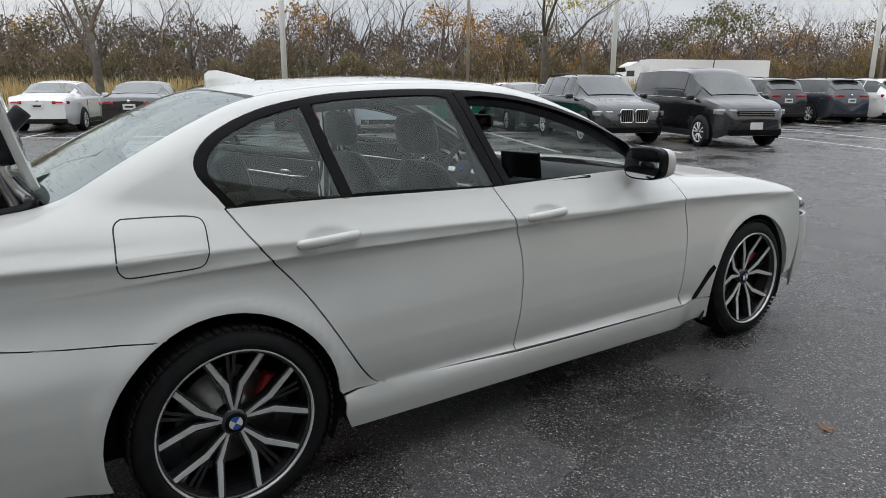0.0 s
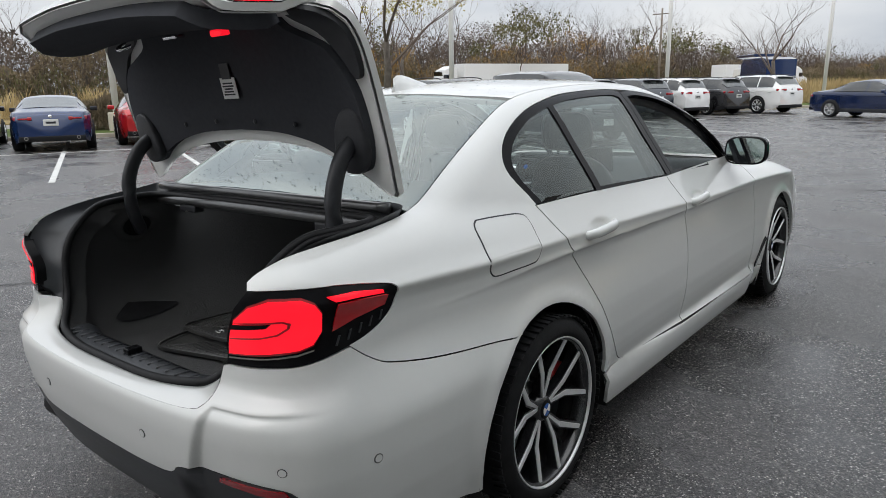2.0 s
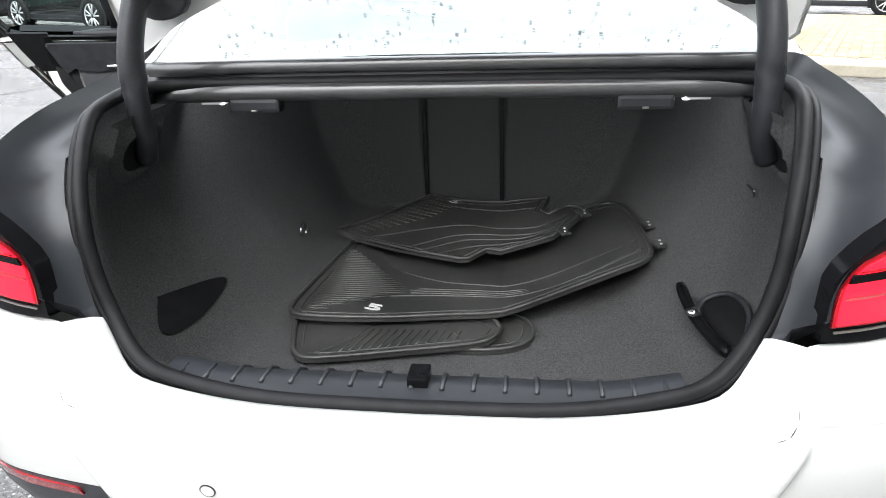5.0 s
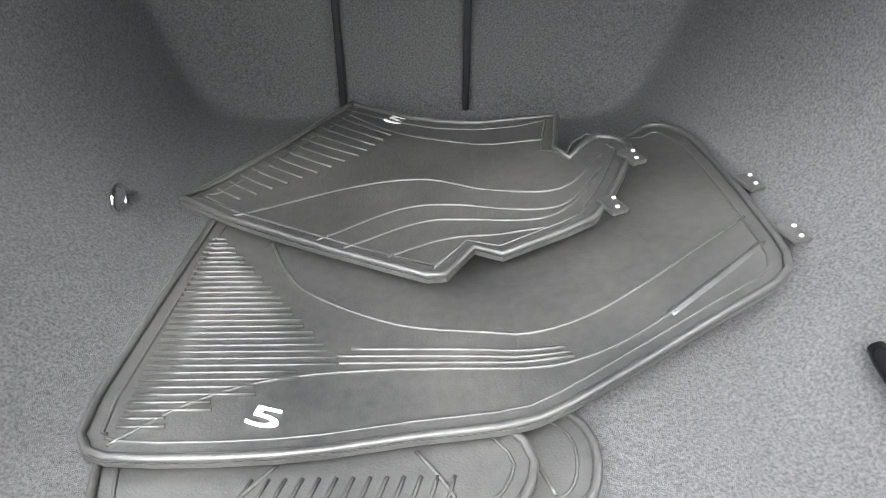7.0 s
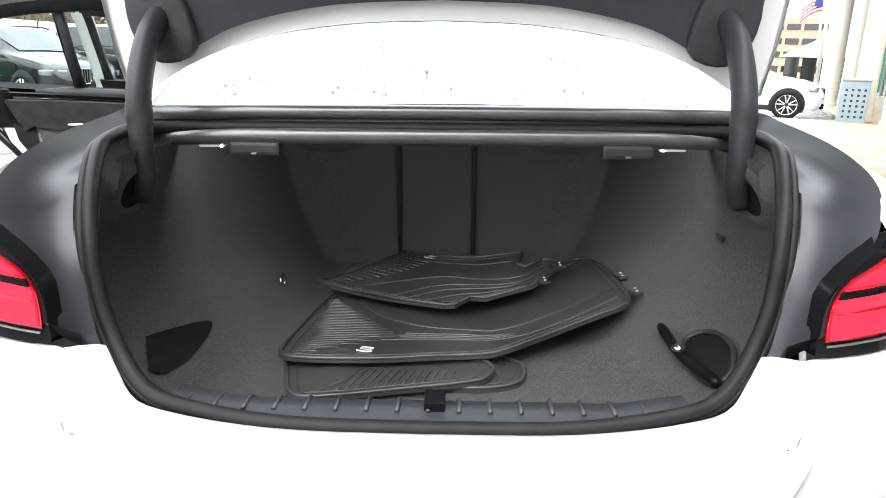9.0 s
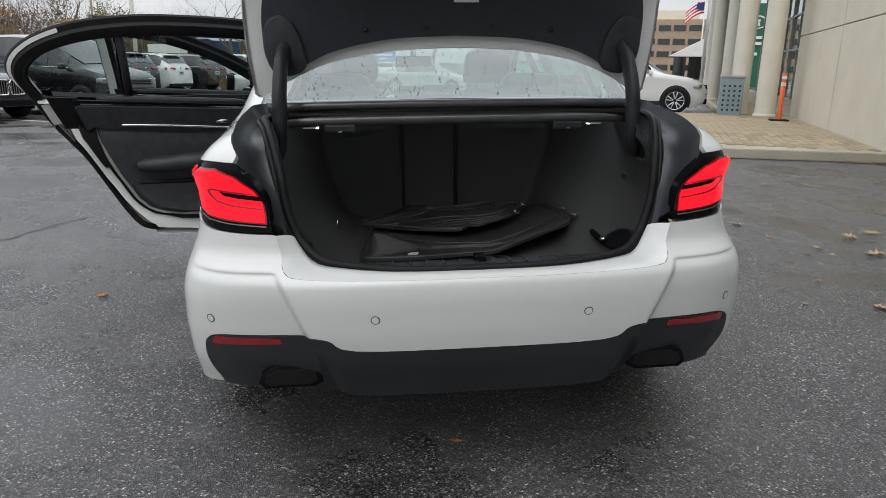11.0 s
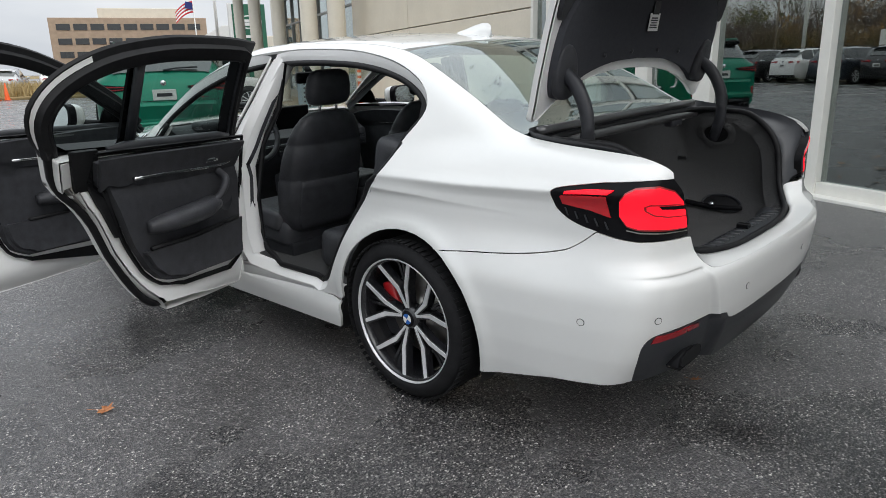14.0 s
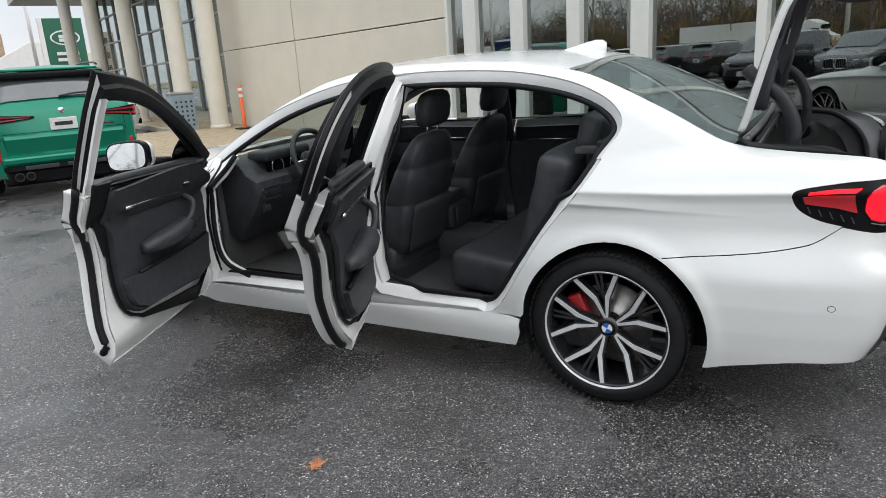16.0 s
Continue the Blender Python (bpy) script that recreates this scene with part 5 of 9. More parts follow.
part("lashing_ring", lathe([(0.022, 0.0), (0.026, 0.004), (0.022, 0.008), (0.018, 0.004), (0.022, 0.0)], 20, "x", at=(-0.445, -0.20, 0.62)), CHROME, saloon)
part("lashing_hook", box(0.03, 0.05, 0.02, (0.655, -0.44, 0.82), 0.005), CHROME, saloon, smooth=False)
lining = BVHTree.FromObject(boot_liner, bpy.context.evaluated_depsgraph_get())
for s in (1, -1):
    # the carpet swells to a collar round the foot of each hinge
    src = Vector((s * 0.30, -0.66, 0.80))
    aim = (Vector((s * 0.600, -0.615, 0.945)) - src).normalized()
    ax = aim.cross(Vector((0, 0, 1))).normalized()
    az = ax.cross(aim)
    def laid(r, a, out):
        p = src + aim * 0.34 + ax * (r * 1.15 * math.cos(a)) + az * (r * math.sin(a))
        h = lining.ray_cast(src, (p - src).normalized())[0]
        return (h if h else p) - aim * out
    # the inner near-black disc lies on the lining and paints the hole's shade
    for nm, prof, mat_ in (("hinge_collar", ((0.080, -0.002), (0.070, 0.003), (0.060, 0.007), (0.052, 0.008), (0.046, 0.004), (0.043, -0.003)), CARPET), ("hinge_well", ((0.046, 0.0015), (0.02, 0.0015)), SEAL)):
        bm = bmesh.new()
        rows = [[bm.verts.new(laid(r, a, out)) for a in np.linspace(0, 2 * math.pi, 29)[:-1]] for r, out in prof]
        for p, q in zip(rows, rows[1:]):
            for k in range(28):
                bm.faces.new((p[k], p[(k + 1) % 28], q[(k + 1) % 28], q[k]))
        if nm == "hinge_well":
            bm.faces.new(rows[-1])
        part(nm, bm, mat_, saloon)
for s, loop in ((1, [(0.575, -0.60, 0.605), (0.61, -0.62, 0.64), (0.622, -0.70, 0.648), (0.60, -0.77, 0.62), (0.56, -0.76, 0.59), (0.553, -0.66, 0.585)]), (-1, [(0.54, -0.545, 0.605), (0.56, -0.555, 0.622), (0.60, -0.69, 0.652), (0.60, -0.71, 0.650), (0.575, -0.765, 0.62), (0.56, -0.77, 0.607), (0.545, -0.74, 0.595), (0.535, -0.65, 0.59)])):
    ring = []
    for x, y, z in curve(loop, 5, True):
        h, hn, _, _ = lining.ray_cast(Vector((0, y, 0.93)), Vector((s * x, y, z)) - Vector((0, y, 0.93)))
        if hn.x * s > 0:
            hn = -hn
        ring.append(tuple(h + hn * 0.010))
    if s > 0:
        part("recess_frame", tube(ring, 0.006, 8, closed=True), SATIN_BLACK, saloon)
    # flat seal-black face on the lining: the hollow's shade is put into its colour
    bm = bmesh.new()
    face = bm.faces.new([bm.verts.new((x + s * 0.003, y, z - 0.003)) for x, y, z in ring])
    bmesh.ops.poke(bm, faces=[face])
    part("recess", bm, SEAL, saloon, "near-black sheet painted as the shade of a hollow in the boot side")

# ---- boot lid, swung up ----
LID = Matrix.Translation((0, -0.42, 1.11)) @ Matrix.Rotation(radians(-80), 4, "X") @ Matrix.Translation((0, 0.42, -1.11))
lid_in = [(x - 0.005, y) for x, y in LID_SIDE if y < -0.46]
lid_in = [p for p in lid_in if p[1] > -0.97]
lid_plan = curve([(0, -0.605), (0.2, -0.597), (0.40, -0.566), (0.55, -0.512), (0.655, -0.452), (0.684, -0.462)], 4) + lid_in + [(0.635, -1.002), (0.585, -1.018), (0.45, -1.048), (0.25, -1.066), (0, -1.072)]
lid_plan = lid_plan + [(-x, y) for x, y in lid_plan[::-1][1:-1]]
lid = panel("boot_lid", lid_plan, un_top, PAINT, saloon, "white boot lid swung up with black lining inside", rim=0.02, m=LID)
edge = [tuple(p) for p in un_top([(0.585, -1.018), (0.45, -1.048), (0.25, -1.066), (0, -1.072)])]
face_h = on_tail([(0.578, -1.03, 0.79), (0.586, -1.02, 0.86)] + [(x, y, z - 0.002) for x, y, z in edge])
face_low = on_tail([(0, -1.09, 0.668), (0.2, -1.09, 0.669), (0.47, -1.08, 0.676), (0.535, -1.07, 0.692), (0.558, -1.05, 0.725)])
face = face_h + [(-a, z) for a, z in face_h[::-1][1:]] + [(-a, z) for a, z in face_low[::-1]] + face_low[1:]
panel("lid_face", face, un_tail, PAINT, lid, rim=0.02)
panel("lid_inner_skin", [(x * 0.985, -0.78 + (y + 0.78) * 0.985) for x, y in lid_plan], un_top, PAINT_INNER, lid, lift=-0.022, rim=0.004)
lin = curve([(0, -0.652), (0.22, -0.642), (0.40, -0.608), (0.50, -0.565), (0.555, -0.53), (0.605, -0.54), (0.635, -0.62), (0.632, -0.74), (0.605, -0.82), (0.55, -0.89), (0.47, -0.93), (0.40, -0.965), (0.365, -1.015)], 4) + [(0.0, -1.022)]
lin = lin + [(-x, y) for x, y in lin[::-1][1:-1]]
panel("lid_lining", lin, un_top, FELT, lid, "black felt lining of the lid", lift=-0.050, rim=-0.030)
for s in (1, -1):
    lobe = curve([(0.43, -1.02), (0.45, -0.985), (0.53, -0.94), (0.60, -0.86), (0.64, -0.80), (0.665, -0.82), (0.662, -0.90), (0.635, -0.97), (0.55, -1.02)], 3, True)
    panel("lamp_cover", lobe, un_top, SATIN_BLACK, lid, flip=s, lift=-0.040, rim=-0.018)
inner = on_tail([(0.54, -1.03, 0.78), (0.545, -1.02, 0.84), (0.50, -1.03, 0.90), (0.42, -1.04, 0.95), (0.375, -1.05, 1.012), (0, -1.05, 1.014)])
low = on_tail([(0, -1.09, 0.70), (0.2, -1.09, 0.70), (0.45, -1.08, 0.705), (0.51, -1.07, 0.73)])
inner = inner + [(-a, z) for a, z in inner[::-1][1:]] + [(-a, z) for a, z in low[::-1]] + low[1:]
panel("lid_end_lining", inner, un_tail, FELT, lid, lift=-0.065, rim=-0.045)
panel("lid_end_skin", [(a * 0.98, 0.85 + (z - 0.85) * 0.97) for a, z in face], un_tail, PAINT_INNER, lid, lift=-0.022, rim=0.004)
for s in (1, -1):
    strip = on_tail([(0.575, -1.03, 0.785), (0.585, -1.02, 0.89), (0.45, -1.05, 0.905), (0.33, -1.05, 0.905), (0.305, -1.06, 0.79), (0.45, -1.05, 0.785)])
    o = panel("lid_lamp", strip, un_tail, GLOSS_BLACK, lid, "black lamp section on the lid", flip=s, lift=0.003, rim=0.006)
    glow = on_tail([(0.57, -1.03, 0.81), (0.575, -1.03, 0.855), (0.345, -1.05, 0.86), (0.325, -1.06, 0.81)])
    panel("lid_light", glow, un_tail, LAMP_RED, o, flip=s, lift=0.006, rim=0.003)
    part("lid_grommet", lathe([(0.0, 0.004), (0.008, 0.003), (0.009, 0.0)], 14, "z", at=(s * 0.655, -0.53, 1.058)), SEAL, lid)
    bm = prism([(s * x, y) for x, y in curve([(0.50, -0.555), (0.56, -0.525), (0.61, -0.545), (0.632, -0.62), (0.615, -0.70), (0.56, -0.715), (0.515, -0.66)], 3, True)], 0.03, "z", 0.008, at=1.012)
    part("hinge_shroud", bm, TRIM, lid)
tag = part("warning_label", box(0.082, 0.068, 0.002, (0.03, -0.79, 1.030), 0), WHITE, lid, "white printed warning label", smooth=False)
for k in range(5):
    part("print_bar", box(0.060 - 0.008 * (k % 3), 0.005, 0.001, (0.027, -0.770 - 0.009 * k, 1.0285), 0), SATIN_BLACK, tag, smooth=False)
part("label_tongue", box(0.05, 0.05, 0.003, (0.03, -0.845, 1.028), 0.001), SATIN_BLACK, lid, smooth=False)
for x in (-0.30, -0.1, 0.12, 0.32):
    part("lining_clip", lathe([(0.0, -0.004), (0.008, -0.002), (0.009, 0.002)], 12, "z", at=(x, -0.685 + 0.05 * abs(x), 1.034)), SATIN_BLACK, lid)
part("lid_latch", box(0.07, 0.03, 0.05, (0.0, -1.012, 0.80), 0.006), STEEL, lid, smooth=False)
part("pull_loop", tube(curve([(-0.24, -0.975, 0.87), (-0.245, -0.962, 0.84), (-0.21, -0.958, 0.83), (-0.19, -0.965, 0.86)], 5), 0.006, 8), CHROME, lid)
part("lid_switch", box(0.075, 0.012, 0.035, (0.0, -0.972, 0.90), 0.004), CHROME, lid, smooth=False)
part("reflector_triangle", box(0.06, 0.02, 0.03, (0.2, -0.965, 0.93), 0.005), LAMP_RED, lid, smooth=False)
# plate and badges on the lid's face
plate = part("number_plate", box(0.318, 0.014, 0.165, (0, -1.062, 0.775), 0.006), GLOSS_BLACK, lid, "black dealer plate with plain silver shapes", smooth=False)
part("plate_oval", prism([(0.11 * math.cos(a), 0.775 + 0.042 * math.sin(a)) for a in np.linspace(0, 2 * math.pi, 29)[:-1]], 0.003, "y", 0, at=-1.0725), STEEL, plate, smooth=False)
for z, w in ((0.846, 0.16), (0.705, 0.18)):
    part("plate_bar", box(w, 0.003, 0.013, (0, -1.0705, z), 0), WHITE, plate, smooth=False)
part("badge", lathe([(0.0, -0.006), (0.036, -0.006), (0.041, 0.0)], 30, "y", at=(0, -1.087, 0.952)), GLOSS_BLACK, lid, "round blue and white badge")
part("badge_centre", lathe([(0.0, -0.0015), (0.024, -0.001), (0.025, 0.0)], 30, "y", at=(0, -1.0935, 0.952)), BLUE, lid)
for x in (-0.465, 0.425):
    part("model_badge", box(0.10, 0.005, 0.018, (x, -1.083, 0.958), 0.002), CHROME, lid, smooth=False)


# ---- cabin ----
def cushion(sections, n=28):
    """A stuffed form through level sections: height, half width, centre, half depth, and how far the side rolls stand forward."""
    bm = bmesh.new()
    rings = []
    for z, w, c, d, roll in sections:
        ring = []
        for k in range(n):
            a = 2 * math.pi * k / n
            u, v = math.cos(a), math.sin(a)
            x = math.copysign(abs(u) ** 0.62, u)
            y = math.copysign(abs(v) ** 0.72, v)
            ring.append(bm.verts.new((w * x, c + d * y + (roll * max(0.0, abs(x) - 0.45) / 0.55 if v > 0 else 0.0), z)))
        rings.append(ring)
    for p, q in zip(rings, rings[1:]):
        for k in range(n):
            bm.faces.new((p[k], p[(k + 1) % n], q[(k + 1) % n], q[k]))
    bm.faces.new(rings[0])
    bm.faces.new(rings[-1])
    bmesh.ops.recalc_face_normals(bm, faces=bm.faces)
    return bm


def front_seat(x):
    seat = part("front_seat", padded(0.50, 0.54, 0.15, (x, 1.50, 0.455), (5, 0, 0), 0.06, 0, 0.015, 2), LEATHER, saloon, "black leather front seat")
    back = [(0.44, 0.17, 1.262, 0.050, 0.0), (0.47, 0.215, 1.255, 0.070, 0.02), (0.55, 0.238, 1.235, 0.080, 0.045), (0.66, 0.245, 1.206, 0.082, 0.055), (0.735, 0.247, 1.186, 0.079, 0.055), (0.745, 0.240, 1.183, 0.072, 0.052), (0.755, 0.246, 1.181, 0.078, 0.052),
            (0.85, 0.242, 1.155, 0.072, 0.045), (0.925, 0.232, 1.135, 0.066, 0.032), (0.935, 0.224, 1.132, 0.058, 0.03), (0.945, 0.228, 1.129, 0.063, 0.028), (1.02, 0.205, 1.110, 0.056, 0.012), (1.07, 0.172, 1.097, 0.048, 0.0), (1.098, 0.125, 1.090, 0.034, 0.0), (1.106, 0.07, 1.088, 0.018, 0.0)]
    o = part("backrest", cushion(back), LEATHER, seat)
    o.location = (x, 0, 0)
    head = [(1.135, 0.085, 1.082, 0.024, 0.0), (1.145, 0.118, 1.082, 0.044, 0.0), (1.18, 0.132, 1.076, 0.056, 0.0), (1.23, 0.133, 1.068, 0.058, 0.0), (1.28, 0.124, 1.060, 0.052, 0.0), (1.305, 0.105, 1.056, 0.040, 0.0), (1.318, 0.07, 1.054, 0.020, 0.0)]
    o = part("headrest", cushion(head), LEATHER, seat)
    o.location = (x, 0, 0)
    shell = [(0.46, 0.17, 1.190, 0.012, 0.0), (0.50, 0.19, 1.172, 0.014, 0.0), (0.70, 0.20, 1.118, 0.014, 0.0), (0.74, 0.195, 1.110, 0.012, 0.0)]
    o = part("back_pocket", cushion(shell), TRIM, seat)
    o.location = (x, 0, 0)
    for s in (1, -1):
        part("bolster", padded(0.085, 0.44, 0.11, (x + s * 0.215, 1.50, 0.515), (5, -s * 14, 0), 0.04), LEATHER, seat)
        part("headrest_post", tube([(x + s * 0.055, 1.088, 1.08), (x + s * 0.055, 1.080, 1.17)], 0.007, 8), CHROME, seat)
    part("seat_base", box(0.44, 0.5, 0.14, (x, 1.47, 0.32), 0.02), SATIN_BLACK, seat, smooth=False)


front_seat(-0.375)
front_seat(0.375)
bench = part("rear_bench", padded(1.34, 0.56, 0.20, (0, 0.60, 0.42), (5, 0, 0), 0.06, 0, 0.0, 3), LEATHER, saloon, "black leather rear bench")
for x in (-0.42, 0.42):
    part("backrest", padded(0.56, 0.16, 0.60, (x, 0.36, 0.74), (14, 0, 0), 0.06, 0.05, 0.02, 2), LEATHER, bench)
    part("headrest", padded(0.27, 0.10, 0.16, (x, 0.18, 1.115), (12, 0, 0), 0.045, 0.08, 0.01), LEATHER, bench)
part("centre_backrest", padded(0.30, 0.14, 0.60, (0, 0.36, 0.74), (14, 0, 0), 0.04, 0.0, 0.01, 2), LEATHER, bench)
part("centre_headrest", padded(0.22, 0.09, 0.11, (0, 0.18, 1.09), (12, 0, 0), 0.04, 0.08, 0.01), LEATHER, bench)
part("parcel_shelf", box(1.30, 0.55, 0.03, (0, -0.16, 1.078), 0.01), SATIN_BLACK, saloon, smooth=False)
part("cabin_carpet", box(1.50, 2.4, 0.03, (0, 1.35, 0.30), 0.01), CARPET, saloon, smooth=False)
part("tunnel", box(0.28, 1.6, 0.20, (0, 1.2, 0.38), 0.05, 3), CARPET, saloon)
cons = part("centre_console", box(0.24, 0.95, 0.14, (0, 1.62, 0.56), 0.03, 3), TRIM, saloon)
part("armrest", padded(0.22, 0.32, 0.08, (0, 1.33, 0.66), (0, 0, 0), 0.03), LEATHER, cons)
part("gear_selector", box(0.05, 0.09, 0.07, (-0.02, 1.72, 0.66), 0.018, 3), CHROME, cons)
part("rear_vent", box(0.18, 0.02, 0.13, (0, 1.135, 0.56), 0.008), SATIN_BLACK, cons)

# dashboard
prof = [(2.18, 0.62), (2.10, 0.72), (2.065, 0.80), (2.08, 0.86), (2.16, 0.90), (2.20, 0.955), (2.27, 0.985), (2.35, 0.990), (2.42, 0.98), (2.42, 0.55), (2.28, 0.5)]
dash = part("dashboard", prism(prof, 1.42, "x", 0.012, at=-0.71), TRIM, saloon, "black dashboard")
sharpen(dash, 40)
part("dash_strip", box(1.36, 0.012, 0.018, (0, 2.068, 0.815), 0.004), CHROME, dash, smooth=False)
part("instrument_hood", box(0.40, 0.16, 0.06, (-0.375, 2.19, 0.985), 0.025, 3), TRIM, dash)
part("instrument_glass", box(0.34, 0.012, 0.12, (-0.375, 2.145, 0.915), 0.004, rot=(0, 0, 0)), GLOSS_BLACK, dash, smooth=False)
for x in (-0.455, -0.295):
    part("gauge_ring", lathe([(0.044, 0.0), (0.050, -0.004), (0.054, 0.0)], 28, "y", at=(x, 2.138, 0.915)), CHROME, dash)
part("centre_screen", box(0.285, 0.03, 0.150, (0.02, 2.02, 1.0), 0.008, rot=(8, 0, 6)), GLOSS_BLACK, dash, smooth=False)
for x in (-0.62, 0.0, 0.62):
    vent = part("air_vent", box(0.15, 0.02, 0.075, (x, 2.068, 0.775), 0.008), SATIN_BLACK, dash, smooth=False)
    for k in range(3):
        part("slat", box(0.14, 0.008, 0.004, (x, 2.056, 0.755 + 0.02 * k), 0.001), CHROME if k == 1 else SATIN_BLACK, vent, smooth=False)
part("light_switch", box(0.07, 0.02, 0.05, (-0.64, 2.10, 0.70), 0.01), CHROME, dash, smooth=False)
# steering wheel
bm = bmesh.new()
ringp = [(0.185 * math.cos(a), 0.0, 0.185 * math.sin(a)) for a in np.linspace(0, 2 * math.pi, 41)[:-1]]
tube(ringp, 0.017, 10, bm, True)
SW = Matrix.Translation((-0.375, 1.895, 0.945)) @ Matrix.Rotation(radians(-24), 4, "X")
bmesh.ops.transform(bm, matrix=SW, verts=bm.verts)
wheel_ob = part("steering_wheel", bm, LEATHER, saloon, "black leather steering wheel")
bm = box(0.17, 0.06, 0.13, (0, 0.02, 0), 0.03, 3)
bmesh.ops.transform(bm, matrix=SW, verts=bm.verts)
part("airbag_pad", bm, TRIM, wheel_ob)
for x in (-1, 1):
    bm = box(0.12, 0.022, 0.04, (x * 0.12, 0.01, 0.0), 0.01)
    bmesh.ops.transform(bm, matrix=SW, verts=bm.verts)
    part("wheel_spoke", bm, CHROME if x else TRIM, wheel_ob)
bm = lathe([(0.0, -0.012), (0.015, -0.011), (0.017, -0.005)], 24, "y")
bmesh.ops.transform(bm, matrix=SW, verts=bm.verts)
part("wheel_badge", bm, BLUE, wheel_ob)
bm = tube([(-0.375, 1.90, 0.94), (-0.375, 2.2, 0.80)], 0.05, 12)
part("steering_column", bm, TRIM, saloon)
for x, w in ((-0.42, 0.06), (-0.30, 0.045)):
    part("pedal", box(w, 0.015, 0.13, (x, 2.2, 0.43), 0.006, rot=(-35, 0, 0)), STEEL, saloon, smooth=False)
part("bulkhead", box(1.5, 0.03, 0.65, (0, 2.38, 0.60), 0.01), CARPET, saloon, smooth=False)
panel("headliner", [(x * 0.985, y) for x, y in ROOF] + [(-x * 0.985, y) for x, y in ROOF[::-1]], un_top, HEADLINER, saloon, lift=-0.035, rim=0.004)
part("interior_mirror", box(0.24, 0.04, 0.07, (0, 1.72, 1.26), 0.02, 3), GLOSS_BLACK, saloon)
part("mirror_stalk", tube([(0, 1.73, 1.28), (0, 1.78, 1.33)], 0.02, 8), GLOSS_BLACK, saloon)

# pillars, door rings and cards
A_IN = inset(DLO_TOP, 1.12, 1.03, 0.985, 0.945)
for flip in (1, -1):
    ribbon("pillar_trim", on_side(DLO_TOP), on_side(A_IN), un_side, TRIM, saloon, flip=flip, lift=-0.022, lift_in=-0.055, rim=0.006)
    panel("centre_pillar_trim", on_side([(1.09, 1.39), (1.15, 1.39), (1.29, 0.9), (1.30, 0.4), (1.16, 0.4), (1.15, 0.9)]), un_side, TRIM, saloon, flip=flip, lift=-0.085, rim=-0.02)
    panel("rear_pillar_trim", on_side([(0.09, 1.06), (0.02, 1.17), (0.08, 1.25), (0.0, 1.22), (-0.18, 1.12), (-0.05, 1.03)]), un_side, TRIM, saloon, flip=flip, lift=-0.05, rim=0.004)

# off side: door cards seen through the windows
for line, d in ((rear_door_line, DOOR[("rear", 1)]), (front_door_line, DOOR[("front", 1)])):
    panel("door_card", on_side(inset(line, np.mean([p[0] for p in line]), 0.70, 0.94, 0.97)), un_side, TRIM, d, lift=-0.085, rim=0.01)
    ys = [p[0] for p in line]
    yc = (min(ys) + max(ys)) / 2
    part("chrome_strip", tube([(0.805, yc - 0.40, 0.905), (0.822, yc, 0.893), (0.822, yc + 0.42, 0.885)], 0.006, 6), CHROME, d)
    part("arm_rest", padded(0.09, 0.45, 0.06, (0.80, yc, 0.72), (3, 0, 0), 0.025), TRIM, d)

# near side: openings in the body
near_rear = [p for p in DLO_TOP if p[0] < 1.04]
ring_r = shift(REAR_CUT[::-1], -0.0) + near_rear + [(1.12, 1.405), (1.15, 1.2), (1.19, 1.02), (1.20, 0.7), (1.19, 0.45), (1.14, 0.372), (0.9, 0.358), (0.6, 0.362)]
ring_f = [(1.24, 0.345), (1.30, 0.45), (1.31, 0.7), (1.29, 1.02), (1.22, 1.2), (1.17, 1.395)] + [p for p in DLO_TOP if p[0] > 1.2] + shift(FRONT_CUT, 0.0) + [(2.2, 0.33), (1.6, 0.338)]


def grow(pts, k):
    """The outline drawn in by about k metres."""
    c = np.mean(pts, 0)
    out = []
    for i, p in enumerate(pts):
        a, b = np.array(pts[i - 1]), np.array(pts[(i + 1) % len(pts)])
        t = b - a
        n = np.array((-t[1], t[0])) / max(1e-6, np.hypot(*t))
        if n @ (c - np.array(p)) < 0:
            n = -n
        out.append(tuple(np.array(p) + n * k))
    return out


for nm, ring in (("rear", ring_r), ("front", ring_f)):
    closed = ring + ring[:1]
    g1, g2 = grow(ring, 0.035), grow(ring, 0.05)
    ribbon("door_jamb", on_side(closed), on_side(g1 + g1[:1]), un_side, PAINT_INNER, saloon, flip=-1, lift=-0.004, lift_in=-0.05, rim=0.01, cut=4)
    pts = un_side(on_side(g1 + g1[:1]))
    nn = normal_f(pts)
    deep = [0.118 if nm == "rear" and p[1] > 1.04 and 0.40 < p[2] < 1.37 else 0.045 for p in pts]
    loop3 = [(-p[0] + n[0] * k, p[1] - n[1] * k, p[2] - n[2] * k) for p, n, k in zip(pts, nn, deep)][:-1]
    part("door_seal", tube(loop3, 0.014, 8, closed=True), SEAL, saloon)
panel("centre_pillar", on_side([(1.085, 1.40), (1.175, 1.40), (1.225, 1.2), (1.30, 1.0), (1.32, 0.7), (1.31, 0.45), (1.26, 0.36), (1.14, 0.37), (1.185, 0.45), (1.195, 0.7), (1.185, 1.02), (1.145, 1.2)]), un_side, PAINT_INNER, saloon, flip=-1, lift=-0.03, rim=0.05)
bm = bmesh.new()
rows = []
for y, z in ((1.085, 1.36), (1.115, 1.2), (1.150, 1.04), (1.163, 0.86), (1.165, 0.7), (1.158, 0.52), (1.140, 0.42)):
    x = side_x(y, z)
    rows.append([bm.verts.new((-(x - off), y - dy, z)) for off, dy in ((0.035, 0.004), (0.075, 0.010), (0.115, 0.004), (0.125, -0.03))])
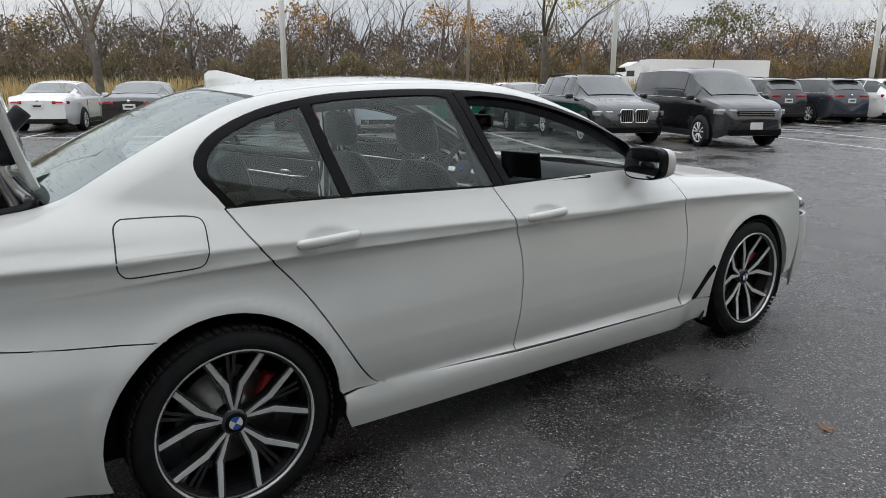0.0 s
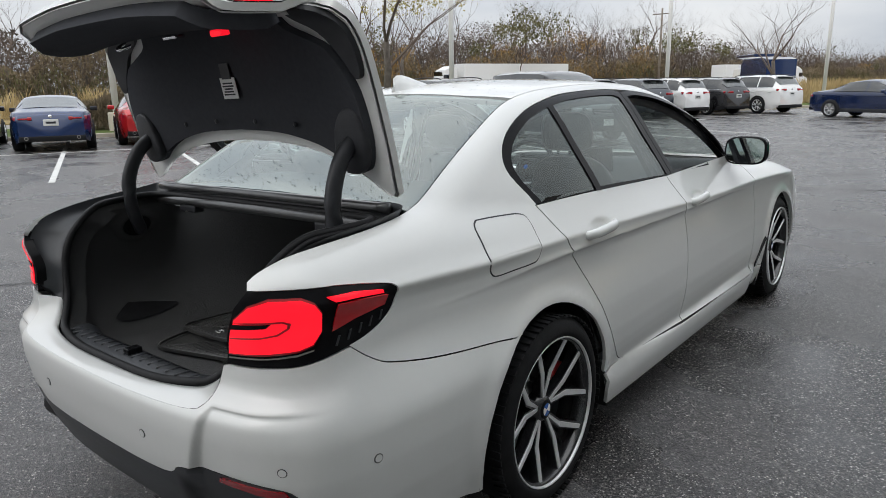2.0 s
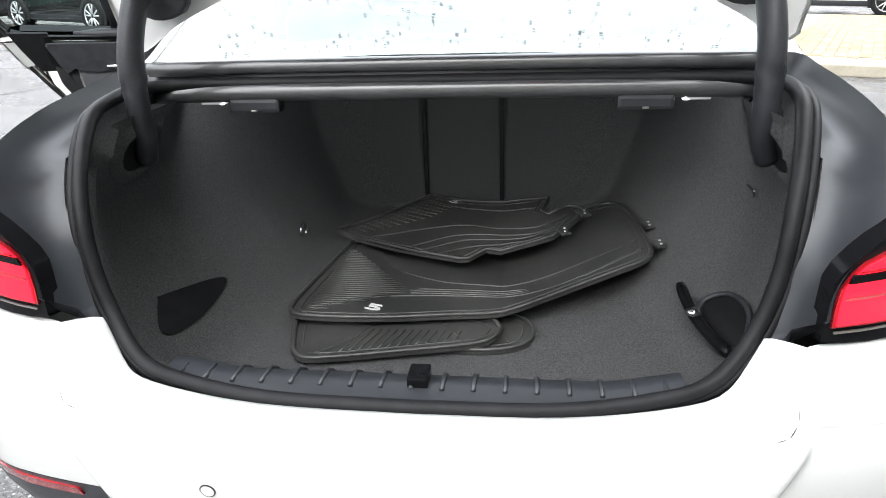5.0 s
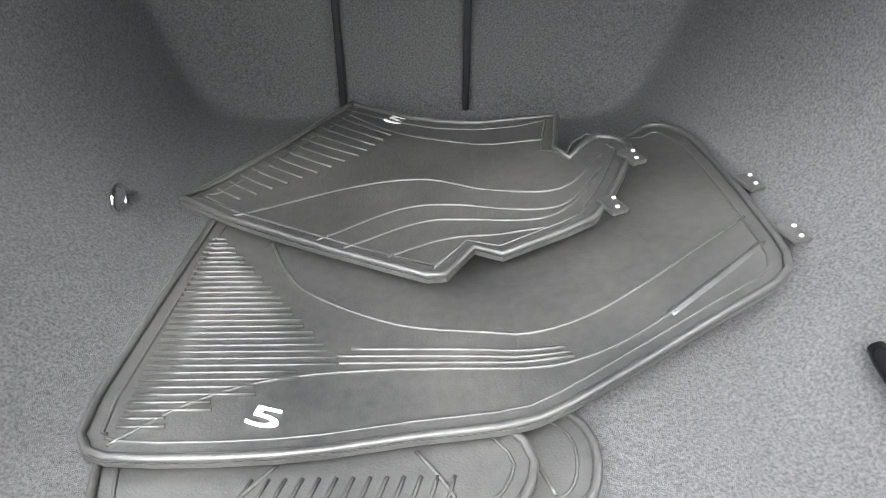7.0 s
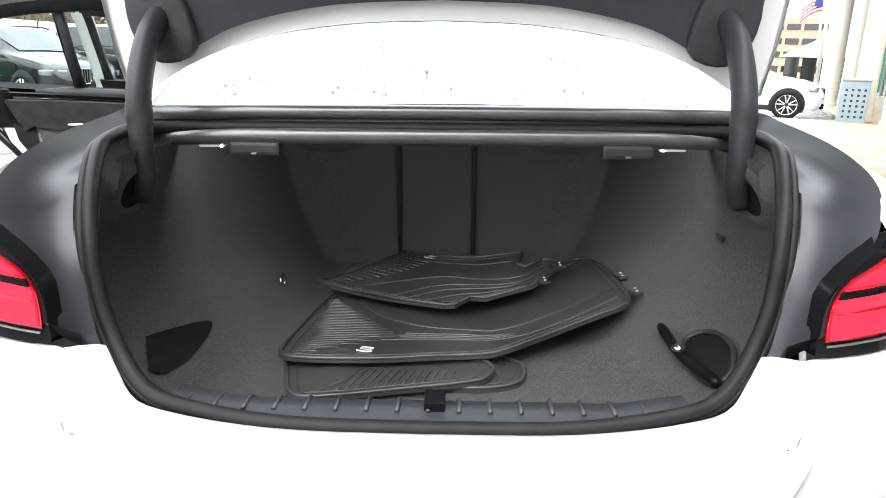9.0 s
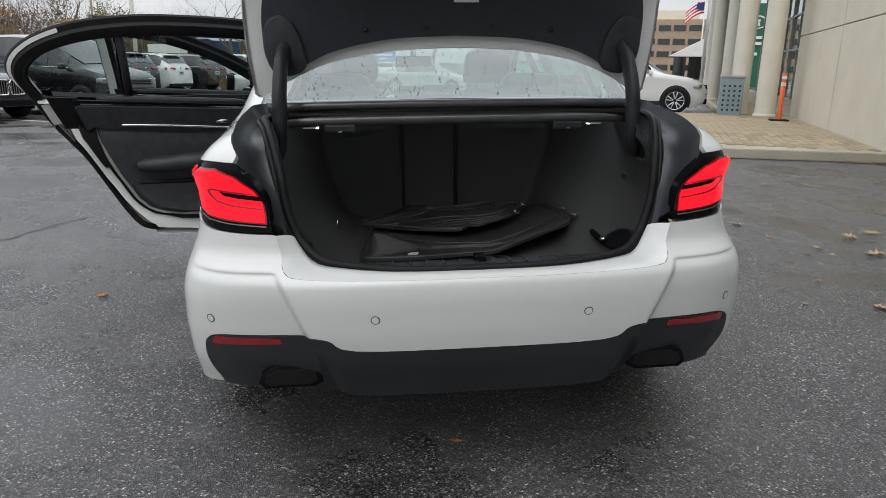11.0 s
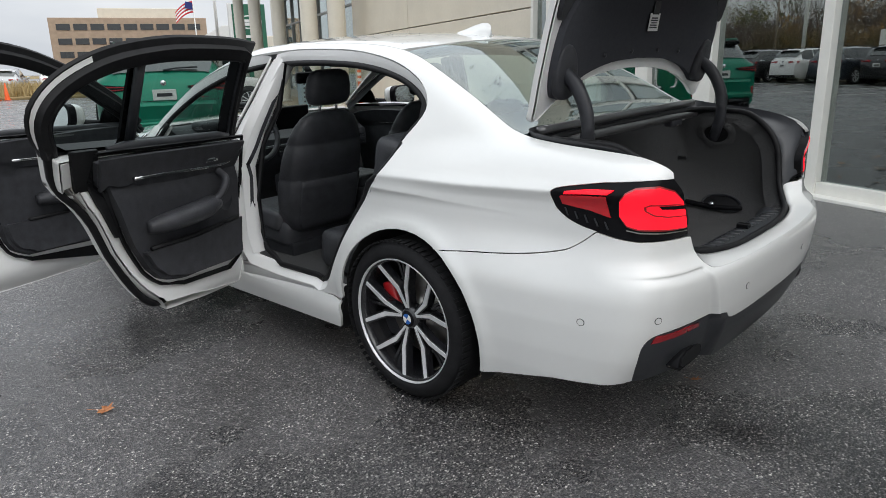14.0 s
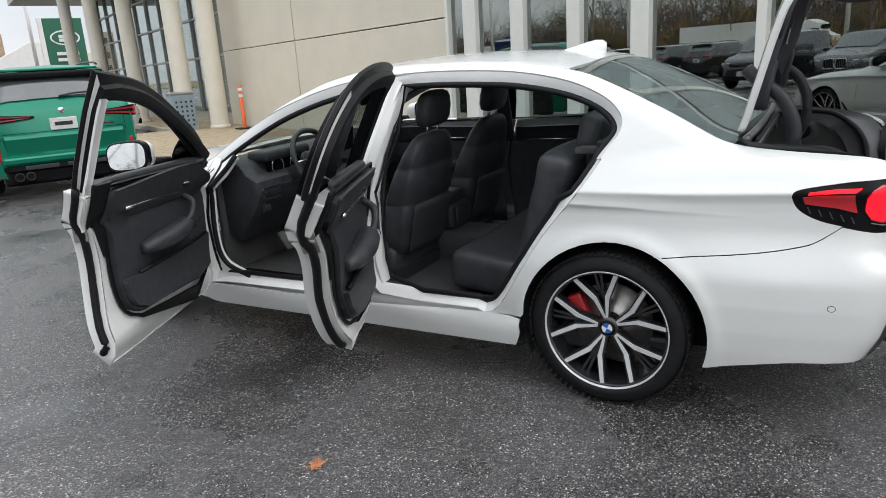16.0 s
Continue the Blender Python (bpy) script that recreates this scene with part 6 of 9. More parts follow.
for p, q in zip(rows, rows[1:]):
    for k in range(3):
        bm.faces.new((p[k], p[k + 1], q[k + 1], q[k]))
bmesh.ops.recalc_face_normals(bm, faces=bm.faces)
part("pillar_face", bm, PAINT_INNER, saloon)
hinge_in = [(2.07, 0.352), (2.20, 0.39), (2.262, 0.465), (2.282, 0.60), (2.280, 0.80), (2.25, 0.93), (2.16, 1.045)]
panel("hinge_pillar", on_side(curve(hinge_in, 4) + [(2.28, 1.05), (2.40, 0.99), (2.47, 0.90), (2.47, 0.40), (2.40, 0.335), (2.07, 0.335)]), un_side, PAINT_INNER, saloon, flip=-1, lift=-0.038, rim=0.04)
hp = un_side(on_side(curve(hinge_in, 4)))
hn = normal_f(hp)
part("pillar_seal", tube([(-p[0] + q[0] * 0.040, p[1] - q[1] * 0.040 - 0.008, p[2] - q[2] * 0.040) for p, q in zip(hp, hn)], 0.014, 8), SEAL, saloon)
for y0, y1 in ((0.62, 1.12), (1.42, 2.15)):
    part("scuff_plate", box(0.07, y1 - y0, 0.012, (-0.845, (y0 + y1) / 2, 0.372), 0.004), GLOSS_BLACK, saloon, smooth=False)
part("inner_sill", box(0.10, 1.96, 0.10, (-0.84, 1.43, 0.312), 0.03, 3), PAINT_INNER, saloon)


def open_door(kind, card, ys, frame_rings, speaker):
    """Lining of an opened door: card, arm rest, grab handle, strip, pocket, latch and seals."""
    d = DOOR[(kind, -1)]
    line = rear_door_line if kind == "rear" else front_door_line
    panel("door_inner_skin", on_side(inset(line, np.mean([p[0] for p in line]), 0.70, 0.985, 0.985)), un_side, PAINT_INNER, d, flip=-1, lift=-0.088, rim=0.004)
    panel("door_card", on_side(card), un_side, TRIM, d, "black stitched door card", flip=-1, lift=-0.122, rim=-0.034)
    g = grow(card, -0.016)
    g2 = grow(card, -0.030)
    ribbon("door_weatherstrip", on_side(g + g[:1]), on_side(g2 + g2[:1]), un_side, SEAL, d, flip=-1, lift=-0.094, rim=0.012, cut=1)
    y0, y1 = ys
    ya = y0 + (y1 - y0) * 0.5
    def X(y, z, off=0.13):
        return -(side_x(y, z) - off)
    # padded shoulder of the card, and the swelling lower part that holds the pocket
    lift_y = (lambda z: float(np.interp(z, [p[1] for p in foot][::-1], [p[0] for p in foot][::-1])))
    foot = [p for p in card[:14] if p[1] < 1.04]
    shoulder = [(lift_y(z) + 0.006, z) for z in (1.046, 0.99, 0.950, 0.935)] + [(y0 + 0.25, 0.928), (y1 - 0.30, 0.930), (y1 - 0.12, 0.945), (y1 - 0.012, 0.985), (y1 - 0.008, 1.046)]
    panel("card_shoulder", on_side(shoulder), un_side, TRIM, d, flip=-1, lift=-0.132, rim=-0.012, step=0.04)
    low_edge_ = [p for p in card if p[1] < 0.585]
    lower = [(lift_y(0.60) + 0.012, 0.60)] + [(p[0] + (0.012 if p[0] < ya else -0.012), p[1] + 0.012) for p in low_edge_] + [(y1 - 0.012, 0.62), (y1 - 0.16, 0.605), (ya, 0.592)]
    panel("door_pocket", on_side(lower), un_side, TRIM, d, "swelling lower part of the door card with a pocket", flip=-1, lift=-0.145, rim=-0.024, step=0.04)
    part("pocket_mouth", tube([(X(ya, 0.605, 0.142), y, 0.600 + 0.02 * max(0, (y - ya) / (y1 - ya))) for y in np.linspace(y0 + 0.16, y1 - 0.05, 6)], 0.010, 8), SEAL, d)
    part("waist_seal", tube([(X(y, 1.03, 0.080), y, 1.026) for y in np.linspace(y0 - 0.02, y1 - 0.07, 9)], [0.010] + [0.026] * 7 + [0.008], 10, flat=0.9), SATIN_BLACK, d)
    part("chrome_strip", tube(curve([(X(y0 + (y1 - y0) * t, z, 0.146), y0 + (y1 - y0) * t, z) for t, z in ((0.10, 0.900), (0.4, 0.897), (0.72, 0.890), (0.86, 0.895), (0.93, 0.915), (0.985, 0.965))], 5), 0.009, 8, flat=0.9), CHROME, d)
    foot_cover = [(1.150, 1.075), (1.185, 0.96), (1.232, 0.83), (1.268, 0.73), (1.294, 0.73), (1.300, 0.83), (1.285, 1.075)] if kind == "front" else [(0.075, 1.075), (0.165, 0.93), (0.245, 0.82), (0.330, 0.70), (0.356, 0.70), (0.305, 0.83), (0.215, 1.075)]
    panel("frame_foot", on_side(foot_cover), un_side, SEAL, d, flip=-1, lift=-0.102, rim=-0.012, step=0.04)
    yh = y0 + (y1 - y0) * 0.72
    part("inner_handle", tube(curve([(X(yh, 0.905, 0.142), yh - 0.07, 0.920), (X(yh, 0.91, 0.162), yh - 0.01, 0.924), (X(yh, 0.91, 0.146), yh + 0.06, 0.920)], 5), 0.013, 8), CHROME, d)
    rest = curve([(X(ya, 0.69, 0.128), ya - 0.27, 0.690), (X(ya, 0.70, 0.150), ya - 0.21, 0.694), (X(ya, 0.70, 0.168), ya - 0.08, 0.702), (X(ya, 0.71, 0.170), ya + 0.06, 0.714), (X(ya, 0.72, 0.160), ya + 0.15, 0.728)], 5)
    part("arm_rest", tube(rest, [0.016 + 0.042 * math.sin(math.pi * min(1.0, 0.12 + 0.62 * k / 20)) for k in range(21)], 12, flat=0.78), LEATHER, d)
    hp = [(X(ya, 0.72, 0.175), ya + 0.10, 0.725), (X(ya, 0.75, 0.19), ya + 0.17, 0.765), (X(ya, 0.82, 0.18), ya + 0.225, 0.825), (X(ya, 0.86, 0.135), ya + 0.245, 0.865)]
    part("grab_handle", tube(curve(hp, 5), 0.017, 10), TRIM, d)
    part("speaker_grille", lathe([(0.0, -0.004), (0.05, -0.003), (0.055, 0.0)], 24, "x", at=(X(y1 - 0.12, 0.72, 0.124), y1 - 0.12, 0.72)), SATIN_BLACK, d)
    # latch on the closing edge
    ly = float(np.interp(0.86, [p[1] for p in (REAR_CUT if kind == "rear" else MID_CUT)][::-1], [p[0] for p in (REAR_CUT if kind == "rear" else MID_CUT)][::-1]))
    lx = -(side_x(ly + 0.02, 0.86) - 0.055)
    tilt = 38 if kind == "rear" else 0
    part("latch_plate", box(0.06, 0.006, 0.11, (lx, ly + 0.001, 0.86), 0.004, rot=(tilt, 0, 0)), STEEL, d, smooth=False)
    part("latch_claw", box(0.022, 0.010, 0.05, (lx - 0.006, ly - 0.002, 0.865), 0.003, rot=(tilt, 0, 0)), SATIN_BLACK, d, smooth=False)
    for z in (0.45, 0.52, 0.74):
        cy = float(np.interp(z, [p[1] for p in (REAR_CUT if kind == "rear" else MID_CUT)][::-1], [p[0] for p in (REAR_CUT if kind == "rear" else MID_CUT)][::-1]))
        part("door_grommet", lathe([(0.0, -0.003), (0.011, -0.002), (0.012, 0.002)], 14, "y", at=(-(side_x(cy + 0.03, z) - 0.05), cy + 0.0035, z)), SEAL, d)
    # sealing rubber round the window frame
    for ringpts, off in frame_rings:
        pts = un_side(on_side(ringpts))
        nn = normal_f(pts)
        part("frame_rubber", tube([(-(p[0] - n[0] * off), p[1] - n[1] * off, p[2] - n[2] * off) for p, n in zip(pts, nn)], 0.012, 8), SEAL, d)
    return d


rear_card = curve([(0.20, 1.035), (0.295, 0.86), (0.395, 0.68), (0.485, 0.52), (0.57, 0.435), (0.70, 0.400)], 3) + [(1.05, 0.388), (1.15, 0.41), (1.18, 0.60), (1.18, 1.035)]
front_card = curve([(1.28, 1.035), (1.305, 0.80), (1.315, 0.60), (1.36, 0.46), (1.46, 0.40)], 3) + [(2.10, 0.372), (2.25, 0.41), (2.32, 0.62), (2.31, 0.90), (2.24, 1.0), (2.10, 1.035)]
mid_r = inset(REAR_FRAME, 0.68, 1.045, 0.965, 0.955)
mid_f = inset(FRONT_FRAME, 1.62, 1.03, 0.97, 0.955)
dr = open_door("rear", rear_card, (0.33, 1.18), [(REAR_FRAME, 0.03), (mid_r, 0.052)], 0.9)
df = open_door("front", front_card, (1.30, 2.30), [(FRONT_FRAME, 0.03), (mid_f, 0.052)], 2.1)
# black frames round the windows, standing up past the outer trim
for d, fr, inn in ((dr, REAR_FRAME, REAR_IN), (df, FRONT_FRAME, FRONT_IN)):
    ribbon("frame_lining", on_side(fr), on_side(inn), un_side, SATIN_BLACK, d, flip=-1, lift=-0.055, rim=0.006)
    top = list(fr) if d is dr else [p for p in fr if p[0] < 2.25]
    base = un_side(on_side(top))
    cen = np.array((0.68 if d is dr else 1.55, 1.05))
    rows, rows_co = [], []
    bm = bmesh.new()
    for i, p in enumerate(base):
        a, b = np.array(top[max(0, i - 1)]), np.array(top[min(len(top) - 1, i + 1)])
        t = (b - a) / np.hypot(*(b - a))
        n2 = np.array((-t[1], t[0]))
        if n2 @ (np.array(top[i]) - cen) < 0:
            n2 = -n2
        o = Vector((-0.45 * n2[1], n2[0], n2[1]))
        inn_v = Vector((-0.86, 0, -0.5))
        k = i if d is dr else len(base) - 1 - i
        e = min(1.0, 4 * k / len(base) + 0.35) * (1.75 if abs(top[i][0] - 1.083) < 0.004 and top[i][1] > 1.39 else 1.0)
        q = Vector(p)
        prof = [q - o * 0.006 + inn_v * 0.012, q + o * 0.042 * e + inn_v * 0.020, q + o * 0.047 * e + inn_v * 0.024, q + o * 0.043 * e + inn_v * 0.036, q + o * 0.020 + inn_v * 0.042, q + o * 0.012 + inn_v * 0.062, q - o * 0.012 + inn_v * 0.062, q - o * 0.03 + inn_v * 0.056]
        rows.append([bm.verts.new((-c.x, c.y, c.z)) for c in prof])
        rows_co.append([Vector((-c.x, c.y, c.z)) for c in prof])
    for p, q in zip(rows, rows[1:]):
        for k in range(len(p) - 1):
            bm.faces.new((p[k], p[k + 1], q[k + 1], q[k]))
    bmesh.ops.recalc_face_normals(bm, faces=bm.faces)
    sharpen(part("frame_flange", bm, SEAL, d, "black upper door frame"), 35)
    band = bmesh.new()
    strip = []
    for r_ in rows_co[:int(len(rows_co) * (0.42 if d is dr else 0.26))]:
        a, b = r_[3], r_[4]
        strip.append([band.verts.new(a.lerp(b, 0.15) + Vector((0.003, 0, 0))), band.verts.new(a.lerp(b, 0.9) + Vector((0.003, 0, 0)))])
    for p, q in zip(strip, strip[1:]):
        band.faces.new((p[0], p[1], q[1], q[0]))
    part("frame_band", band, PAINT_INNER, d)
post = [(1.212, 0.84), (1.200, 0.94)] + list(FRONT_FRAME[1:5])
ribbon("frame_edge", on_side([(y - 0.046, z) for y, z in post]), on_side([(y + 0.002, z) for y, z in post]), un_side, PAINT_INNER, df, flip=-1, lift=-0.074, rim=0.01)
for d, cut, low in ((dr, REAR_CUT, [(0.75, 0.352), (1.0, 0.342), (1.15, 0.338)]), (df, MID_CUT, [(1.4, 0.325), (1.8, 0.318), (2.2, 0.313)])):
    line = [(y - 0.006, z - 0.004) for y, z in cut] + low
    pts = un_side(on_side(line))
    part("edge_seal", tube([(-(p[0] - 0.055), p[1], p[2]) for p in pts], 0.016, 8), SEAL, d)
part("frame_divider", tube([(-(side_x(0.41, 1.35) - 0.04), 0.41, 1.365), (-(side_x(0.47, 1.05) - 0.04), 0.47, 1.045)], 0.02, 8), SATIN_BLACK, dr)
for d, y in ((dr, 1.255), (df, 2.395)):
    for z in (0.52, 0.80):
        part("door_hinge", box(0.05, 0.06, 0.05, (-0.86, y, z), 0.01), PAINT_INNER, saloon, smooth=False)
    part("check_strap", box(0.02, 0.16, 0.03, (-0.845, y - 0.02, 0.66), 0.006), SATIN_BLACK, saloon, smooth=False)

# ---- things lying in the boot ----
MAT = material("black_rubber_mat", (0.029, 0.029, 0.029), 0.36, vary=0.25, scale=5, second=(0.056, 0.055, 0.053), bump=0.10, bump_scale=320)
MAT_LIGHT = material("printed_grey", (0.55, 0.55, 0.54), 0.5, vary=0.06, scale=30)


def floor_mat(name, outline, z, label, tilt, ribs, lines, numeral=None, clips=(), h=0.007, broad=None, bend=None):
    """A moulded mat: a plate with a raised rim, rows of ribs and sweeping ridges. bend(x, y) lifts it where it lies on others."""
    up = bend or (lambda x, y: 0.0)
    bm = bmesh.new()
    bm.faces.new([bm.verts.new((x, y, 0)) for x, y in outline])
    lo, hi = np.min(outline, 0), np.max(outline, 0)
    for k in (0, 1):
        for c in np.arange(lo[k] + 0.03, hi[k], 0.04):
            bmesh.ops.bisect_plane(bm, geom=bm.verts[:] + bm.edges[:] + bm.faces[:], plane_co=((c, 0, 0) if k == 0 else (0, c, 0)), plane_no=((1, 0, 0) if k == 0 else (0, 1, 0)), dist=1e-5)
    r = bmesh.ops.extrude_face_region(bm, geom=bm.faces[:])
    for v in r["geom"]:
        if isinstance(v, bmesh.types.BMVert):
            v.co.z += h
    bmesh.ops.recalc_face_normals(bm, faces=bm.faces)
    for v in bm.verts:
        v.co.z += z + up(v.co.x, v.co.y)
    ob = link(name, bm, MAT, smooth=False)
    ob.matrix_world = CAR
    tagged(ob, label, "floor mat", group="mats in the boot")
    def P(x, y, dz=0.0):
        return (x, y, z + h + dz + up(x, y))
    inner = grow(outline, 0.005)
    part("rim", tube([P(x, y, 0.003) for x, y in inner], 0.0052, 8, closed=True, flat=0.9), MAT, ob)
    inner = grow(outline, 0.026)
    part("inner_ridge", tube([P(x, y, 0.0) for x, y in inner], 0.0022, 6, closed=True), MAT, ob)
    for (x0, y0), (x1, y1) in ribs:
        part("rib", tube([P(x0 + (x1 - x0) * t, y0 + (y1 - y0) * t, 0.0005) for t in (0, 0.25, 0.5, 0.75, 1)], 0.0024, 6), MAT, ob)
    for ln in lines:
        part("ridge", tube([P(x, y, 0.0) for x, y in curve(ln, 6)], 0.0027, 6), MAT, ob)
    if broad:
        part("ridge", tube([P(x, y, -0.001) for x, y in curve(broad, 6)], 0.0065, 8, flat=0.5), MAT, ob)
    if numeral:
        cu = bpy.data.curves.new("numeral", "FONT")
        cu.body = "5"
        cu.size = 0.046
        cu.extrude = 0.0015
        t = new("numeral", cu)
        deps = bpy.context.evaluated_depsgraph_get()
        me = bpy.data.meshes.new_from_object(t.evaluated_get(deps))
        bpy.data.objects.remove(t)
        me.materials.append(MAT_LIGHT)
        o = new("numeral", me)
        o.parent = ob
        x, y, turn = numeral
        shear = Matrix(((2.0, 0.42, 0, 0), (0, 0.66, 0, 0), (0, 0, 1, 0), (0, 0, 0, 1)))
        o.matrix_basis = Matrix.Translation(P(x, y, 0.002)) @ Matrix.Rotation(radians(turn), 4, "Z") @ shear
        tagged(o, "pale raised figure five")
    for x, y, a in clips:
        bm = box(0.026, 0.040, 0.008, (0, 0, 0), 0.003, rot=(0, 0, a))
        bmesh.ops.translate(bm, vec=P(x, y, 0.004), verts=bm.verts)
        clip = part("clip", bm, MAT, ob, smooth=False)
        for k in (-1, 1):
            bm = box(0.006, 0.005, 0.004, (0.004, 0.011 * k, 0.005), 0.002, rot=(0, 0, a))
            bmesh.ops.translate(bm, vec=P(x, y, 0.004), verts=bm.verts)
            part("clip_stud", bm, MAT_LIGHT, clip, smooth=False)
    return ob


m1 = curve([(-0.35, -0.60), (-0.31, -0.632), (-0.14, -0.632), (0.0, -0.612), (0.13, -0.592), (0.24, -0.54)], 3) + curve([(0.36, -0.475), (0.455, -0.415), (0.465, -0.30), (0.45, -0.10), (0.425, -0.02), (0.39, 0.0), (0.35, -0.02), (0.30, -0.08), (0.1, -0.14), (-0.1, -0.16), (-0.26, -0.18), (-0.31, -0.20)], 3) + [(-0.335, -0.40), (-0.352, -0.55)]
def lay1(x, y):
    return 0.028 + 0.055 * max(0, x - 0.12) / 0.3 if x > 0.12 else 0.028
ribs1 = [((-0.300 - 0.012 * k / 16, -0.245 - 0.0215 * k), (-0.288 + 0.0165 * k if k < 12 else -0.09 - 0.043 * (k - 12), -0.245 - 0.0215 * k)) for k in range(1, 17)]
ribs1 = [((a[0], a[1] + 0.0215 * h), (b[0] - 0.008 * h, b[1] + 0.0215 * h)) for a, b in ribs1 for h in (0, 0.5)]
wide1 = [(0.30, -0.458), (0.37, -0.408), (0.440, -0.356)]
lines1 = [[(-0.315, -0.612), (-0.24, -0.555), (-0.149, -0.523), (-0.024, -0.512), (0.10, -0.512), (0.183, -0.511), (0.28, -0.47), (0.446, -0.352)],
          [(-0.078, -0.479), (0.05, -0.481), (0.172, -0.488)], [(-0.10, -0.490), (0.05, -0.492), (0.178, -0.497)], [(-0.12, -0.501), (0.04, -0.502), (0.18, -0.504)],
          [(-0.208, -0.269), (-0.175, -0.335), (-0.13, -0.385), (-0.027, -0.437), (0.08, -0.452), (0.16, -0.455), (0.25, -0.42), (0.442, -0.294)]]
floor_mat("driver_floor_mat", m1, 0.552, "black ribbed rubber floor mat on top of others", 0, ribs1, lines1, (-0.185, -0.585, 0), [(0.475, -0.22, 20), (0.482, -0.35, 20)], broad=wide1, bend=lay1)
m2 = curve([(-0.348, -0.21), (-0.266, -0.086), (-0.142, 0.118), (-0.11, 0.125), (0.036, 0.035), (0.235, 0.0)], 3) + [(0.215, -0.11), (0.228, -0.15)] + curve([(0.26, -0.11), (0.294, -0.085), (0.32, -0.105), (0.325, -0.14), (0.28, -0.24), (0.236, -0.312)], 3) + [(0.195, -0.334), (0.109, -0.366), (0.074, -0.345), (0.036, -0.398), (0.012, -0.398), (-0.104, -0.336), (-0.271, -0.255)]
def lay2(x, y):
    return 0.062 + 0.03 * max(0, x - 0.1) / 0.2 + 0.01 * math.sin(9 * x)
ribs2 = [((-0.315 + 0.0125 * k, -0.195 + 0.0215 * k), (-0.315 + 0.0125 * k + 0.03 + 0.008 * min(k, 9), -0.215 + 0.0165 * k)) for k in range(14)]
lines2 = [[(-0.27, -0.245), (-0.12, -0.17), (0.0, -0.155), (0.1, -0.20), (0.2, -0.225), (0.28, -0.14)], [(-0.14, -0.30), (-0.03, -0.235), (0.06, -0.235), (0.19, -0.27), (0.27, -0.18)], [(-0.10, -0.32), (0.0, -0.272), (0.08, -0.275), (0.18, -0.29), (0.255, -0.21)], [(-0.04, -0.345), (0.04, -0.315), (0.12, -0.315), (0.17, -0.315)], [(-0.14, 0.10), (-0.03, -0.0), (0.10, -0.06), (0.20, -0.075)]]
floor_mat("passenger_floor_mat", m2, 0.556, "small curled black rubber mat lying on another mat", 0, ribs2, lines2, (-0.07, 0.06, -22), [(0.318, -0.16, 25), (0.262, -0.285, 25)], bend=lay2)
m3 = curve([(-0.33, -0.56), (-0.312, -0.70), (-0.285, -0.755), (-0.235, -0.768), (-0.053, -0.728), (0.06, -0.70), (0.11, -0.67), (0.118, -0.60), (0.0, -0.5), (-0.2, -0.5)], 3, True)
ribs3 = [((-0.20 + 0.019 * k, -0.735 + 0.0045 * k), (-0.165 + 0.017 * k, -0.64)) for k in range(13)]
floor_mat("rear_floor_mat", m3, 0.550, "black rubber rear mat under the others", 0, ribs3, [[(-0.25, -0.745), (-0.19, -0.68), (-0.14, -0.62)], [(0.05, -0.69), (0.03, -0.65), (0.0, -0.61)]], None, bend=lambda x, y: 0.008 + 0.01 * (x + 0.3))
m4 = curve([(0.0, -0.52), (-0.1, -0.66), (0.05, -0.70), (0.15, -0.685), (0.19, -0.64), (0.188, -0.57), (0.12, -0.52)], 3, True)
floor_mat("rear_floor_mat", m4, 0.549, "black rubber rear mat at the bottom of the pile", 0, [((0.14, -0.655), (0.125, -0.615))], [], None)
torch = empty("handheld_grip", "black plastic grip with a bright end in the boot recess", "tool", CAR)
def on_lining(x, y, z, off):
    h, hn, _, _ = lining.ray_cast(Vector((0, y, 0.93)), Vector((x, y, z)) - Vector((0, y, 0.93)))
    return tuple(h - hn * off if hn.x > 0 else h + hn * off)


part("grip", tube(curve([on_lining(0.535, -0.53, 0.605, 0.02), on_lining(0.53, -0.62, 0.60, 0.022), on_lining(0.54, -0.70, 0.60, 0.022), on_lining(0.56, -0.79, 0.605, 0.02)], 5), [0.010] + [0.012] * 14 + [0.009], 10), GLOSS_BLACK, torch)
part("grip_end", lathe([(0.0, 0.012), (0.013, 0.008), (0.016, 0.0), (0.0, -0.006)], 16, "z", at=on_lining(0.535, -0.655, 0.60, 0.04)), CHROME, torch)


# ---- other parked vehicles ----
def car_paint(name, c, metal=0.35):
    return material(name, c, 0.2, metal * 0.4, vary=0.03, scale=3, coat=1.0, spec=0.4)


PAINTS = {
    "white": car_paint("paint_white", (0.74, 0.74, 0.73), 0.0), "black": car_paint("paint_black", (0.012, 0.012, 0.014)),
    "blue": car_paint("paint_blue", (0.006, 0.022, 0.085)), "red": car_paint("paint_red", (0.42, 0.012, 0.014)),
    "grey": car_paint("paint_pale_grey", (0.38, 0.43, 0.48)), "green": material("paint_green", (0.0, 0.165, 0.098), 0.3, 0.25, vary=0.04, scale=3, coat=0.35, spec=0.2),
    "slate": car_paint("paint_slate", (0.03, 0.035, 0.045)), "silver": car_paint("paint_silver", (0.5, 0.51, 0.52)), "navy": car_paint("paint_navy", (0.006, 0.016, 0.06)),
    "graphite": car_paint("paint_graphite", (0.045, 0.045, 0.05)),
}
DARK_GLASS = material("dark_side_glass", (0.010, 0.012, 0.012), 0.03, vary=0.2, scale=2, coat=1.0)
# paler than the side glass: reflected sky and pale cabin are put into the colour
SKYLIT_SCREEN = material("skylit_screen_glass", (0.055, 0.062, 0.062), 0.03, vary=0.2, scale=2, coat=1.0)
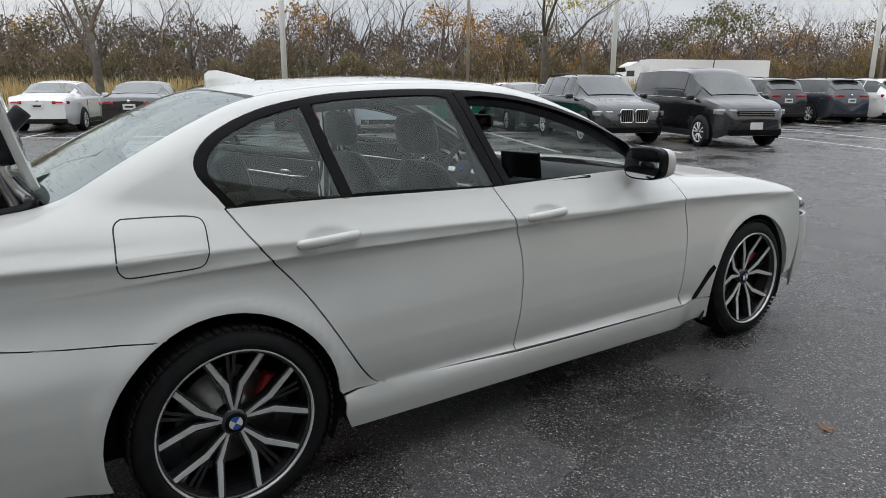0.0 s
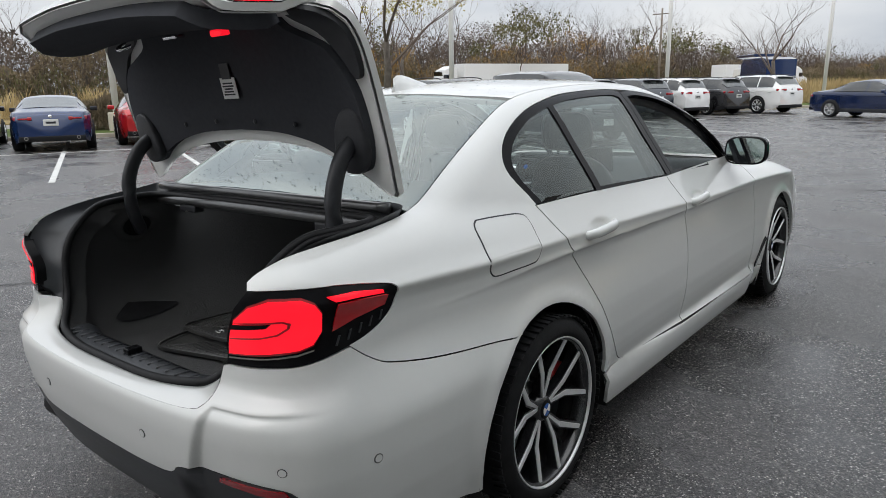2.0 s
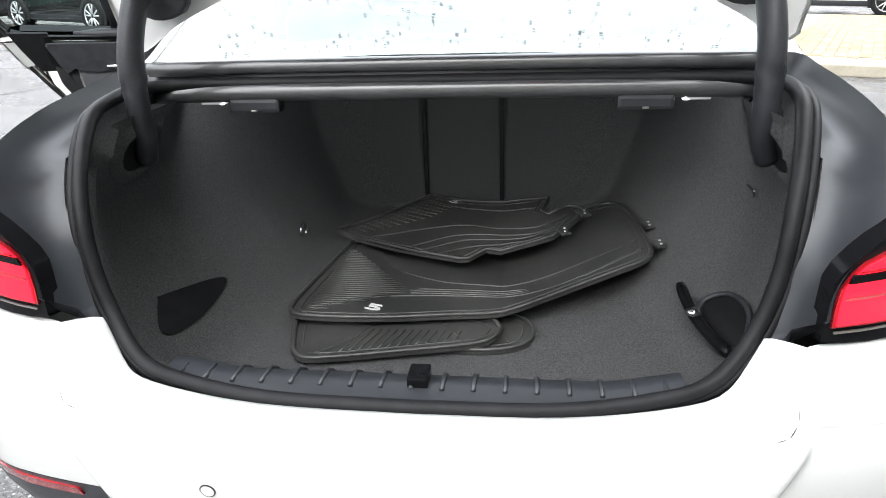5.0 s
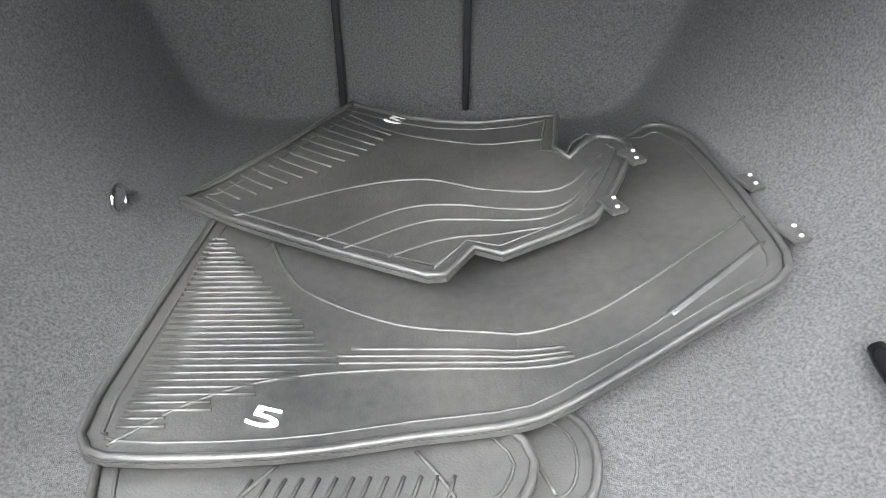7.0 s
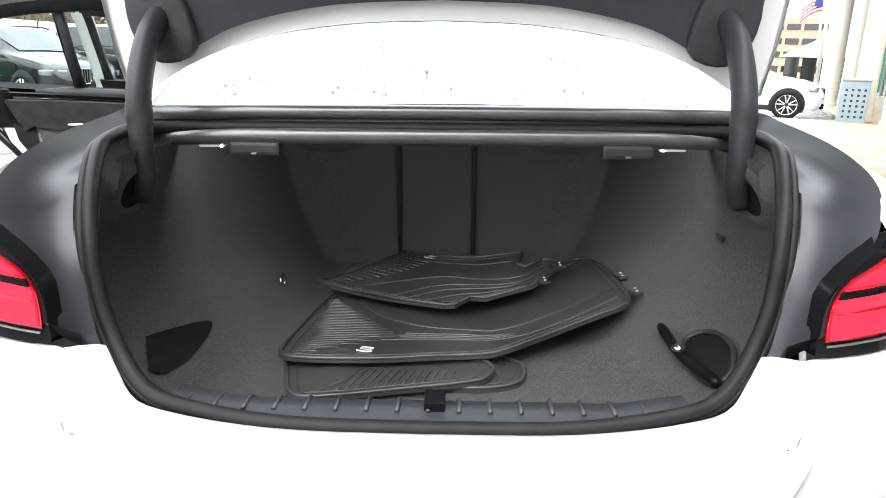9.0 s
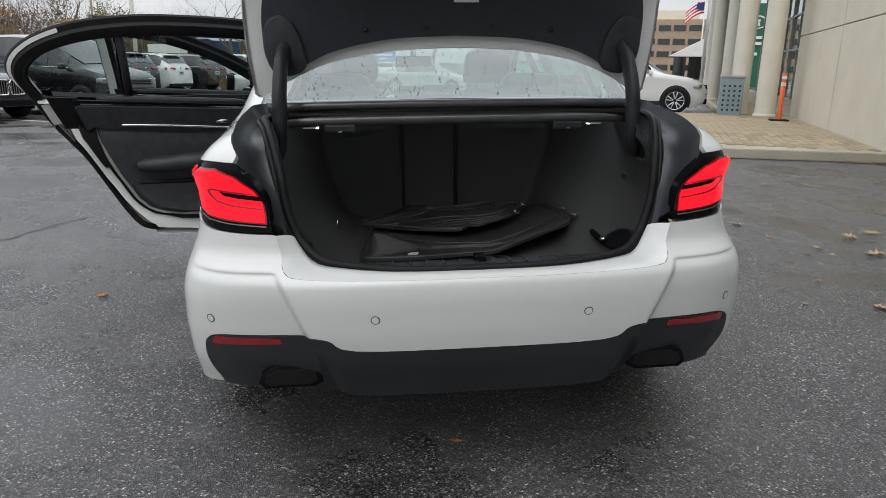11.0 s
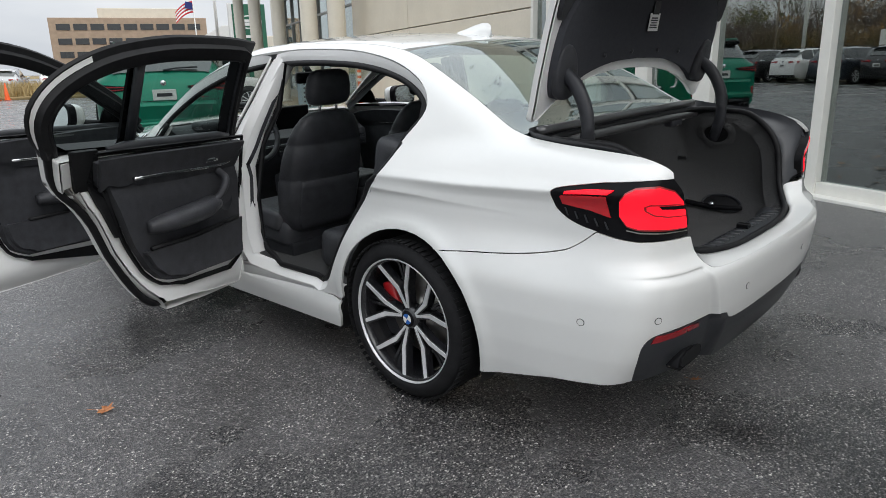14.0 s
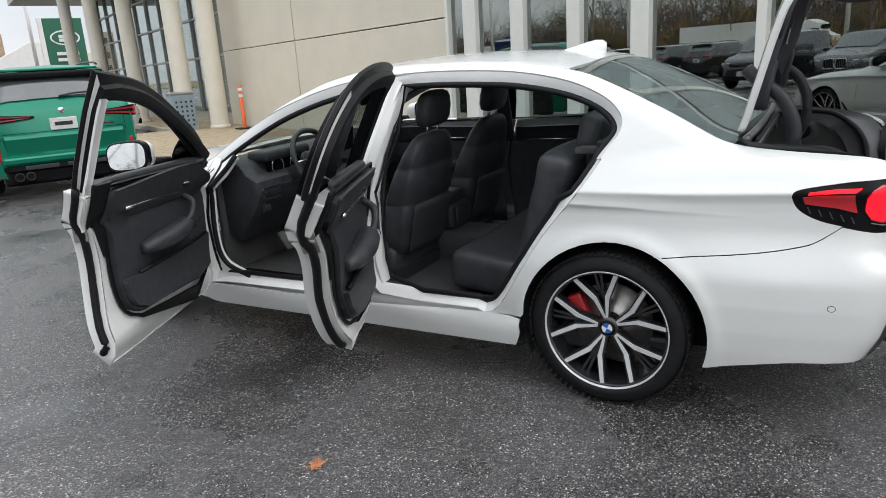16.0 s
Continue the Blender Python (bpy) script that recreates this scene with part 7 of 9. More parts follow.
CAR_LAMP = material("unlit_red_lens", (0.50, 0.012, 0.018), 0.15, vary=0.1, scale=12, coat=0.5)
PLATE = material("plate_white", (0.6, 0.6, 0.58), 0.5, vary=0.08, scale=20)

KINDS = {
    # length, width, wheel radius, wheelbase, then (y from the rear 0..1, height) of the top line, belt height, cabin from/to, roof narrowing
    "saloon": (4.90, 1.86, 0.335, 0.60, [(0, 0.92), (0.02, 1.02), (0.13, 1.09), (0.20, 1.14), (0.33, 1.40), (0.45, 1.465), (0.55, 1.45), (0.70, 1.10), (0.74, 1.02), (0.90, 0.86), (0.97, 0.74), (1, 0.60)], 0.98, (0.17, 0.72), 0.27),
    "coupe": (4.65, 1.87, 0.34, 0.60, [(0, 0.88), (0.02, 1.00), (0.10, 1.05), (0.16, 1.10), (0.31, 1.34), (0.42, 1.385), (0.54, 1.36), (0.69, 1.05), (0.74, 0.98), (0.90, 0.84), (0.97, 0.72), (1, 0.58)], 0.95, (0.14, 0.71), 0.29),
    "suv": (4.70, 1.90, 0.37, 0.60, [(0, 0.95), (0.015, 1.12), (0.035, 1.25), (0.10, 1.58), (0.14, 1.64), (0.35, 1.67), (0.55, 1.64), (0.71, 1.20), (0.75, 1.10), (0.91, 0.98), (0.97, 0.86), (1, 0.66)], 1.08, (0.035, 0.73), 0.22),
    "large_suv": (4.94, 2.00, 0.39, 0.60, [(0, 0.98), (0.012, 1.17), (0.03, 1.28), (0.085, 1.64), (0.13, 1.73), (0.35, 1.76), (0.55, 1.73), (0.71, 1.27), (0.75, 1.17), (0.91, 1.04), (0.97, 0.92), (1, 0.70)], 1.14, (0.03, 0.73), 0.24),
    "van": (4.85, 1.85, 0.34, 0.62, [(0, 0.9), (0.01, 1.3), (0.03, 1.72), (0.07, 1.80), (0.35, 1.84), (0.60, 1.80), (0.66, 1.72), (0.80, 1.22), (0.84, 1.12), (0.95, 0.98), (0.985, 0.86), (1, 0.66)], 1.08, (0.02, 0.82), 0.16),
}


def road_wheel(r, wide, parent, at, side, rim_mat):
    t = part("wheel", lathe([(r * 0.66, -wide / 2), (r * 0.9, -wide / 2 - 0.004), (r * 0.985, -wide / 2 + 0.02), (r, 0), (r * 0.985, wide / 2 - 0.02), (r * 0.9, wide / 2 + 0.004), (r * 0.70, wide / 2), (r * 0.68, wide / 2 - 0.02)], 28), RUBBER, parent)
    t.matrix_basis = Matrix.Translation(at) @ Matrix.Rotation(0 if side > 0 else math.pi, 4, "Z")
    bm = bmesh.new()
    lathe([(r * 0.70, wide / 2 - 0.005), (r * 0.66, wide / 2 - 0.012), (r * 0.64, wide / 2 - 0.05)], 28, bm=bm)
    for k in range(5):
        a = 2 * math.pi * k / 5
        for s in (0.16, -0.16):
            p0, p1 = Vector((wide / 2 - 0.02, math.sin(a + s * 0.9) * r * 0.12, math.cos(a + s * 0.9) * r * 0.12)), Vector((wide / 2 - 0.012, math.sin(a + s * 1.5) * r * 0.66, math.cos(a + s * 1.5) * r * 0.66))
            tube([p0, p1], r * 0.045, 5, bm)
    part("rim", bm, rim_mat, t)
    part("brake", lathe([(0.0, 0.0), (r * 0.63, 0.0)], 20, at=(wide / 2 - 0.07, 0, 0)), WELL, t)


def wrap_lamp(ob, side, L, hw):
    """A slim lamp that runs from the tailgate round the corner: black housing, red bars and a red corner lens."""
    way = [(0.34, -0.010), (0.50, -0.012), (0.66, -0.010), (0.80, 0.0), (hw - 0.10, 0.020), (hw - 0.055, 0.065), (hw - 0.028, 0.16), (hw - 0.012, 0.27), (hw - 0.006, 0.38)]
    lows = [1.075, 1.055, 1.04, 1.02, 1.00, 1.00, 1.02, 1.05, 1.09]
    tops = [1.10, 1.115, 1.125, 1.14, 1.15, 1.155, 1.155, 1.15, 1.13]
    def strip(name, a, b, lo, hi, out, mat, parent):
        bm = bmesh.new()
        rows = []
        for k in np.linspace(a, b, 13):
            i = min(int(k), len(way) - 2)
            f = k - i
            p, q = Vector(way[i]), Vector(way[i + 1])
            n = Vector(((q - p).y, -(q - p).x)).normalized()
            c = p.lerp(q, f) + n * out
            c_in = p.lerp(q, f) - n * 0.02
            z0, z1 = lows[i] * (1 - f) + lows[i + 1] * f, tops[i] * (1 - f) + tops[i + 1] * f
            zl, zh = z0 + (z1 - z0) * lo, z0 + (z1 - z0) * hi
            rows.append([bm.verts.new((side * x, y - L / 2, z)) for x, y, z in ((c_in.x, c_in.y, zl), (c.x, c.y, zl), (c.x, c.y, zh), (c_in.x, c_in.y, zh))])
        for p, q in zip(rows, rows[1:]):
            for k in range(3):
                bm.faces.new((p[k], p[k + 1], q[k + 1], q[k]))
        bm.faces.new(rows[0])
        bm.faces.new(rows[-1])
        bmesh.ops.recalc_face_normals(bm, faces=bm.faces)
        return part(name, bm, mat, parent, smooth=False)
    lamp = strip("tail_lamp", 0, 7.9, 0.0, 1.0, 0.012, GLOSS_BLACK, ob)
    strip("lamp_bar", 0.3, 4.4, 0.66, 0.84, 0.017, LAMP_DEEP, lamp)
    strip("lamp_bar", 0.3, 4.4, 0.20, 0.38, 0.017, LAMP_DEEP, lamp)
    strip("corner_lens", 4.5, 7.4, 0.12, 0.92, 0.017, CAR_LAMP, lamp)


def rolled(profile, half, L, taper=0.0):
    """A form drawn along x from a profile of (out, z) behind the tail plane, its ends tapered."""
    bm = bmesh.new()
    rows = []
    for x, k in ((-half, 0.0), (-half + taper, 1.0), (half - taper, 1.0), (half, 0.0)):
        rows.append([bm.verts.new((x, -L / 2 + 0.01 - (o + 0.01) * k, z)) for o, z in profile])
    for p, q in zip(rows, rows[1:]):
        for k in range(len(profile) - 1):
            bm.faces.new((p[k], p[k + 1], q[k + 1], q[k]))
    bmesh.ops.recalc_face_normals(bm, faces=bm.faces)
    return bm


def rolled_reflector(side, L, hw):
    return prism([(side * (hw - 0.20), 0.70), (side * (hw - 0.155), 0.72), (side * (hw - 0.145), 0.55), (side * (hw - 0.185), 0.52)], 0.06, "y", 0.008, at=-L / 2 - 0.02)


def vehicle(kind, paint, label, u, v, heading, name="parked_car", detail=0, group="parked cars", rim=None, screen=None):
    """A parked vehicle; heading is degrees from the u direction, turning left."""
    L, W, r, wbf, top, belt, (c0, c1), narrow = KINDS[kind]
    hw = W / 2
    ob = empty(name, label, "van" if kind == "van" else "car", BM @ pose(v, u, 0, 0, 0, heading), group)
    mat = PAINTS[paint]
    rim = rim or ALLOY
    full = detail == 2
    if full:
        top = [(0, 1.14), (0.008, 1.20), (0.022, 1.28)] + top[3:]
    T = table([(y * L, z) for y, z in top], 0.05)
    plan_w = table([(0, hw - (0.11 if full else 0.20)), (0.05 * L, hw - (0.03 if full else 0.07)), (0.12 * L, hw - 0.01), (0.3 * L, hw), (0.75 * L, hw), (0.9 * L, hw - 0.04), (0.96 * L, hw - 0.13), (L, hw - 0.34)], 0.05)
    ys = np.unique(np.concatenate([np.linspace(0.0, L, 30), [0.012 * L, 0.03 * L, 0.97 * L, 0.988 * L]]))
    rows = []
    def section(y, out=0.0):
        w, t = float(plan_w(y)), float(T(y))
        b = min(belt + 0.05 * (1 - y / L), t - 0.02)
        tuck = 0.06 if 0.05 < y / L < 0.95 else 0.10
        low = 0.22 if 0.06 < y / L < 0.94 else 0.30
        pts = [(w - tuck, low), (w - 0.015, 0.40), (w, 0.58), (w - 0.012, b - 0.16), (w - 0.004, b - 0.09), (w - 0.05, b)]
        h = t - b
        k = min(1.0, h / 0.45)
        for f in (0.25, 0.5, 0.75, 0.93):
            x = w - 0.05 - (narrow * k) * f ** 1.35 - (1 - k) * f * 0.35 * w
            pts.append((x, b + h * (1 - (1 - f) ** (1.0 + 0.5 * (1 - k)))))
        xr = pts[-1][0]
        pts += [(xr * 0.75, t - 0.004 + 0.012 * k), (xr * 0.4, t + 0.02 * k + 0.004), (0.0, t + 0.026 * k + 0.006)]
        return pts
    bm = bmesh.new()
    for y in ys:
        rows.append([bm.verts.new((x, y - L / 2, z)) for x, z in section(y)])
    n = len(rows[0])
    for a, b in zip(rows, rows[1:]):
        for k in range(n - 1):
            bm.faces.new((a[k], a[k + 1], b[k + 1], b[k]))
    for e, y in ((rows[0], 0), (rows[-1], L)):
        z_b = bm.verts.new((0, y - L / 2, e[0].co.z))
        bm.faces.new(e + [z_b])
    bmesh.ops.mirror(bm, geom=bm.verts[:] + bm.edges[:] + bm.faces[:], axis="X", merge_dist=0.001)
    bmesh.ops.recalc_face_normals(bm, faces=bm.faces)
    body = part("body", bm, mat, ob)
    sharpen(body, 42)
    # glazing laid just over the skin
    def at(y, k, side, lift=0.006):
        x, z = section(y)[int(k)] if k == int(k) else tuple(np.array(section(y)[int(k)]) * (1 - k % 1) + np.array(section(y)[int(k) + 1]) * (k % 1))
        return (side * (x + lift), y - L / 2, z + lift * 0.5)
    ca, cb = c0 * L, c1 * L
    posts = {"saloon": (0.30, 0.50), "coupe": (0.46,), "suv": (0.24, 0.48), "large_suv": (0.24, 0.48), "van": (0.36, 0.64)}[kind]
    edges = [(ca + 0.28 * (1 if kind in ("saloon", "coupe") else 0.7))] + [p * L for p in posts] + [cb - 0.32]
    for side in (1, -1):
        for a, b in zip(edges, edges[1:]):
            if kind == "van" and b < 0.5 * L:
                continue
            g = bmesh.new()
            grid_ = []
            for y in np.linspace(a + 0.03, b - 0.03, 6):
                lim = 8.85
                t = float(T(y))
                if t - belt < 0.30:
                    lim = 7.2
                grid_.append([g.verts.new(at(y, k, side)) for k in np.linspace(5.25, lim, 5)])
            for p, q in zip(grid_, grid_[1:]):
                for k in range(4):
                    g.faces.new((p[k], p[k + 1], q[k + 1], q[k]))
            bmesh.ops.recalc_face_normals(g, faces=g.faces)
            part("side_window", g, DARK_GLASS, ob)
    def screen_band(y0, y1, nm, k0=8.6, m=None):
        g = bmesh.new()
        grid_ = []
        for y in np.linspace(y0, y1, 7):
            half = [at(y, k, 1, 0.008) for k in np.linspace(k0, 12, 5)]
            line = half + [(-x, yy, z) for x, yy, z in half[::-1][1:]]
            push = 0.016 if y > L / 2 else -0.016
            grid_.append([g.verts.new((x, yy + push, z + 0.006)) for x, yy, z in line])
        for p, q in zip(grid_, grid_[1:]):
            for k in range(len(p) - 1):
                g.faces.new((p[k], p[k + 1], q[k + 1], q[k]))
        bmesh.ops.recalc_face_normals(g, faces=g.faces)
        return part(nm, g, m or SKYLIT_SCREEN, ob)
    if kind in ("saloon", "coupe"):
        screen_band(ca + 0.06, 0.325 * L if kind == "saloon" else 0.30 * L, "rear_window")
        screen_band(0.575 * L, cb - 0.06, "windscreen")
    elif kind == "van":
        screen_band(0.675 * L, cb - 0.06, "windscreen")
        screen_band(0.012 * L, 0.035 * L, "rear_window")
    else:
        screen_band((0.026 if full else 0.037) * L, 0.092 * L, "rear_window", 7.8)
        screen_band(0.575 * L, cb - 0.05, "windscreen")
        part("roof_spoiler", box(W * 0.60, 0.20, 0.035, (0, 0.075 * L - L / 2 + 0.03, float(T(0.11 * L)) + 0.012), 0.012), mat, ob)
        for side in (1, -1):
            rail = [(side * (hw - narrow - 0.09), y * L - L / 2, float(T(y * L)) + 0.045 - 0.02 * (abs(y - 0.34) > 0.18)) for y in (0.14, 0.18, 0.34, 0.50, 0.55)]
            part("roof_rail", tube(curve(rail, 3), 0.016, 6), SATIN_BLACK, ob)
    # wheels, arches, lamps, bumpers, mirrors
    wy0 = L * (1 - wbf) * 0.54 - L / 2
    for y in (wy0, wy0 + wbf * L):
        for side in (1, -1):
            # no arch is cut; a dark disc on the body paints the shade behind the wheel
            arch = lathe([(0.0, 0.0), (r + 0.045, 0.0), (r + 0.06, -0.02)], 26, at=(side * (hw + 0.004), y, r))
            bmesh.ops.bisect_plane(arch, geom=arch.verts[:] + arch.edges[:] + arch.faces[:], plane_co=(0, 0, 0.2), plane_no=(0, 0, -1), clear_outer=True)
            part("wheel_arch", arch, WELL, ob)
            road_wheel(r, 0.23, ob, (side * (hw - 0.085), y, r), side, rim)
    tl = belt - 0.08 if kind != "van" else 1.0
    for side in (1, -1):
        w0 = float(plan_w(0.03 * L))
        if kind in ("suv", "large_suv"):
            lm = box(0.50, 0.10, 0.11, (side * (w0 - 0.24), 0.052 - L / 2, tl + 0.03), 0.03, 3)
        elif kind == "van":
            lm = box(0.12, 0.10, 0.42, (side * (w0 - 0.08), 0.02 * L - L / 2, 1.05), 0.03, 3)
        else:
            lm = box(0.42, 0.13, 0.10, (side * (w0 - 0.20), 0.045 - L / 2, tl - 0.03), 0.03, 3)
        for q in lm.verts:
            q.co.y += 1.0 * max(0, abs(q.co.x) - (w0 - 0.12))
        if full:
            wrap_lamp(ob, side, L, hw)
        else:
            lamp_o = part("tail_lamp", lm, LAMP_DEEP, ob)
            part("lamp_strip", box(0.30, 0.015, 0.035, (side * (w0 - 0.26), -L / 2 + 0.0 if kind in ("suv", "large_suv") else -L / 2 - 0.022, tl + 0.03 if kind in ("suv", "large_suv") else tl - 0.03), 0.01), CAR_LAMP, lamp_o, smooth=False)
        wf = float(plan_w(0.955 * L))
        tall = kind in ("suv", "large_suv", "van")
        hl = box(0.40 if tall else 0.34, 0.20 if tall else 0.16, 0.12 if tall else 0.10, (side * (wf - 0.12), 0.955 * L - L / 2 + (0.05 if tall else 0.03), float(T(0.955 * L)) - 0.13), 0.03, 3)
        for q in hl.verts:
            q.co.y -= 0.7 * max(0, abs(q.co.x) - (wf - 0.25)) ** 1.3
        part("headlamp", hl, LENSY, ob)
        mp = (side * (hw + 0.08), cb - 0.34 - L / 2, belt + 0.06)
        part("mirror", box(0.19, 0.11, 0.13, mp, 0.04, 3), SATIN_BLACK if paint in ("grey", "blue") else mat, ob)
    low = box(W * 0.80, 0.10, 0.15, (0, -L / 2 + 0.04, 0.345), 0.04, 3)
    part("rear_diffuser", low, SEAL, ob)
    if kind == "coupe":
        for side in (1, -1):
            tip = part("exhaust", lathe([(0.036, 0.02), (0.036, -0.03), (0.045, -0.03), (0.045, 0.05)], 18, "y", at=(side * 0.58, -L / 2 - 0.02, 0.36)), STEEL, ob)
            part("bore", lathe([(0.0, 0.0), (0.036, 0.0)], 18, "y", at=(side * 0.58, -L / 2 - 0.03, 0.36)), WELL, tip)
    part("front_intake", box(W * 0.72, 0.10, 0.16, (0, L / 2 - 0.045, 0.38), 0.04, 3), GLOSS_BLACK, ob)
    zt = tl - 0.03 if kind in ("saloon", "coupe") else tl - (0.085 if full else 0.14)
    plate = part("number_plate", box(0.34, 0.02, 0.16, (0, -L / 2 - 0.005, zt - (0.10 if kind in ("saloon", "coupe") else 0.0)), 0.01), PLATE, ob, smooth=False)
    part("plate_bar", box(0.22, 0.004, 0.05, (0, -L / 2 - 0.017, zt - (0.10 if kind in ("saloon", "coupe") else 0.0)), 0), SATIN_BLACK, plate, smooth=False)
    part("badge", lathe([(0.0, -0.006), (0.04, -0.004), (0.043, 0.006)], 20, "y", at=(0, -L / 2 - 0.004 + (0.03 if "suv" in kind and not full else 0.0), zt + (0.175 if full else 0.20 if "suv" in kind else 0.05))), CHROME, ob)
    gz = 0.70 if kind in ("suv", "large_suv") else 0.60
    if kind == "van":
        grille = part("grille", box(0.95, 0.06, 0.16, (0, L / 2 - 0.06, 0.78), 0.03, 3), GLOSS_BLACK, ob)
        for k in range(3):
            part("bar", box(0.90, 0.02, 0.012, (0, L / 2 - 0.025, 0.74 + 0.04 * k), 0.003), STEEL, grille, smooth=False)
        part("front_plate", box(0.32, 0.02, 0.16, (0, L / 2 + 0.0, 0.52), 0.006), PLATE, ob, smooth=False)
    else:
        for side in (1, -1):
            gw, gh = (0.34, 0.30) if "suv" in kind else (0.26, 0.18)
            grille = part("grille", box(gw, 0.05, gh, (side * (gw / 2 + 0.02), L / 2 - 0.020, gz), 0.024, 3), GLOSS_BLACK, ob)
            ring = [(side * (gw / 2 + 0.02) + gw / 2 * sx, L / 2 + 0.010, gz + gh / 2 * sz) for sx, sz in ((-0.8, -1), (0.8, -1), (1, -0.7), (1, 0.7), (0.8, 1), (-0.8, 1), (-1, 0.7), (-1, -0.7))]
            part("grille_ring", tube(ring, 0.014, 6, closed=True), CHROME, grille)
            for k in range(6):
                x = side * (gw / 2 + 0.02) + gw * (-0.40 + 0.16 * k)
                part("bar", box(0.012, 0.012, gh * 0.88, (x, L / 2 + 0.008, gz), 0.002), STEEL, grille, smooth=False)
    # dark sills, and a bright line under the side windows
    for side in (1, -1):
        part("sill_cladding", box(0.05, L * 0.44, 0.14, (side * (hw - 0.045), wy0 + wbf * L / 2, 0.31), 0.02, 2), SATIN_BLACK, ob)
        wl_pts = [at(y, 5.12, side, 0.008) for y in np.linspace(edges[0], edges[-1], 9)]
        part("window_line", tube(wl_pts, 0.010, 5), CHROME if paint in ("black", "white", "slate", "silver") else GLOSS_BLACK, ob)
        for y in (edges[1], edges[1] - 0.95 if len(edges) > 3 else edges[1] + 1.0):
            part("door_handle", box(0.03, 0.20, 0.03, (side * (hw - 0.005), y - L / 2 + 0.22, belt - 0.14), 0.01), mat, ob)
    part("door_seam", box(W + 0.004, 0.006, 0.62, (0, edges[1] - L / 2, 0.62), 0), SATIN_BLACK, ob, smooth=False)
    if full:
        part("tailgate_ledge", rolled([(0.0, 0.87), (0.030, 0.84), (0.048, 0.815), (0.040, 0.79), (0.004, 0.64), (0.0, 0.62)], 0.76, L, 0.03), mat, ob, smooth=False)
        part("bumper_step", rolled([(0.0, 0.60), (0.050, 0.575), (0.062, 0.55), (0.058, 0.50), (0.02, 0.46)], 0.84, L, 0.06), mat, ob, smooth=False)
        part("lower_bumper", rolled([(0.01, 0.48), (0.045, 0.455), (0.050, 0.40), (0.02, 0.37), (0.016, 0.26), (0.05, 0.235), (0.0, 0.20)], 0.82, L, 0.08), GLOSS_BLACK, ob, smooth=False)
        for x, w in ((-0.36, 0.40), (0.10, 0.30), (0.42, 0.24)):
            part("bumper_panel", box(w, 0.02, 0.055, (x, -L / 2 - 0.05, 0.428), 0.008), VALANCE, ob, smooth=False)
        part("spoiler_band", box(W * 0.66, 0.16, 0.09, (0, 0.070 * L - L / 2, float(T(0.085 * L)) + 0.005), 0.03, 3), GLOSS_BLACK, ob)
        part("tailgate_seam", box(1.50, 0.006, 0.006, (0, -L / 2 - 0.002, 0.885), 0), SEAL, ob, smooth=False)
        for side in (1, -1):
            part("reflector", rolled_reflector(side, L, hw), CAR_LAMP, ob, smooth=False)
            part("bumper_seam", box(0.006, 0.008, 0.30, (side * 0.775, -L / 2 - 0.001, 0.95), 0), SEAL, ob, smooth=False)
            for x in (0.52, 0.65):
                pipe = part("exhaust", lathe([(0.044, 0.04), (0.044, -0.03), (0.055, -0.035), (0.058, 0.0), (0.058, 0.08)], 22, "y", at=(side * x, -L / 2 - 0.045, 0.315)), SATIN_BLACK, ob)
                part("bore", lathe([(0.0, 0.0), (0.044, 0.0)], 22, "y", at=(side * x, -L / 2 - 0.03, 0.315)), SEAL, pipe)
        part("wiper", tube([(0.02, -L / 2 + 0.10, 1.335), (0.20, -L / 2 + 0.11, 1.365), (0.52, -L / 2 + 0.12, 1.375)], 0.014, 6), SATIN_BLACK, ob)
        part("model_badge", box(0.17, 0.006, 0.022, (0.55, -L / 2 - 0.004, 0.93), 0.003), SATIN_BLACK, ob, smooth=False)
        part("badge_stripe", box(0.03, 0.004, 0.020, (0.55, -L / 2 - 0.008, 0.93), 0), CAR_LAMP, ob, smooth=False)
    return ob


LENSY = material("headlamp_lens", (0.35, 0.37, 0.39), 0.08, 0.5, vary=0.1, scale=10, coat=1.0)
AWAY, OUT = 90, -90  # nose to the verge, or nose to the building
vehicle("saloon", "white", "white saloon parked nose to the grass verge", -6.9, -21.2, AWAY)
vehicle("saloon", "black", "black saloon parked nose to the grass verge", -4.25, -20.4, AWAY)
vehicle("coupe", "blue", "dark blue coupe with twin round exhausts", -1.85, -19.6, AWAY, detail=0, rim=RIM_BLACK)
vehicle("coupe", "red", "bright red coupe beside the grass verge", 0.65, -20.3, AWAY)
vehicle("coupe", "grey", "pale grey coupe with a black lip spoiler", 2.95, -19.4, AWAY, rim=RIM_BLACK)
vehicle("saloon", "green", "metallic green saloon with black wheels", 5.35, -19.6, AWAY, rim=RIM_BLACK)
vehicle("saloon", "graphite", "dark graphite saloon with a paper in its window", 7.75, -19.2, AWAY)
vehicle("suv", "black", "black SUV with a chrome twin grille facing out", 8.3, -14.6, OUT)
vehicle("van", "black", "glossy black panel van facing out of its bay", 10.75, -13.5, OUT, name="panel_van", group="")
vehicle("suv", "black", "black SUV seen from behind", 18.0, -21.8, AWAY)
vehicle("suv", "slate", "slate grey SUV seen from behind", 20.5, -21.6, AWAY)
vehicle("suv", "white", "white SUV with black lower cladding", 23.1, -22.0, AWAY)
vehicle("suv", "black", "black SUV with silver trim", 25.7, -22.0, AWAY)
vehicle("large_suv", "white", "large white SUV in the far row", 28.4, -21.4, AWAY)
vehicle("saloon", "navy", "dark blue saloon standing across the far lane", 27.2, -14.2, OUT)
vehicle("saloon", "silver", "silver saloon standing across the far lane", 30.2, -10.6, OUT)
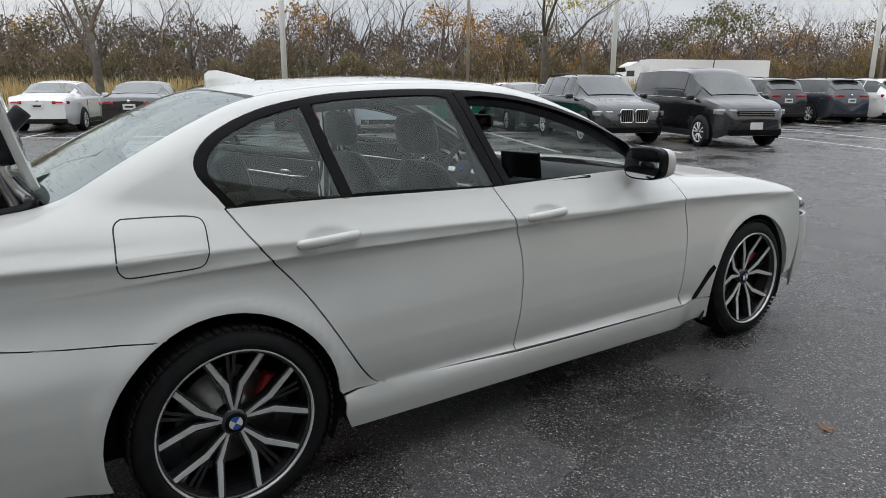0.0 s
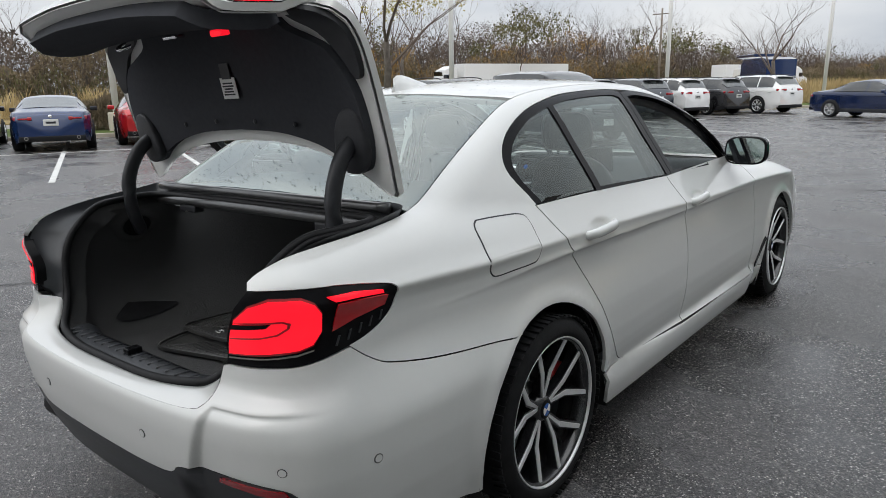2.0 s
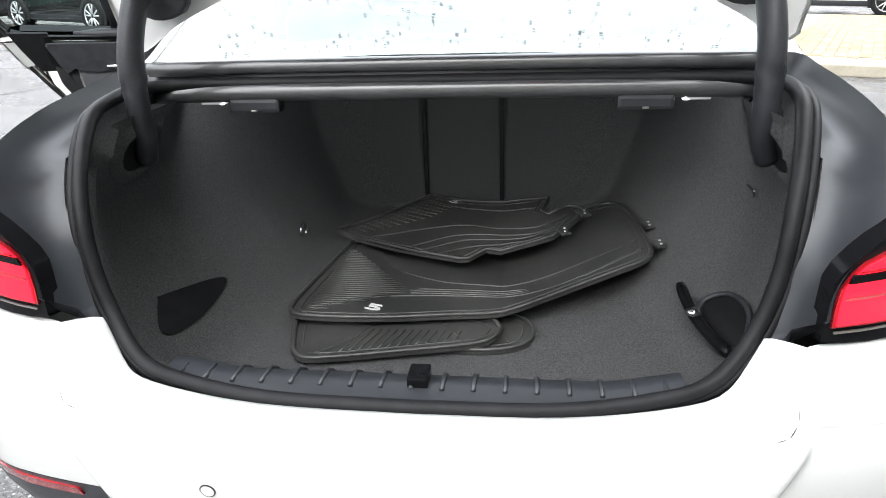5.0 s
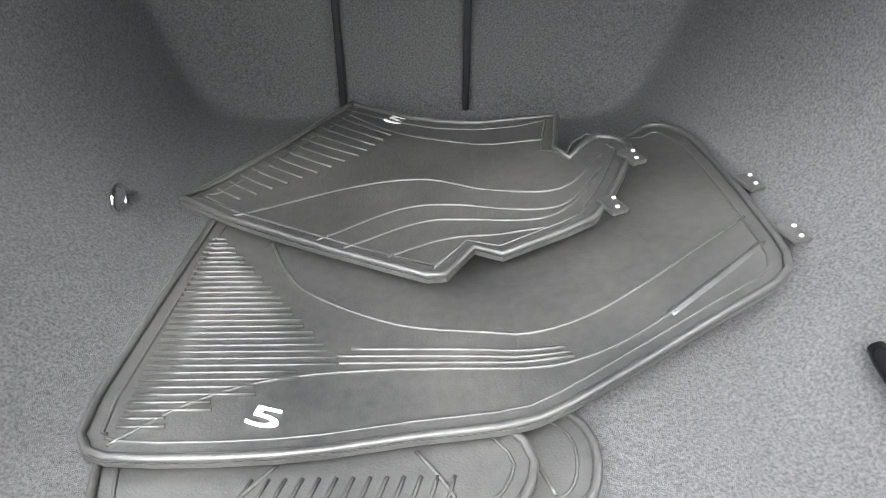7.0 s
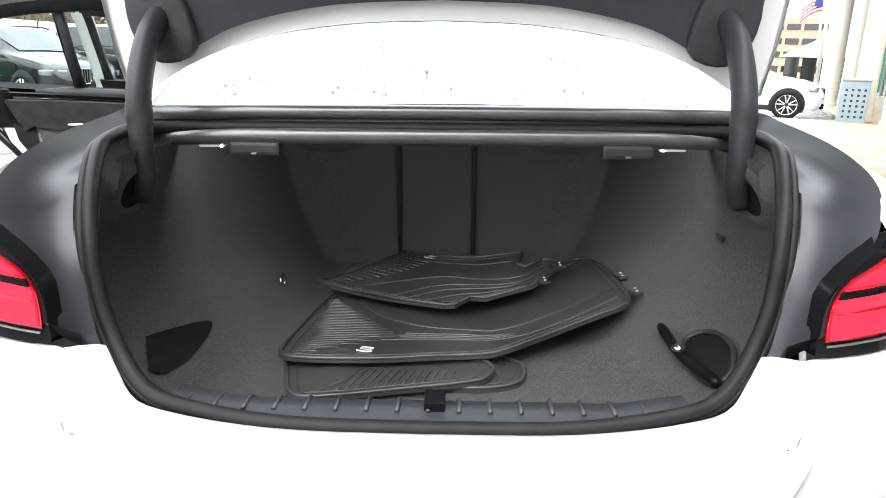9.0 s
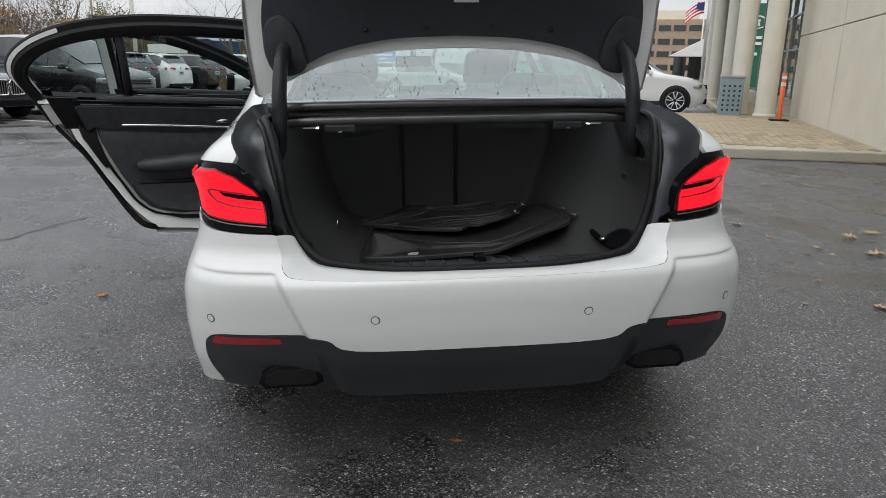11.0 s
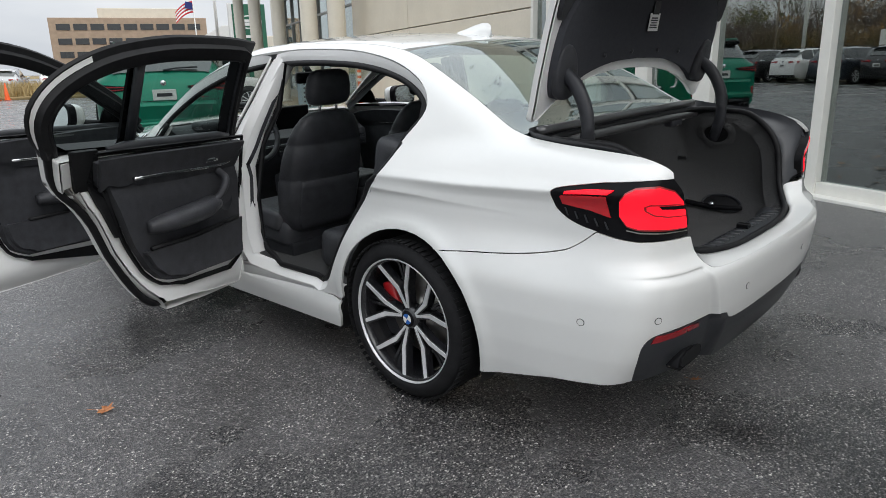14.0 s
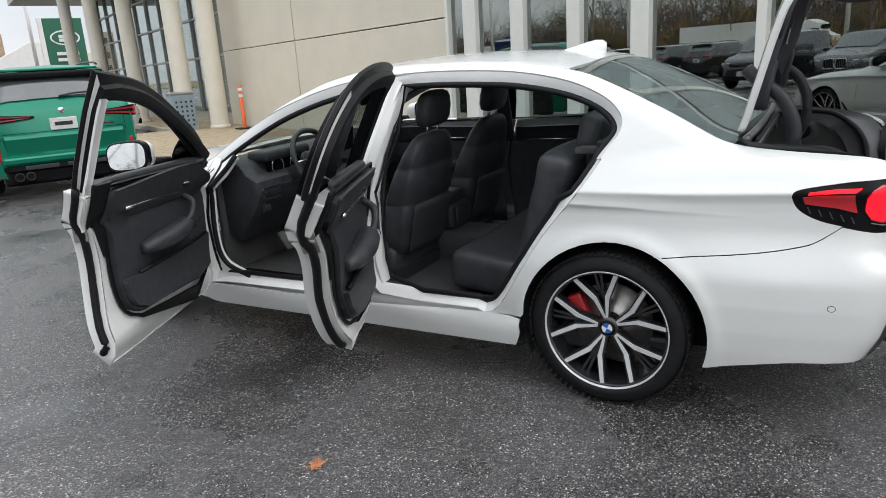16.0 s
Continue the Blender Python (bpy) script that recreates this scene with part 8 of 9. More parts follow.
for k, (p, d) in enumerate((("white", -20.5), ("graphite", -18.0), ("black", -15.4), ("white", -12.8), ("silver", -10.2), ("white", -7.4), ("graphite", -4.8))):
    vehicle("suv", p, {"white": "white", "graphite": "graphite", "black": "black", "silver": "silver"}[p] + " SUV in a distant parking row", 50.5 + 0.6 * (k % 2), d, 0)
vehicle("large_suv", "green", "metallic green SUV with quad exhausts and a pale plate", 11.03, -1.49, 0, name="green_suv", detail=2, group="", rim=RIM_BLACK)
vehicle("large_suv", "white", "white SUV standing beside the entrance walk", 20.2, -0.45, OUT, name="white_suv", group="")


# ---- trees, poles, road furniture and far buildings ----
BARK = material("grey_brown_bark", (0.10, 0.085, 0.07), 0.9, vary=0.3, scale=6, bump=0.5, bump_scale=40)
TWIG = material("brown_twigs", (0.125, 0.095, 0.075), 0.9, vary=0.3, scale=2)
BRUSH = material("dry_brush", (0.15, 0.115, 0.072), 0.95, vary=0.4, scale=0.3, second=(0.25, 0.19, 0.115))
OLIVE = material("olive_leaves", (0.075, 0.085, 0.035), 0.8, vary=0.35, scale=0.5, second=(0.17, 0.15, 0.05))
RUST = material("rust_leaves", (0.30, 0.15, 0.035), 0.8, vary=0.35, scale=0.6, second=(0.42, 0.25, 0.06))
REED = material("tan_reeds", (0.42, 0.31, 0.14), 0.9, vary=0.3, scale=0.8, second=(0.55, 0.43, 0.22))
POLE = material("white_pole_paint", (0.70, 0.69, 0.66), 0.45, vary=0.04, scale=3)
WOOD = material("weathered_pole", (0.20, 0.17, 0.14), 0.85, vary=0.2, scale=4)
rng = random.Random(7)


def bare_tree(name, height, spread, leaf=None, label="", seed=0, depth=5, lean=0.0):
    """A leafless tree: tapered trunk, forking limbs and fine twigs, with a few leaves left where given."""
    r = random.Random(seed)
    ob = empty(name, label, "tree")
    trunk, limbs, tips = bmesh.new(), bmesh.new(), []
    def grow_limb(p, d, length, rad, lvl):
        pts, rads = [p], [rad]
        for i in range(3):
            d = (d + Vector((r.uniform(-1, 1), r.uniform(-1, 1), r.uniform(-0.3, 0.6))) * 0.16).normalized()
            p = p + d * length / 3
            pts.append(p)
            rads.append(rad * (1 - 0.13 * (i + 1)))
        tube(pts, rads, 7 if lvl == 0 else (5 if lvl < 3 else 3), trunk if lvl == 0 else limbs)
        if lvl >= depth:
            tips.append(p)
            return
        for k in range(r.choice((2, 3, 3)) if lvl else r.choice((3, 4))):
            a = r.uniform(0, 2 * math.pi)
            side = Vector((math.cos(a), math.sin(a), 0))
            nd = (d * (0.75 if lvl else 0.8) + side * r.uniform(0.45, 0.85) * spread + Vector((0, 0, 0.14))).normalized()
            q = pts[-1] if k < 2 else pts[2]
            grow_limb(q, nd, length * r.uniform(0.60, 0.82), rads[-1] * r.uniform(0.55, 0.72), lvl + 1)
    grow_limb(Vector((0, 0, -0.1)), Vector((lean, 0, 1)).normalized(), height * 0.34, height * 0.020, 0)
    part("trunk", trunk, BARK, ob)
    part("crown", limbs, TWIG, ob, smooth=False)
    if leaf:
        lv = bmesh.new()
        for t in tips:
            for _ in range(9):
                c = t + Vector((r.gauss(0, 0.35), r.gauss(0, 0.35), r.gauss(0, 0.35)))
                s = r.uniform(0.07, 0.16)
                ax, bx = Vector((r.gauss(0, 1), r.gauss(0, 1), r.gauss(0, 1))).normalized() * s, Vector((r.gauss(0, 1), r.gauss(0, 1), r.gauss(0, 1))).normalized() * s
                lv.faces.new([lv.verts.new(c + q) for q in (ax, bx, -ax, -bx)])
        part("leaves", lv, leaf, ob, smooth=False)
    return ob


def place(u, v, z=0.0, turn=0.0, scale=1.0):
    x, y, zz = uv(u, v, z)
    return Matrix.LocRotScale((x, y, zz), Euler((0, 0, radians(turn))), Vector((scale, scale, scale)))


protos = [bare_tree("bare_tree", 11.0, 1.0, None, "leafless grey-brown tree on the far bank", 1, 5),
          bare_tree("bare_tree", 10.0, 0.8, None, "slender leafless tree on the far bank", 2, 5),
          bare_tree("bare_tree", 9.0, 1.1, OLIVE, "tree with sparse olive leaves on the far bank", 3, 4),
          bare_tree("bare_tree", 8.0, 1.0, RUST, "autumn tree with rust-coloured leaves", 4, 4),
          bare_tree("bare_tree", 12.0, 0.75, None, "tall leafless tree on the far bank", 5, 5)]
for i, p in enumerate(protos):
    p.matrix_world = place(-20 + 26 * i, -82 - 2 * i, 0.1)
    tagged(p, group="far trees")
for k in range(220):
    i = rng.choices(range(5), (4, 4, 1.3, 1.2, 4))[0]
    u_ = -75 + 1.13 * k + rng.uniform(-1.5, 1.5)
    c = copy_thing(protos[i], place(u_, rng.choice((-79, -82, -86, -91)) + rng.uniform(-2, 2), 0.1, rng.uniform(0, 360), 1.0))
    s = rng.uniform(0.9, 1.45) * float(np.interp(u_, [75, 135], [1.0, 0.65]))
    c.scale = (s, s, s * rng.uniform(0.9, 1.1))
GOLD = material("yellow_green_leaves", (0.30, 0.26, 0.06), 0.8, vary=0.35, scale=0.8, second=(0.42, 0.36, 0.10))
for u_, v_, h, mat_, sd, lab in ((29.0, -66, 13.0, GOLD, 41, "tall tree with yellow-green autumn leaves"), (16.0, -70, 10.0, RUST, 42, "orange autumn tree on the bank"), (45.0, -68, 10.0, OLIVE, 43, "leafy olive tree by the highway")):
    t = bare_tree("autumn_tree", h, 1.0, mat_, lab, sd, 5)
    t.matrix_world = place(u_, v_, 0.1, sd * 30)
# trees standing in the lot's verge
for u_, v_, h, sd, lab in ((-6.8, -24.9, 9.5, 11, "bare verge tree with a straight grey trunk"), (10.6, -25.2, 10.0, 12, "broad bare tree on the verge"), (47, -16, 9.0, 13, "bare tree by the far parking row"), (36, -26, 8.0, 14, "bare tree on the verge")):
    t = bare_tree("lot_tree", h, 0.95, None, lab, sd, 6)
    t.matrix_world = place(u_, v_, 0.08, sd * 40)


def thicket(name, u0, u1, v0, v1, h0, h1, count, mat, label, seed, size=0.16, up=3.0):
    """Dense low growth: stems and many small leaves in one mesh."""
    r = np.random.default_rng(seed)
    n = count
    u_, v_ = r.uniform(u0, u1, n), r.uniform(v0, v1, n)
    clump = 0.55 + 0.45 * np.sin(u_ * 0.37 + seed) * np.sin(u_ * 0.11 + 1.3 * seed) + 0.25 * np.sin(u_ * 1.3)
    top = (h0 + (h1 - h0) * np.clip(clump, 0.05, 1)) * np.interp(u_, [75, 135], [1.0, 0.65])
    z_ = top * r.random(n) ** 0.75
    s = r.uniform(0.5, 1.4, n) * size
    a, b = r.normal(size=(n, 3)), r.normal(size=(n, 3))
    a, b = a / np.linalg.norm(a, axis=1, keepdims=True) * s[:, None], b / np.linalg.norm(b, axis=1, keepdims=True) * s[:, None]
    a[:, 2] *= up
    b *= 0.32
    c = np.stack([UX * u_ + UY * v_, UY * u_ - UX * v_, z_ + 0.1], 1)
    verts = np.stack([c + a, c + b, c - a, c - b], 1).reshape(-1, 3)
    me = bpy.data.meshes.new(name)
    me.vertices.add(4 * n)
    me.vertices.foreach_set("co", verts.ravel())
    me.loops.add(4 * n)
    me.loops.foreach_set("vertex_index", np.arange(4 * n))
    me.polygons.add(n)
    me.polygons.foreach_set("loop_start", np.arange(0, 4 * n, 4))
    me.update(calc_edges=True)
    me.materials.append(mat)
    return tagged(new(name, me), label, "bushes", kind="stuff")


def blades(name, u0, u1, v0, v1, h0, h1, count, mat, label, seed, wide=0.02):
    """Upright blades and plumes in one mesh."""
    r = np.random.default_rng(seed)
    n = count
    u_, v_ = r.uniform(u0, u1, n), r.uniform(v0, v1, n)
    keep = (np.sin(u_ * 0.9 + seed) + np.sin(u_ * 0.31) + r.normal(0, 0.7, n)) > -0.6
    u_, v_ = u_[keep], v_[keep]
    n = len(u_)
    h = r.uniform(h0, h1, n)
    lean_ = r.normal(0, 0.16, (n, 2)) * h[:, None]
    w = wide * r.uniform(0.6, 1.6, n)
    ang = r.uniform(0, math.pi, n)
    base = np.stack([UX * u_ + UY * v_, UY * u_ - UX * v_, np.full(n, 0.08)], 1)
    side = np.stack([np.cos(ang) * w, np.sin(ang) * w, np.zeros(n)], 1)
    mid = base + np.stack([lean_[:, 0] * 0.4, lean_[:, 1] * 0.4, h * 0.6], 1)
    tip = base + np.stack([lean_[:, 0], lean_[:, 1], h], 1)
    verts = np.stack([base - side, base + side, mid + side * 1.3, tip, mid - side * 1.3], 1).reshape(-1, 3)
    faces = np.arange(5 * n).reshape(-1, 5)
    me = bpy.data.meshes.new(name)
    me.from_pydata(verts.tolist(), [], faces.tolist())
    me.materials.append(mat)
    return tagged(new(name, me), label, "grasses", kind="stuff")


thicket("far_thicket", -90, 180, -80, -76, 2.5, 6.0, 190000, BRUSH, "dense brown thicket below the far trees", 21, 0.17, 1.5)
thicket("far_woods", -110, 210, -106, -95, 6.0, 9.5, 60000, BARK, "dark mass of bare woods behind the far trees", 28, 0.36, 1.4)
thicket("far_thicket_olive", -90, 180, -79, -75.5, 1.0, 4.6, 60000, OLIVE, "olive green shrubs below the far trees", 22, 0.13)
thicket("far_thicket_tall", -90, 180, -92, -82, 5.0, 10.5, 240000, TWIG, "tangle of bare brown branches behind the thicket", 23, 0.17, 1.2)
thicket("far_thicket_rust", 20, 75, -80, -76, 1.5, 7.0, 14000, RUST, "orange and rust autumn shrubs on the bank", 24, 0.12)
thicket("verge_shrub", -2.6, 1.0, -27.5, -25.6, 0.9, 1.8, 12000, BRUSH, "brown leafy shrub on the grass verge", 25, 0.06)
blades("reed_bed", -60, 110, -44, -39.5, 0.7, 1.9, 26000, REED, "tan ornamental grasses and reeds beside the road", 26, 0.022)
blades("island_reeds", 42.0, 46.5, -23.0, -2.0, 0.4, 1.0, 6000, REED, "tan and olive grasses on the planted island", 29, 0.02)
blades("verge_reeds", 2, 60, -28.8, -26.5, 0.4, 1.1, 7000, REED, "dry tan grasses on the verge", 27, 0.015)
slab("road_barrier", -58.2, -57.8, -200, 300, 0.0, 0.85, CONCRETE, "long pale concrete barrier along the highway", "barrier", 0.05)


def lamp_pole(u_, v_, h, r0, mat, label, arm=True):
    ob = empty("street_lamp", label, "lamp post", place(u_, v_, 0.05), "street lamps")
    part("pole", tube([(0, 0, 0), (0, 0, h * 0.5), (0, 0, h)], [r0, r0 * 0.9, r0 * 0.8], 10), mat, ob)
    part("base", lathe([(0.0, 0.7), (0.28, 0.7), (0.3, 0.66), (0.3, -0.1)], 20, "z"), CONCRETE, ob)
    if arm:
        part("lamp_head", box(0.35, 0.7, 0.12, (0, 0.35, h), 0.03), mat, ob)
    return ob


for k, u_ in enumerate((-13.3, -0.1, 13.6, 26.5, 39.6, 52.8, 66)):
    lamp_pole(u_, -25.0, 9.5, 0.115, POLE, "white steel lamp pole on the verge")
for u_, v_, h in ((15.5, -60, 10), (60, -60, 10), (-25, -60, 10)):
    o = empty("utility_pole", "weathered wooden utility pole by the highway", "pole", place(u_, v_, 0.0), "utility poles")
    part("pole", tube([(0, 0, 0), (0, 0, h)], [0.16, 0.11], 8), WOOD, o)
    part("cross_arm", box(2.2, 0.1, 0.12, (0, 0, h - 0.6), 0.02), WOOD, o, smooth=False)


def lorry(u_, v_, heading, label, cab=WHITE):
    ob = empty("articulated_lorry", label, "lorry", BM @ pose(v_, u_, 0.0, 0, 0, heading))
    part("trailer", box(2.55, 14.5, 2.75, (0, -3.5, 2.62), 0.04), WHITE, ob, smooth=False)
    part("trailer_skirt", box(2.3, 8.0, 0.6, (0, -3.0, 0.95), 0.03), SATIN_BLACK, ob, smooth=False)
    cabp = [(4.6, 0.5), (4.6, 3.5), (5.2, 3.75), (6.2, 3.3), (6.5, 2.4), (7.6, 1.9), (7.8, 0.5)]
    part("cab", prism(cabp, 2.4, "x", 0.08, at=-1.2), cab, ob, smooth=False)
    for s in (1, -1):
        part("cab_window", box(0.02, 0.9, 0.6, (s * 1.215, 5.95, 2.5), 0.01), DARK_GLASS, ob, smooth=False)
    part("windscreen", box(2.0, 0.05, 0.8, (0, 6.42, 2.75), 0.02, rot=(-18, 0, 0)), DARK_GLASS, ob, smooth=False)
    for y in (-9.5, -8.3, 3.6, 4.8, 6.9):
        for s in (1, -1):
            part("wheel", lathe([(0.25, -0.14), (0.47, -0.15), (0.51, -0.1), (0.51, 0.1), (0.47, 0.15), (0.25, 0.14), (0.0, 0.1)], 20, at=(s * 1.05, y, 0.51)), RUBBER, ob)
    return ob


lorry(41.0, -68.0, 180, "white articulated lorry on the highway")
lorry(92.0, -70.0, 0, "white trailer lorry further along the highway")
BIN_BLUE = PAINTS["blue"]
o = empty("refuse_lorry", "blue refuse lorry with a white cab beyond the lot", "lorry", BM @ pose(-40.0, 53.0, 0, 0, 0, 60))
part("hopper", prism([(-3.6, 0.9), (-3.6, 3.3), (-2.6, 3.5), (1.6, 3.5), (2.2, 3.0), (2.2, 0.9)], 2.5, "x", 0.06, at=-1.25), BIN_BLUE, o, smooth=False)
part("cab", prism([(2.4, 0.6), (2.4, 2.7), (4.0, 2.7), (4.3, 2.0), (4.3, 0.6)], 2.4, "x", 0.06, at=-1.2), WHITE, o, smooth=False)
part("arms", box(2.3, 4.2, 0.25, (0, 1.6, 3.75), 0.05), BIN_BLUE, o, smooth=False)
part("windscreen", box(2.1, 0.05, 0.9, (0, 4.22, 2.1), 0.02), DARK_GLASS, o, smooth=False)
for y in (-2.4, -1.2, 3.2):
    for s in (1, -1):
        part("wheel", lathe([(0.25, -0.14), (0.47, -0.15), (0.51, -0.1), (0.51, 0.1), (0.47, 0.15), (0.25, 0.14), (0.0, 0.1)], 20, at=(s * 1.05, y, 0.51)), RUBBER, o)
for u_, v_, p, h in ((11.0, -33.0, "white", 180), (22, -67, "white", 180), (36, -66, "silver", 0), (-18, -66, "graphite", 180), (58, -67, "graphite", 180)):
    vehicle("saloon", p, p.replace("graphite", "dark graphite") + " saloon out on the road", u_, v_, h, name="road_car", group="cars on the road")

# blue and yellow road sign
SIGN_BLUE = material("sign_blue", (0.01, 0.16, 0.55), 0.5, vary=0.04, scale=3)
SIGN_YELLOW = material("sign_yellow", (0.75, 0.45, 0.02), 0.5, vary=0.04, scale=3)
o = empty("road_sign", "yellow over blue traffic information sign", "sign", place(43.5, -18.6, 0, HEAD + 0) @ Matrix.Scale(0.72, 4))
part("lower_board", box(2.7, 0.06, 1.35, (0, 0, 3.0), 0.02), SIGN_BLUE, o, smooth=False)
part("upper_board", box(2.6, 0.06, 0.9, (0, 0, 4.15), 0.02), SIGN_YELLOW, o, smooth=False)
for x in (-1.0, 1.0):
    part("post", box(0.12, 0.10, 4.6, (x, 0.09, 2.3), 0.01), WOOD, o, smooth=False)
def words(text, size, at, mat, parent):
    cu = bpy.data.curves.new("lettering", "FONT")
    cu.body, cu.size, cu.align_x = text, size, "CENTER"
    t = new("lettering", cu)
    me = bpy.data.meshes.new_from_object(t.evaluated_get(bpy.context.evaluated_depsgraph_get()))
    bpy.data.objects.remove(t)
    me.materials.append(mat)
    ob = new("lettering", me)
    ob.parent = parent
    ob.matrix_basis = Matrix.Translation(at) @ Matrix.Rotation(radians(90), 4, "X")
    return ob
words("TRAFFIC INFO", 0.36, (0, -0.036, 3.25), WHITE, o)
for z, w in ((2.9, 1.9), (2.55, 0.8)):
    part("text_bar", box(w, 0.012, 0.14, (0, -0.036, z), 0), WHITE, o, smooth=False)
for z in (4.3, 4.0):
    part("text_bar", box(2.0, 0.012, 0.14, (0, -0.036, z), 0), SATIN_BLACK, o, smooth=False)

# ---- entrance: columns, glazing beyond the wall, small things on the walk ----
for u_, v_ in ((16.3, 3.25), (17.3, 2.7), (22.8, 2.8), (27.0, 2.6), (33.0, 2.7)):
    o = empty("entrance_column", "round cream column on the entrance walk", "column", BM @ pose(v_, u_, 0.146), "entrance columns")
    part("shaft", lathe([(0.24, 0.0), (0.24, 6.0)], 32, "z"), COLUMN, o)
    part("base_ring", lathe([(0.24, 0.0), (0.27, 0.0), (0.27, 0.08), (0.24, 0.10)], 32, "z"), COLUMN, o)
far_front = empty("window_2", "tall entrance glazing in grey frames beyond the wall", "window", BM, kind="structure")
GREYFRAME = material("grey_aluminium", (0.33, 0.33, 0.32), 0.4, 0.3, vary=0.04, scale=8)
for k in range(13):
    part("mullion", box(0.16, 0.09, 6.2, (6.0, 17.8 + 2.1 * k, 3.1), 0.006), GREYFRAME, far_front, smooth=False)
for k in range(12):
    part("pane", box(0.014, 2.0, 6.1, (6.02, 18.85 + 2.1 * k, 3.1), 0), SHOWGLASS, far_front, smooth=False)
    for z in (0.15, 2.25, 3.7, 5.1):
        part("rail", box(0.12, 2.02, 0.08, (6.0, 18.85 + 2.1 * k, z), 0.004), GREYFRAME, far_front, smooth=False)
in_building("wall_3", box(0.2, 28, 6.2, (11, 31.4, 3.1), 0), INNER_WALL, "plain wall inside the far entrance hall", "wall")
in_building("canopy", box(7.5, 28, 0.4, (5.6, 31.4, 6.35), 0.03), ROOFING, "pale flat canopy over the entrance", "roof")
in_building("hall_floor", box(5.0, 28, 0.1, (8.5, 31.4, 0.10), 0), INNER_FLOOR, "pale floor of the entrance hall", "floor")
slab("entrance_walk", 4.0, 6.0, 17.7, 46, -0.02, 0.15, CONCRETE, "pale concrete walk at the entrance", "pavement")
ORANGE = material("orange_plastic", (0.72, 0.13, 0.03), 0.5, vary=0.08, scale=8)
o = empty("safety_post", "orange flexible post with white bands on a black foot", "bollard", BM @ pose(3.40, 14.9, 0.146))
part("post", lathe([(0.0, 1.10), (0.05, 1.10), (0.052, 0.05)], 18, "z"), ORANGE, o)
for z in (0.80, 0.95):
    part("band", lathe([(0.0545, z), (0.0545, z + 0.08)], 18, "z"), WHITE, o)
part("foot", box(0.40, 0.40, 0.05, (0, 0, 0.025), 0.02), RUBBER, o)
o = empty("litter_bin", "blue-grey perforated metal litter bin", "bin", BM @ pose(2.45, 16.8, 0.146))
part("shell", box(0.55, 0.55, 0.95, (0, 0, 0.475), 0.02), material("bin_blue_grey", (0.22, 0.29, 0.33), 0.5, vary=0.08, scale=8), o, smooth=False)
part("lid", box(0.60, 0.60, 0.06, (0, 0, 0.98), 0.02), GREYFRAME, o, smooth=False)
for i in range(6):
    for j in range(4):
        part("perforation", box(0.05, 0.01, 0.05, (-0.19 + 0.125 * j, -0.278, 0.15 + 0.12 * i), 0.0), SATIN_BLACK, o, smooth=False)

# green sign board, office block, flag
o = empty("pylon_sign", "tall green pylon sign with pale oval and bars", "sign", BM @ pose(7.6, 66, 0))
part("board", box(3.0, 0.5, 7.2, (0, 0, 3.6), 0.05), SIGN_GREEN, o, smooth=False)
part("edge", box(0.35, 0.52, 7.25, (-1.7, 0, 3.62), 0.03), POLE, o, smooth=False)
part("oval", prism([(1.15 * math.cos(a), 5.6 + 0.62 * math.sin(a)) for a in np.linspace(0, 2 * math.pi, 29)[:-1]], 0.06, "y", 0, at=-0.31), POLE, o, smooth=False)
part("oval_inner", prism([(1.02 * math.cos(a), 5.6 + 0.5 * math.sin(a)) for a in np.linspace(0, 2 * math.pi, 29)[:-1]], 0.06, "y", 0, at=-0.33), SIGN_GREEN, o, smooth=False)
for z, w in ((5.7, 1.0), (5.4, 1.0), (4.3, 1.7), (3.8, 1.7), (2.9, 1.1)):
    part("text_bar", box(w, 0.04, 0.26, (0, -0.36, z), 0), POLE, o, smooth=False)
BRICK = material("tan_brick", (0.38, 0.28, 0.20), 0.85, vary=0.12, scale=1.5, bump=0.2, bump_scale=30)
o = empty("office_building", "tan brick office block with bands of dark windows", "building", BM @ pose(-4, 165, 0))
part("wall", box(30, 14, 12.2, (0, 0, 6.1), 0.1), BRICK, o, smooth=False)
part("roof", box(16, 8, 2.2, (2, 0, 13.2), 0.1), STUCCO, o, smooth=False)
for z in (2.2, 5.0, 7.6, 10.4):
    for k in range(9):
        part("window", box(2.5, 0.2, 1.2, (-12.4 + 3.1 * k, -7.02, z), 0.02), DARK_GLASS, o, smooth=False)
o = empty("tan_showroom", "low tan showroom with a glazed gable", "building", BM @ pose(14.5, 92, 0))
part("wall", box(22, 14, 5.2, (2, 0, 2.6), 0.1), STUCCO, o, smooth=False)
part("roof", prism([(-14, 3.0), (-7.5, 6.4), (-6.5, 6.4), (-6.5, 3.0)], 9.0, "y", 0.05, at=-7.5), POLE, o, smooth=False)
for k in range(4):
    part("window", box(1.4, 0.2, 2.6, (-12.6 + 1.7 * k, -7.3, 1.7), 0.02), DARK_GLASS, o, smooth=False)
o = empty("flagpole", "white flagpole with a striped flag", "flagpole", BM @ pose(4.2, 88, 0))
part("pole", tube([(0, 0, 0), (0, 0, 10.0)], [0.09, 0.05], 8), POLE, o)
FLAG_RED = material("flag_red", (0.5, 0.03, 0.04), 0.8, vary=0.1, scale=3)
FLAG_BLUE = material("flag_blue", (0.02, 0.03, 0.15), 0.8, vary=0.1, scale=3)
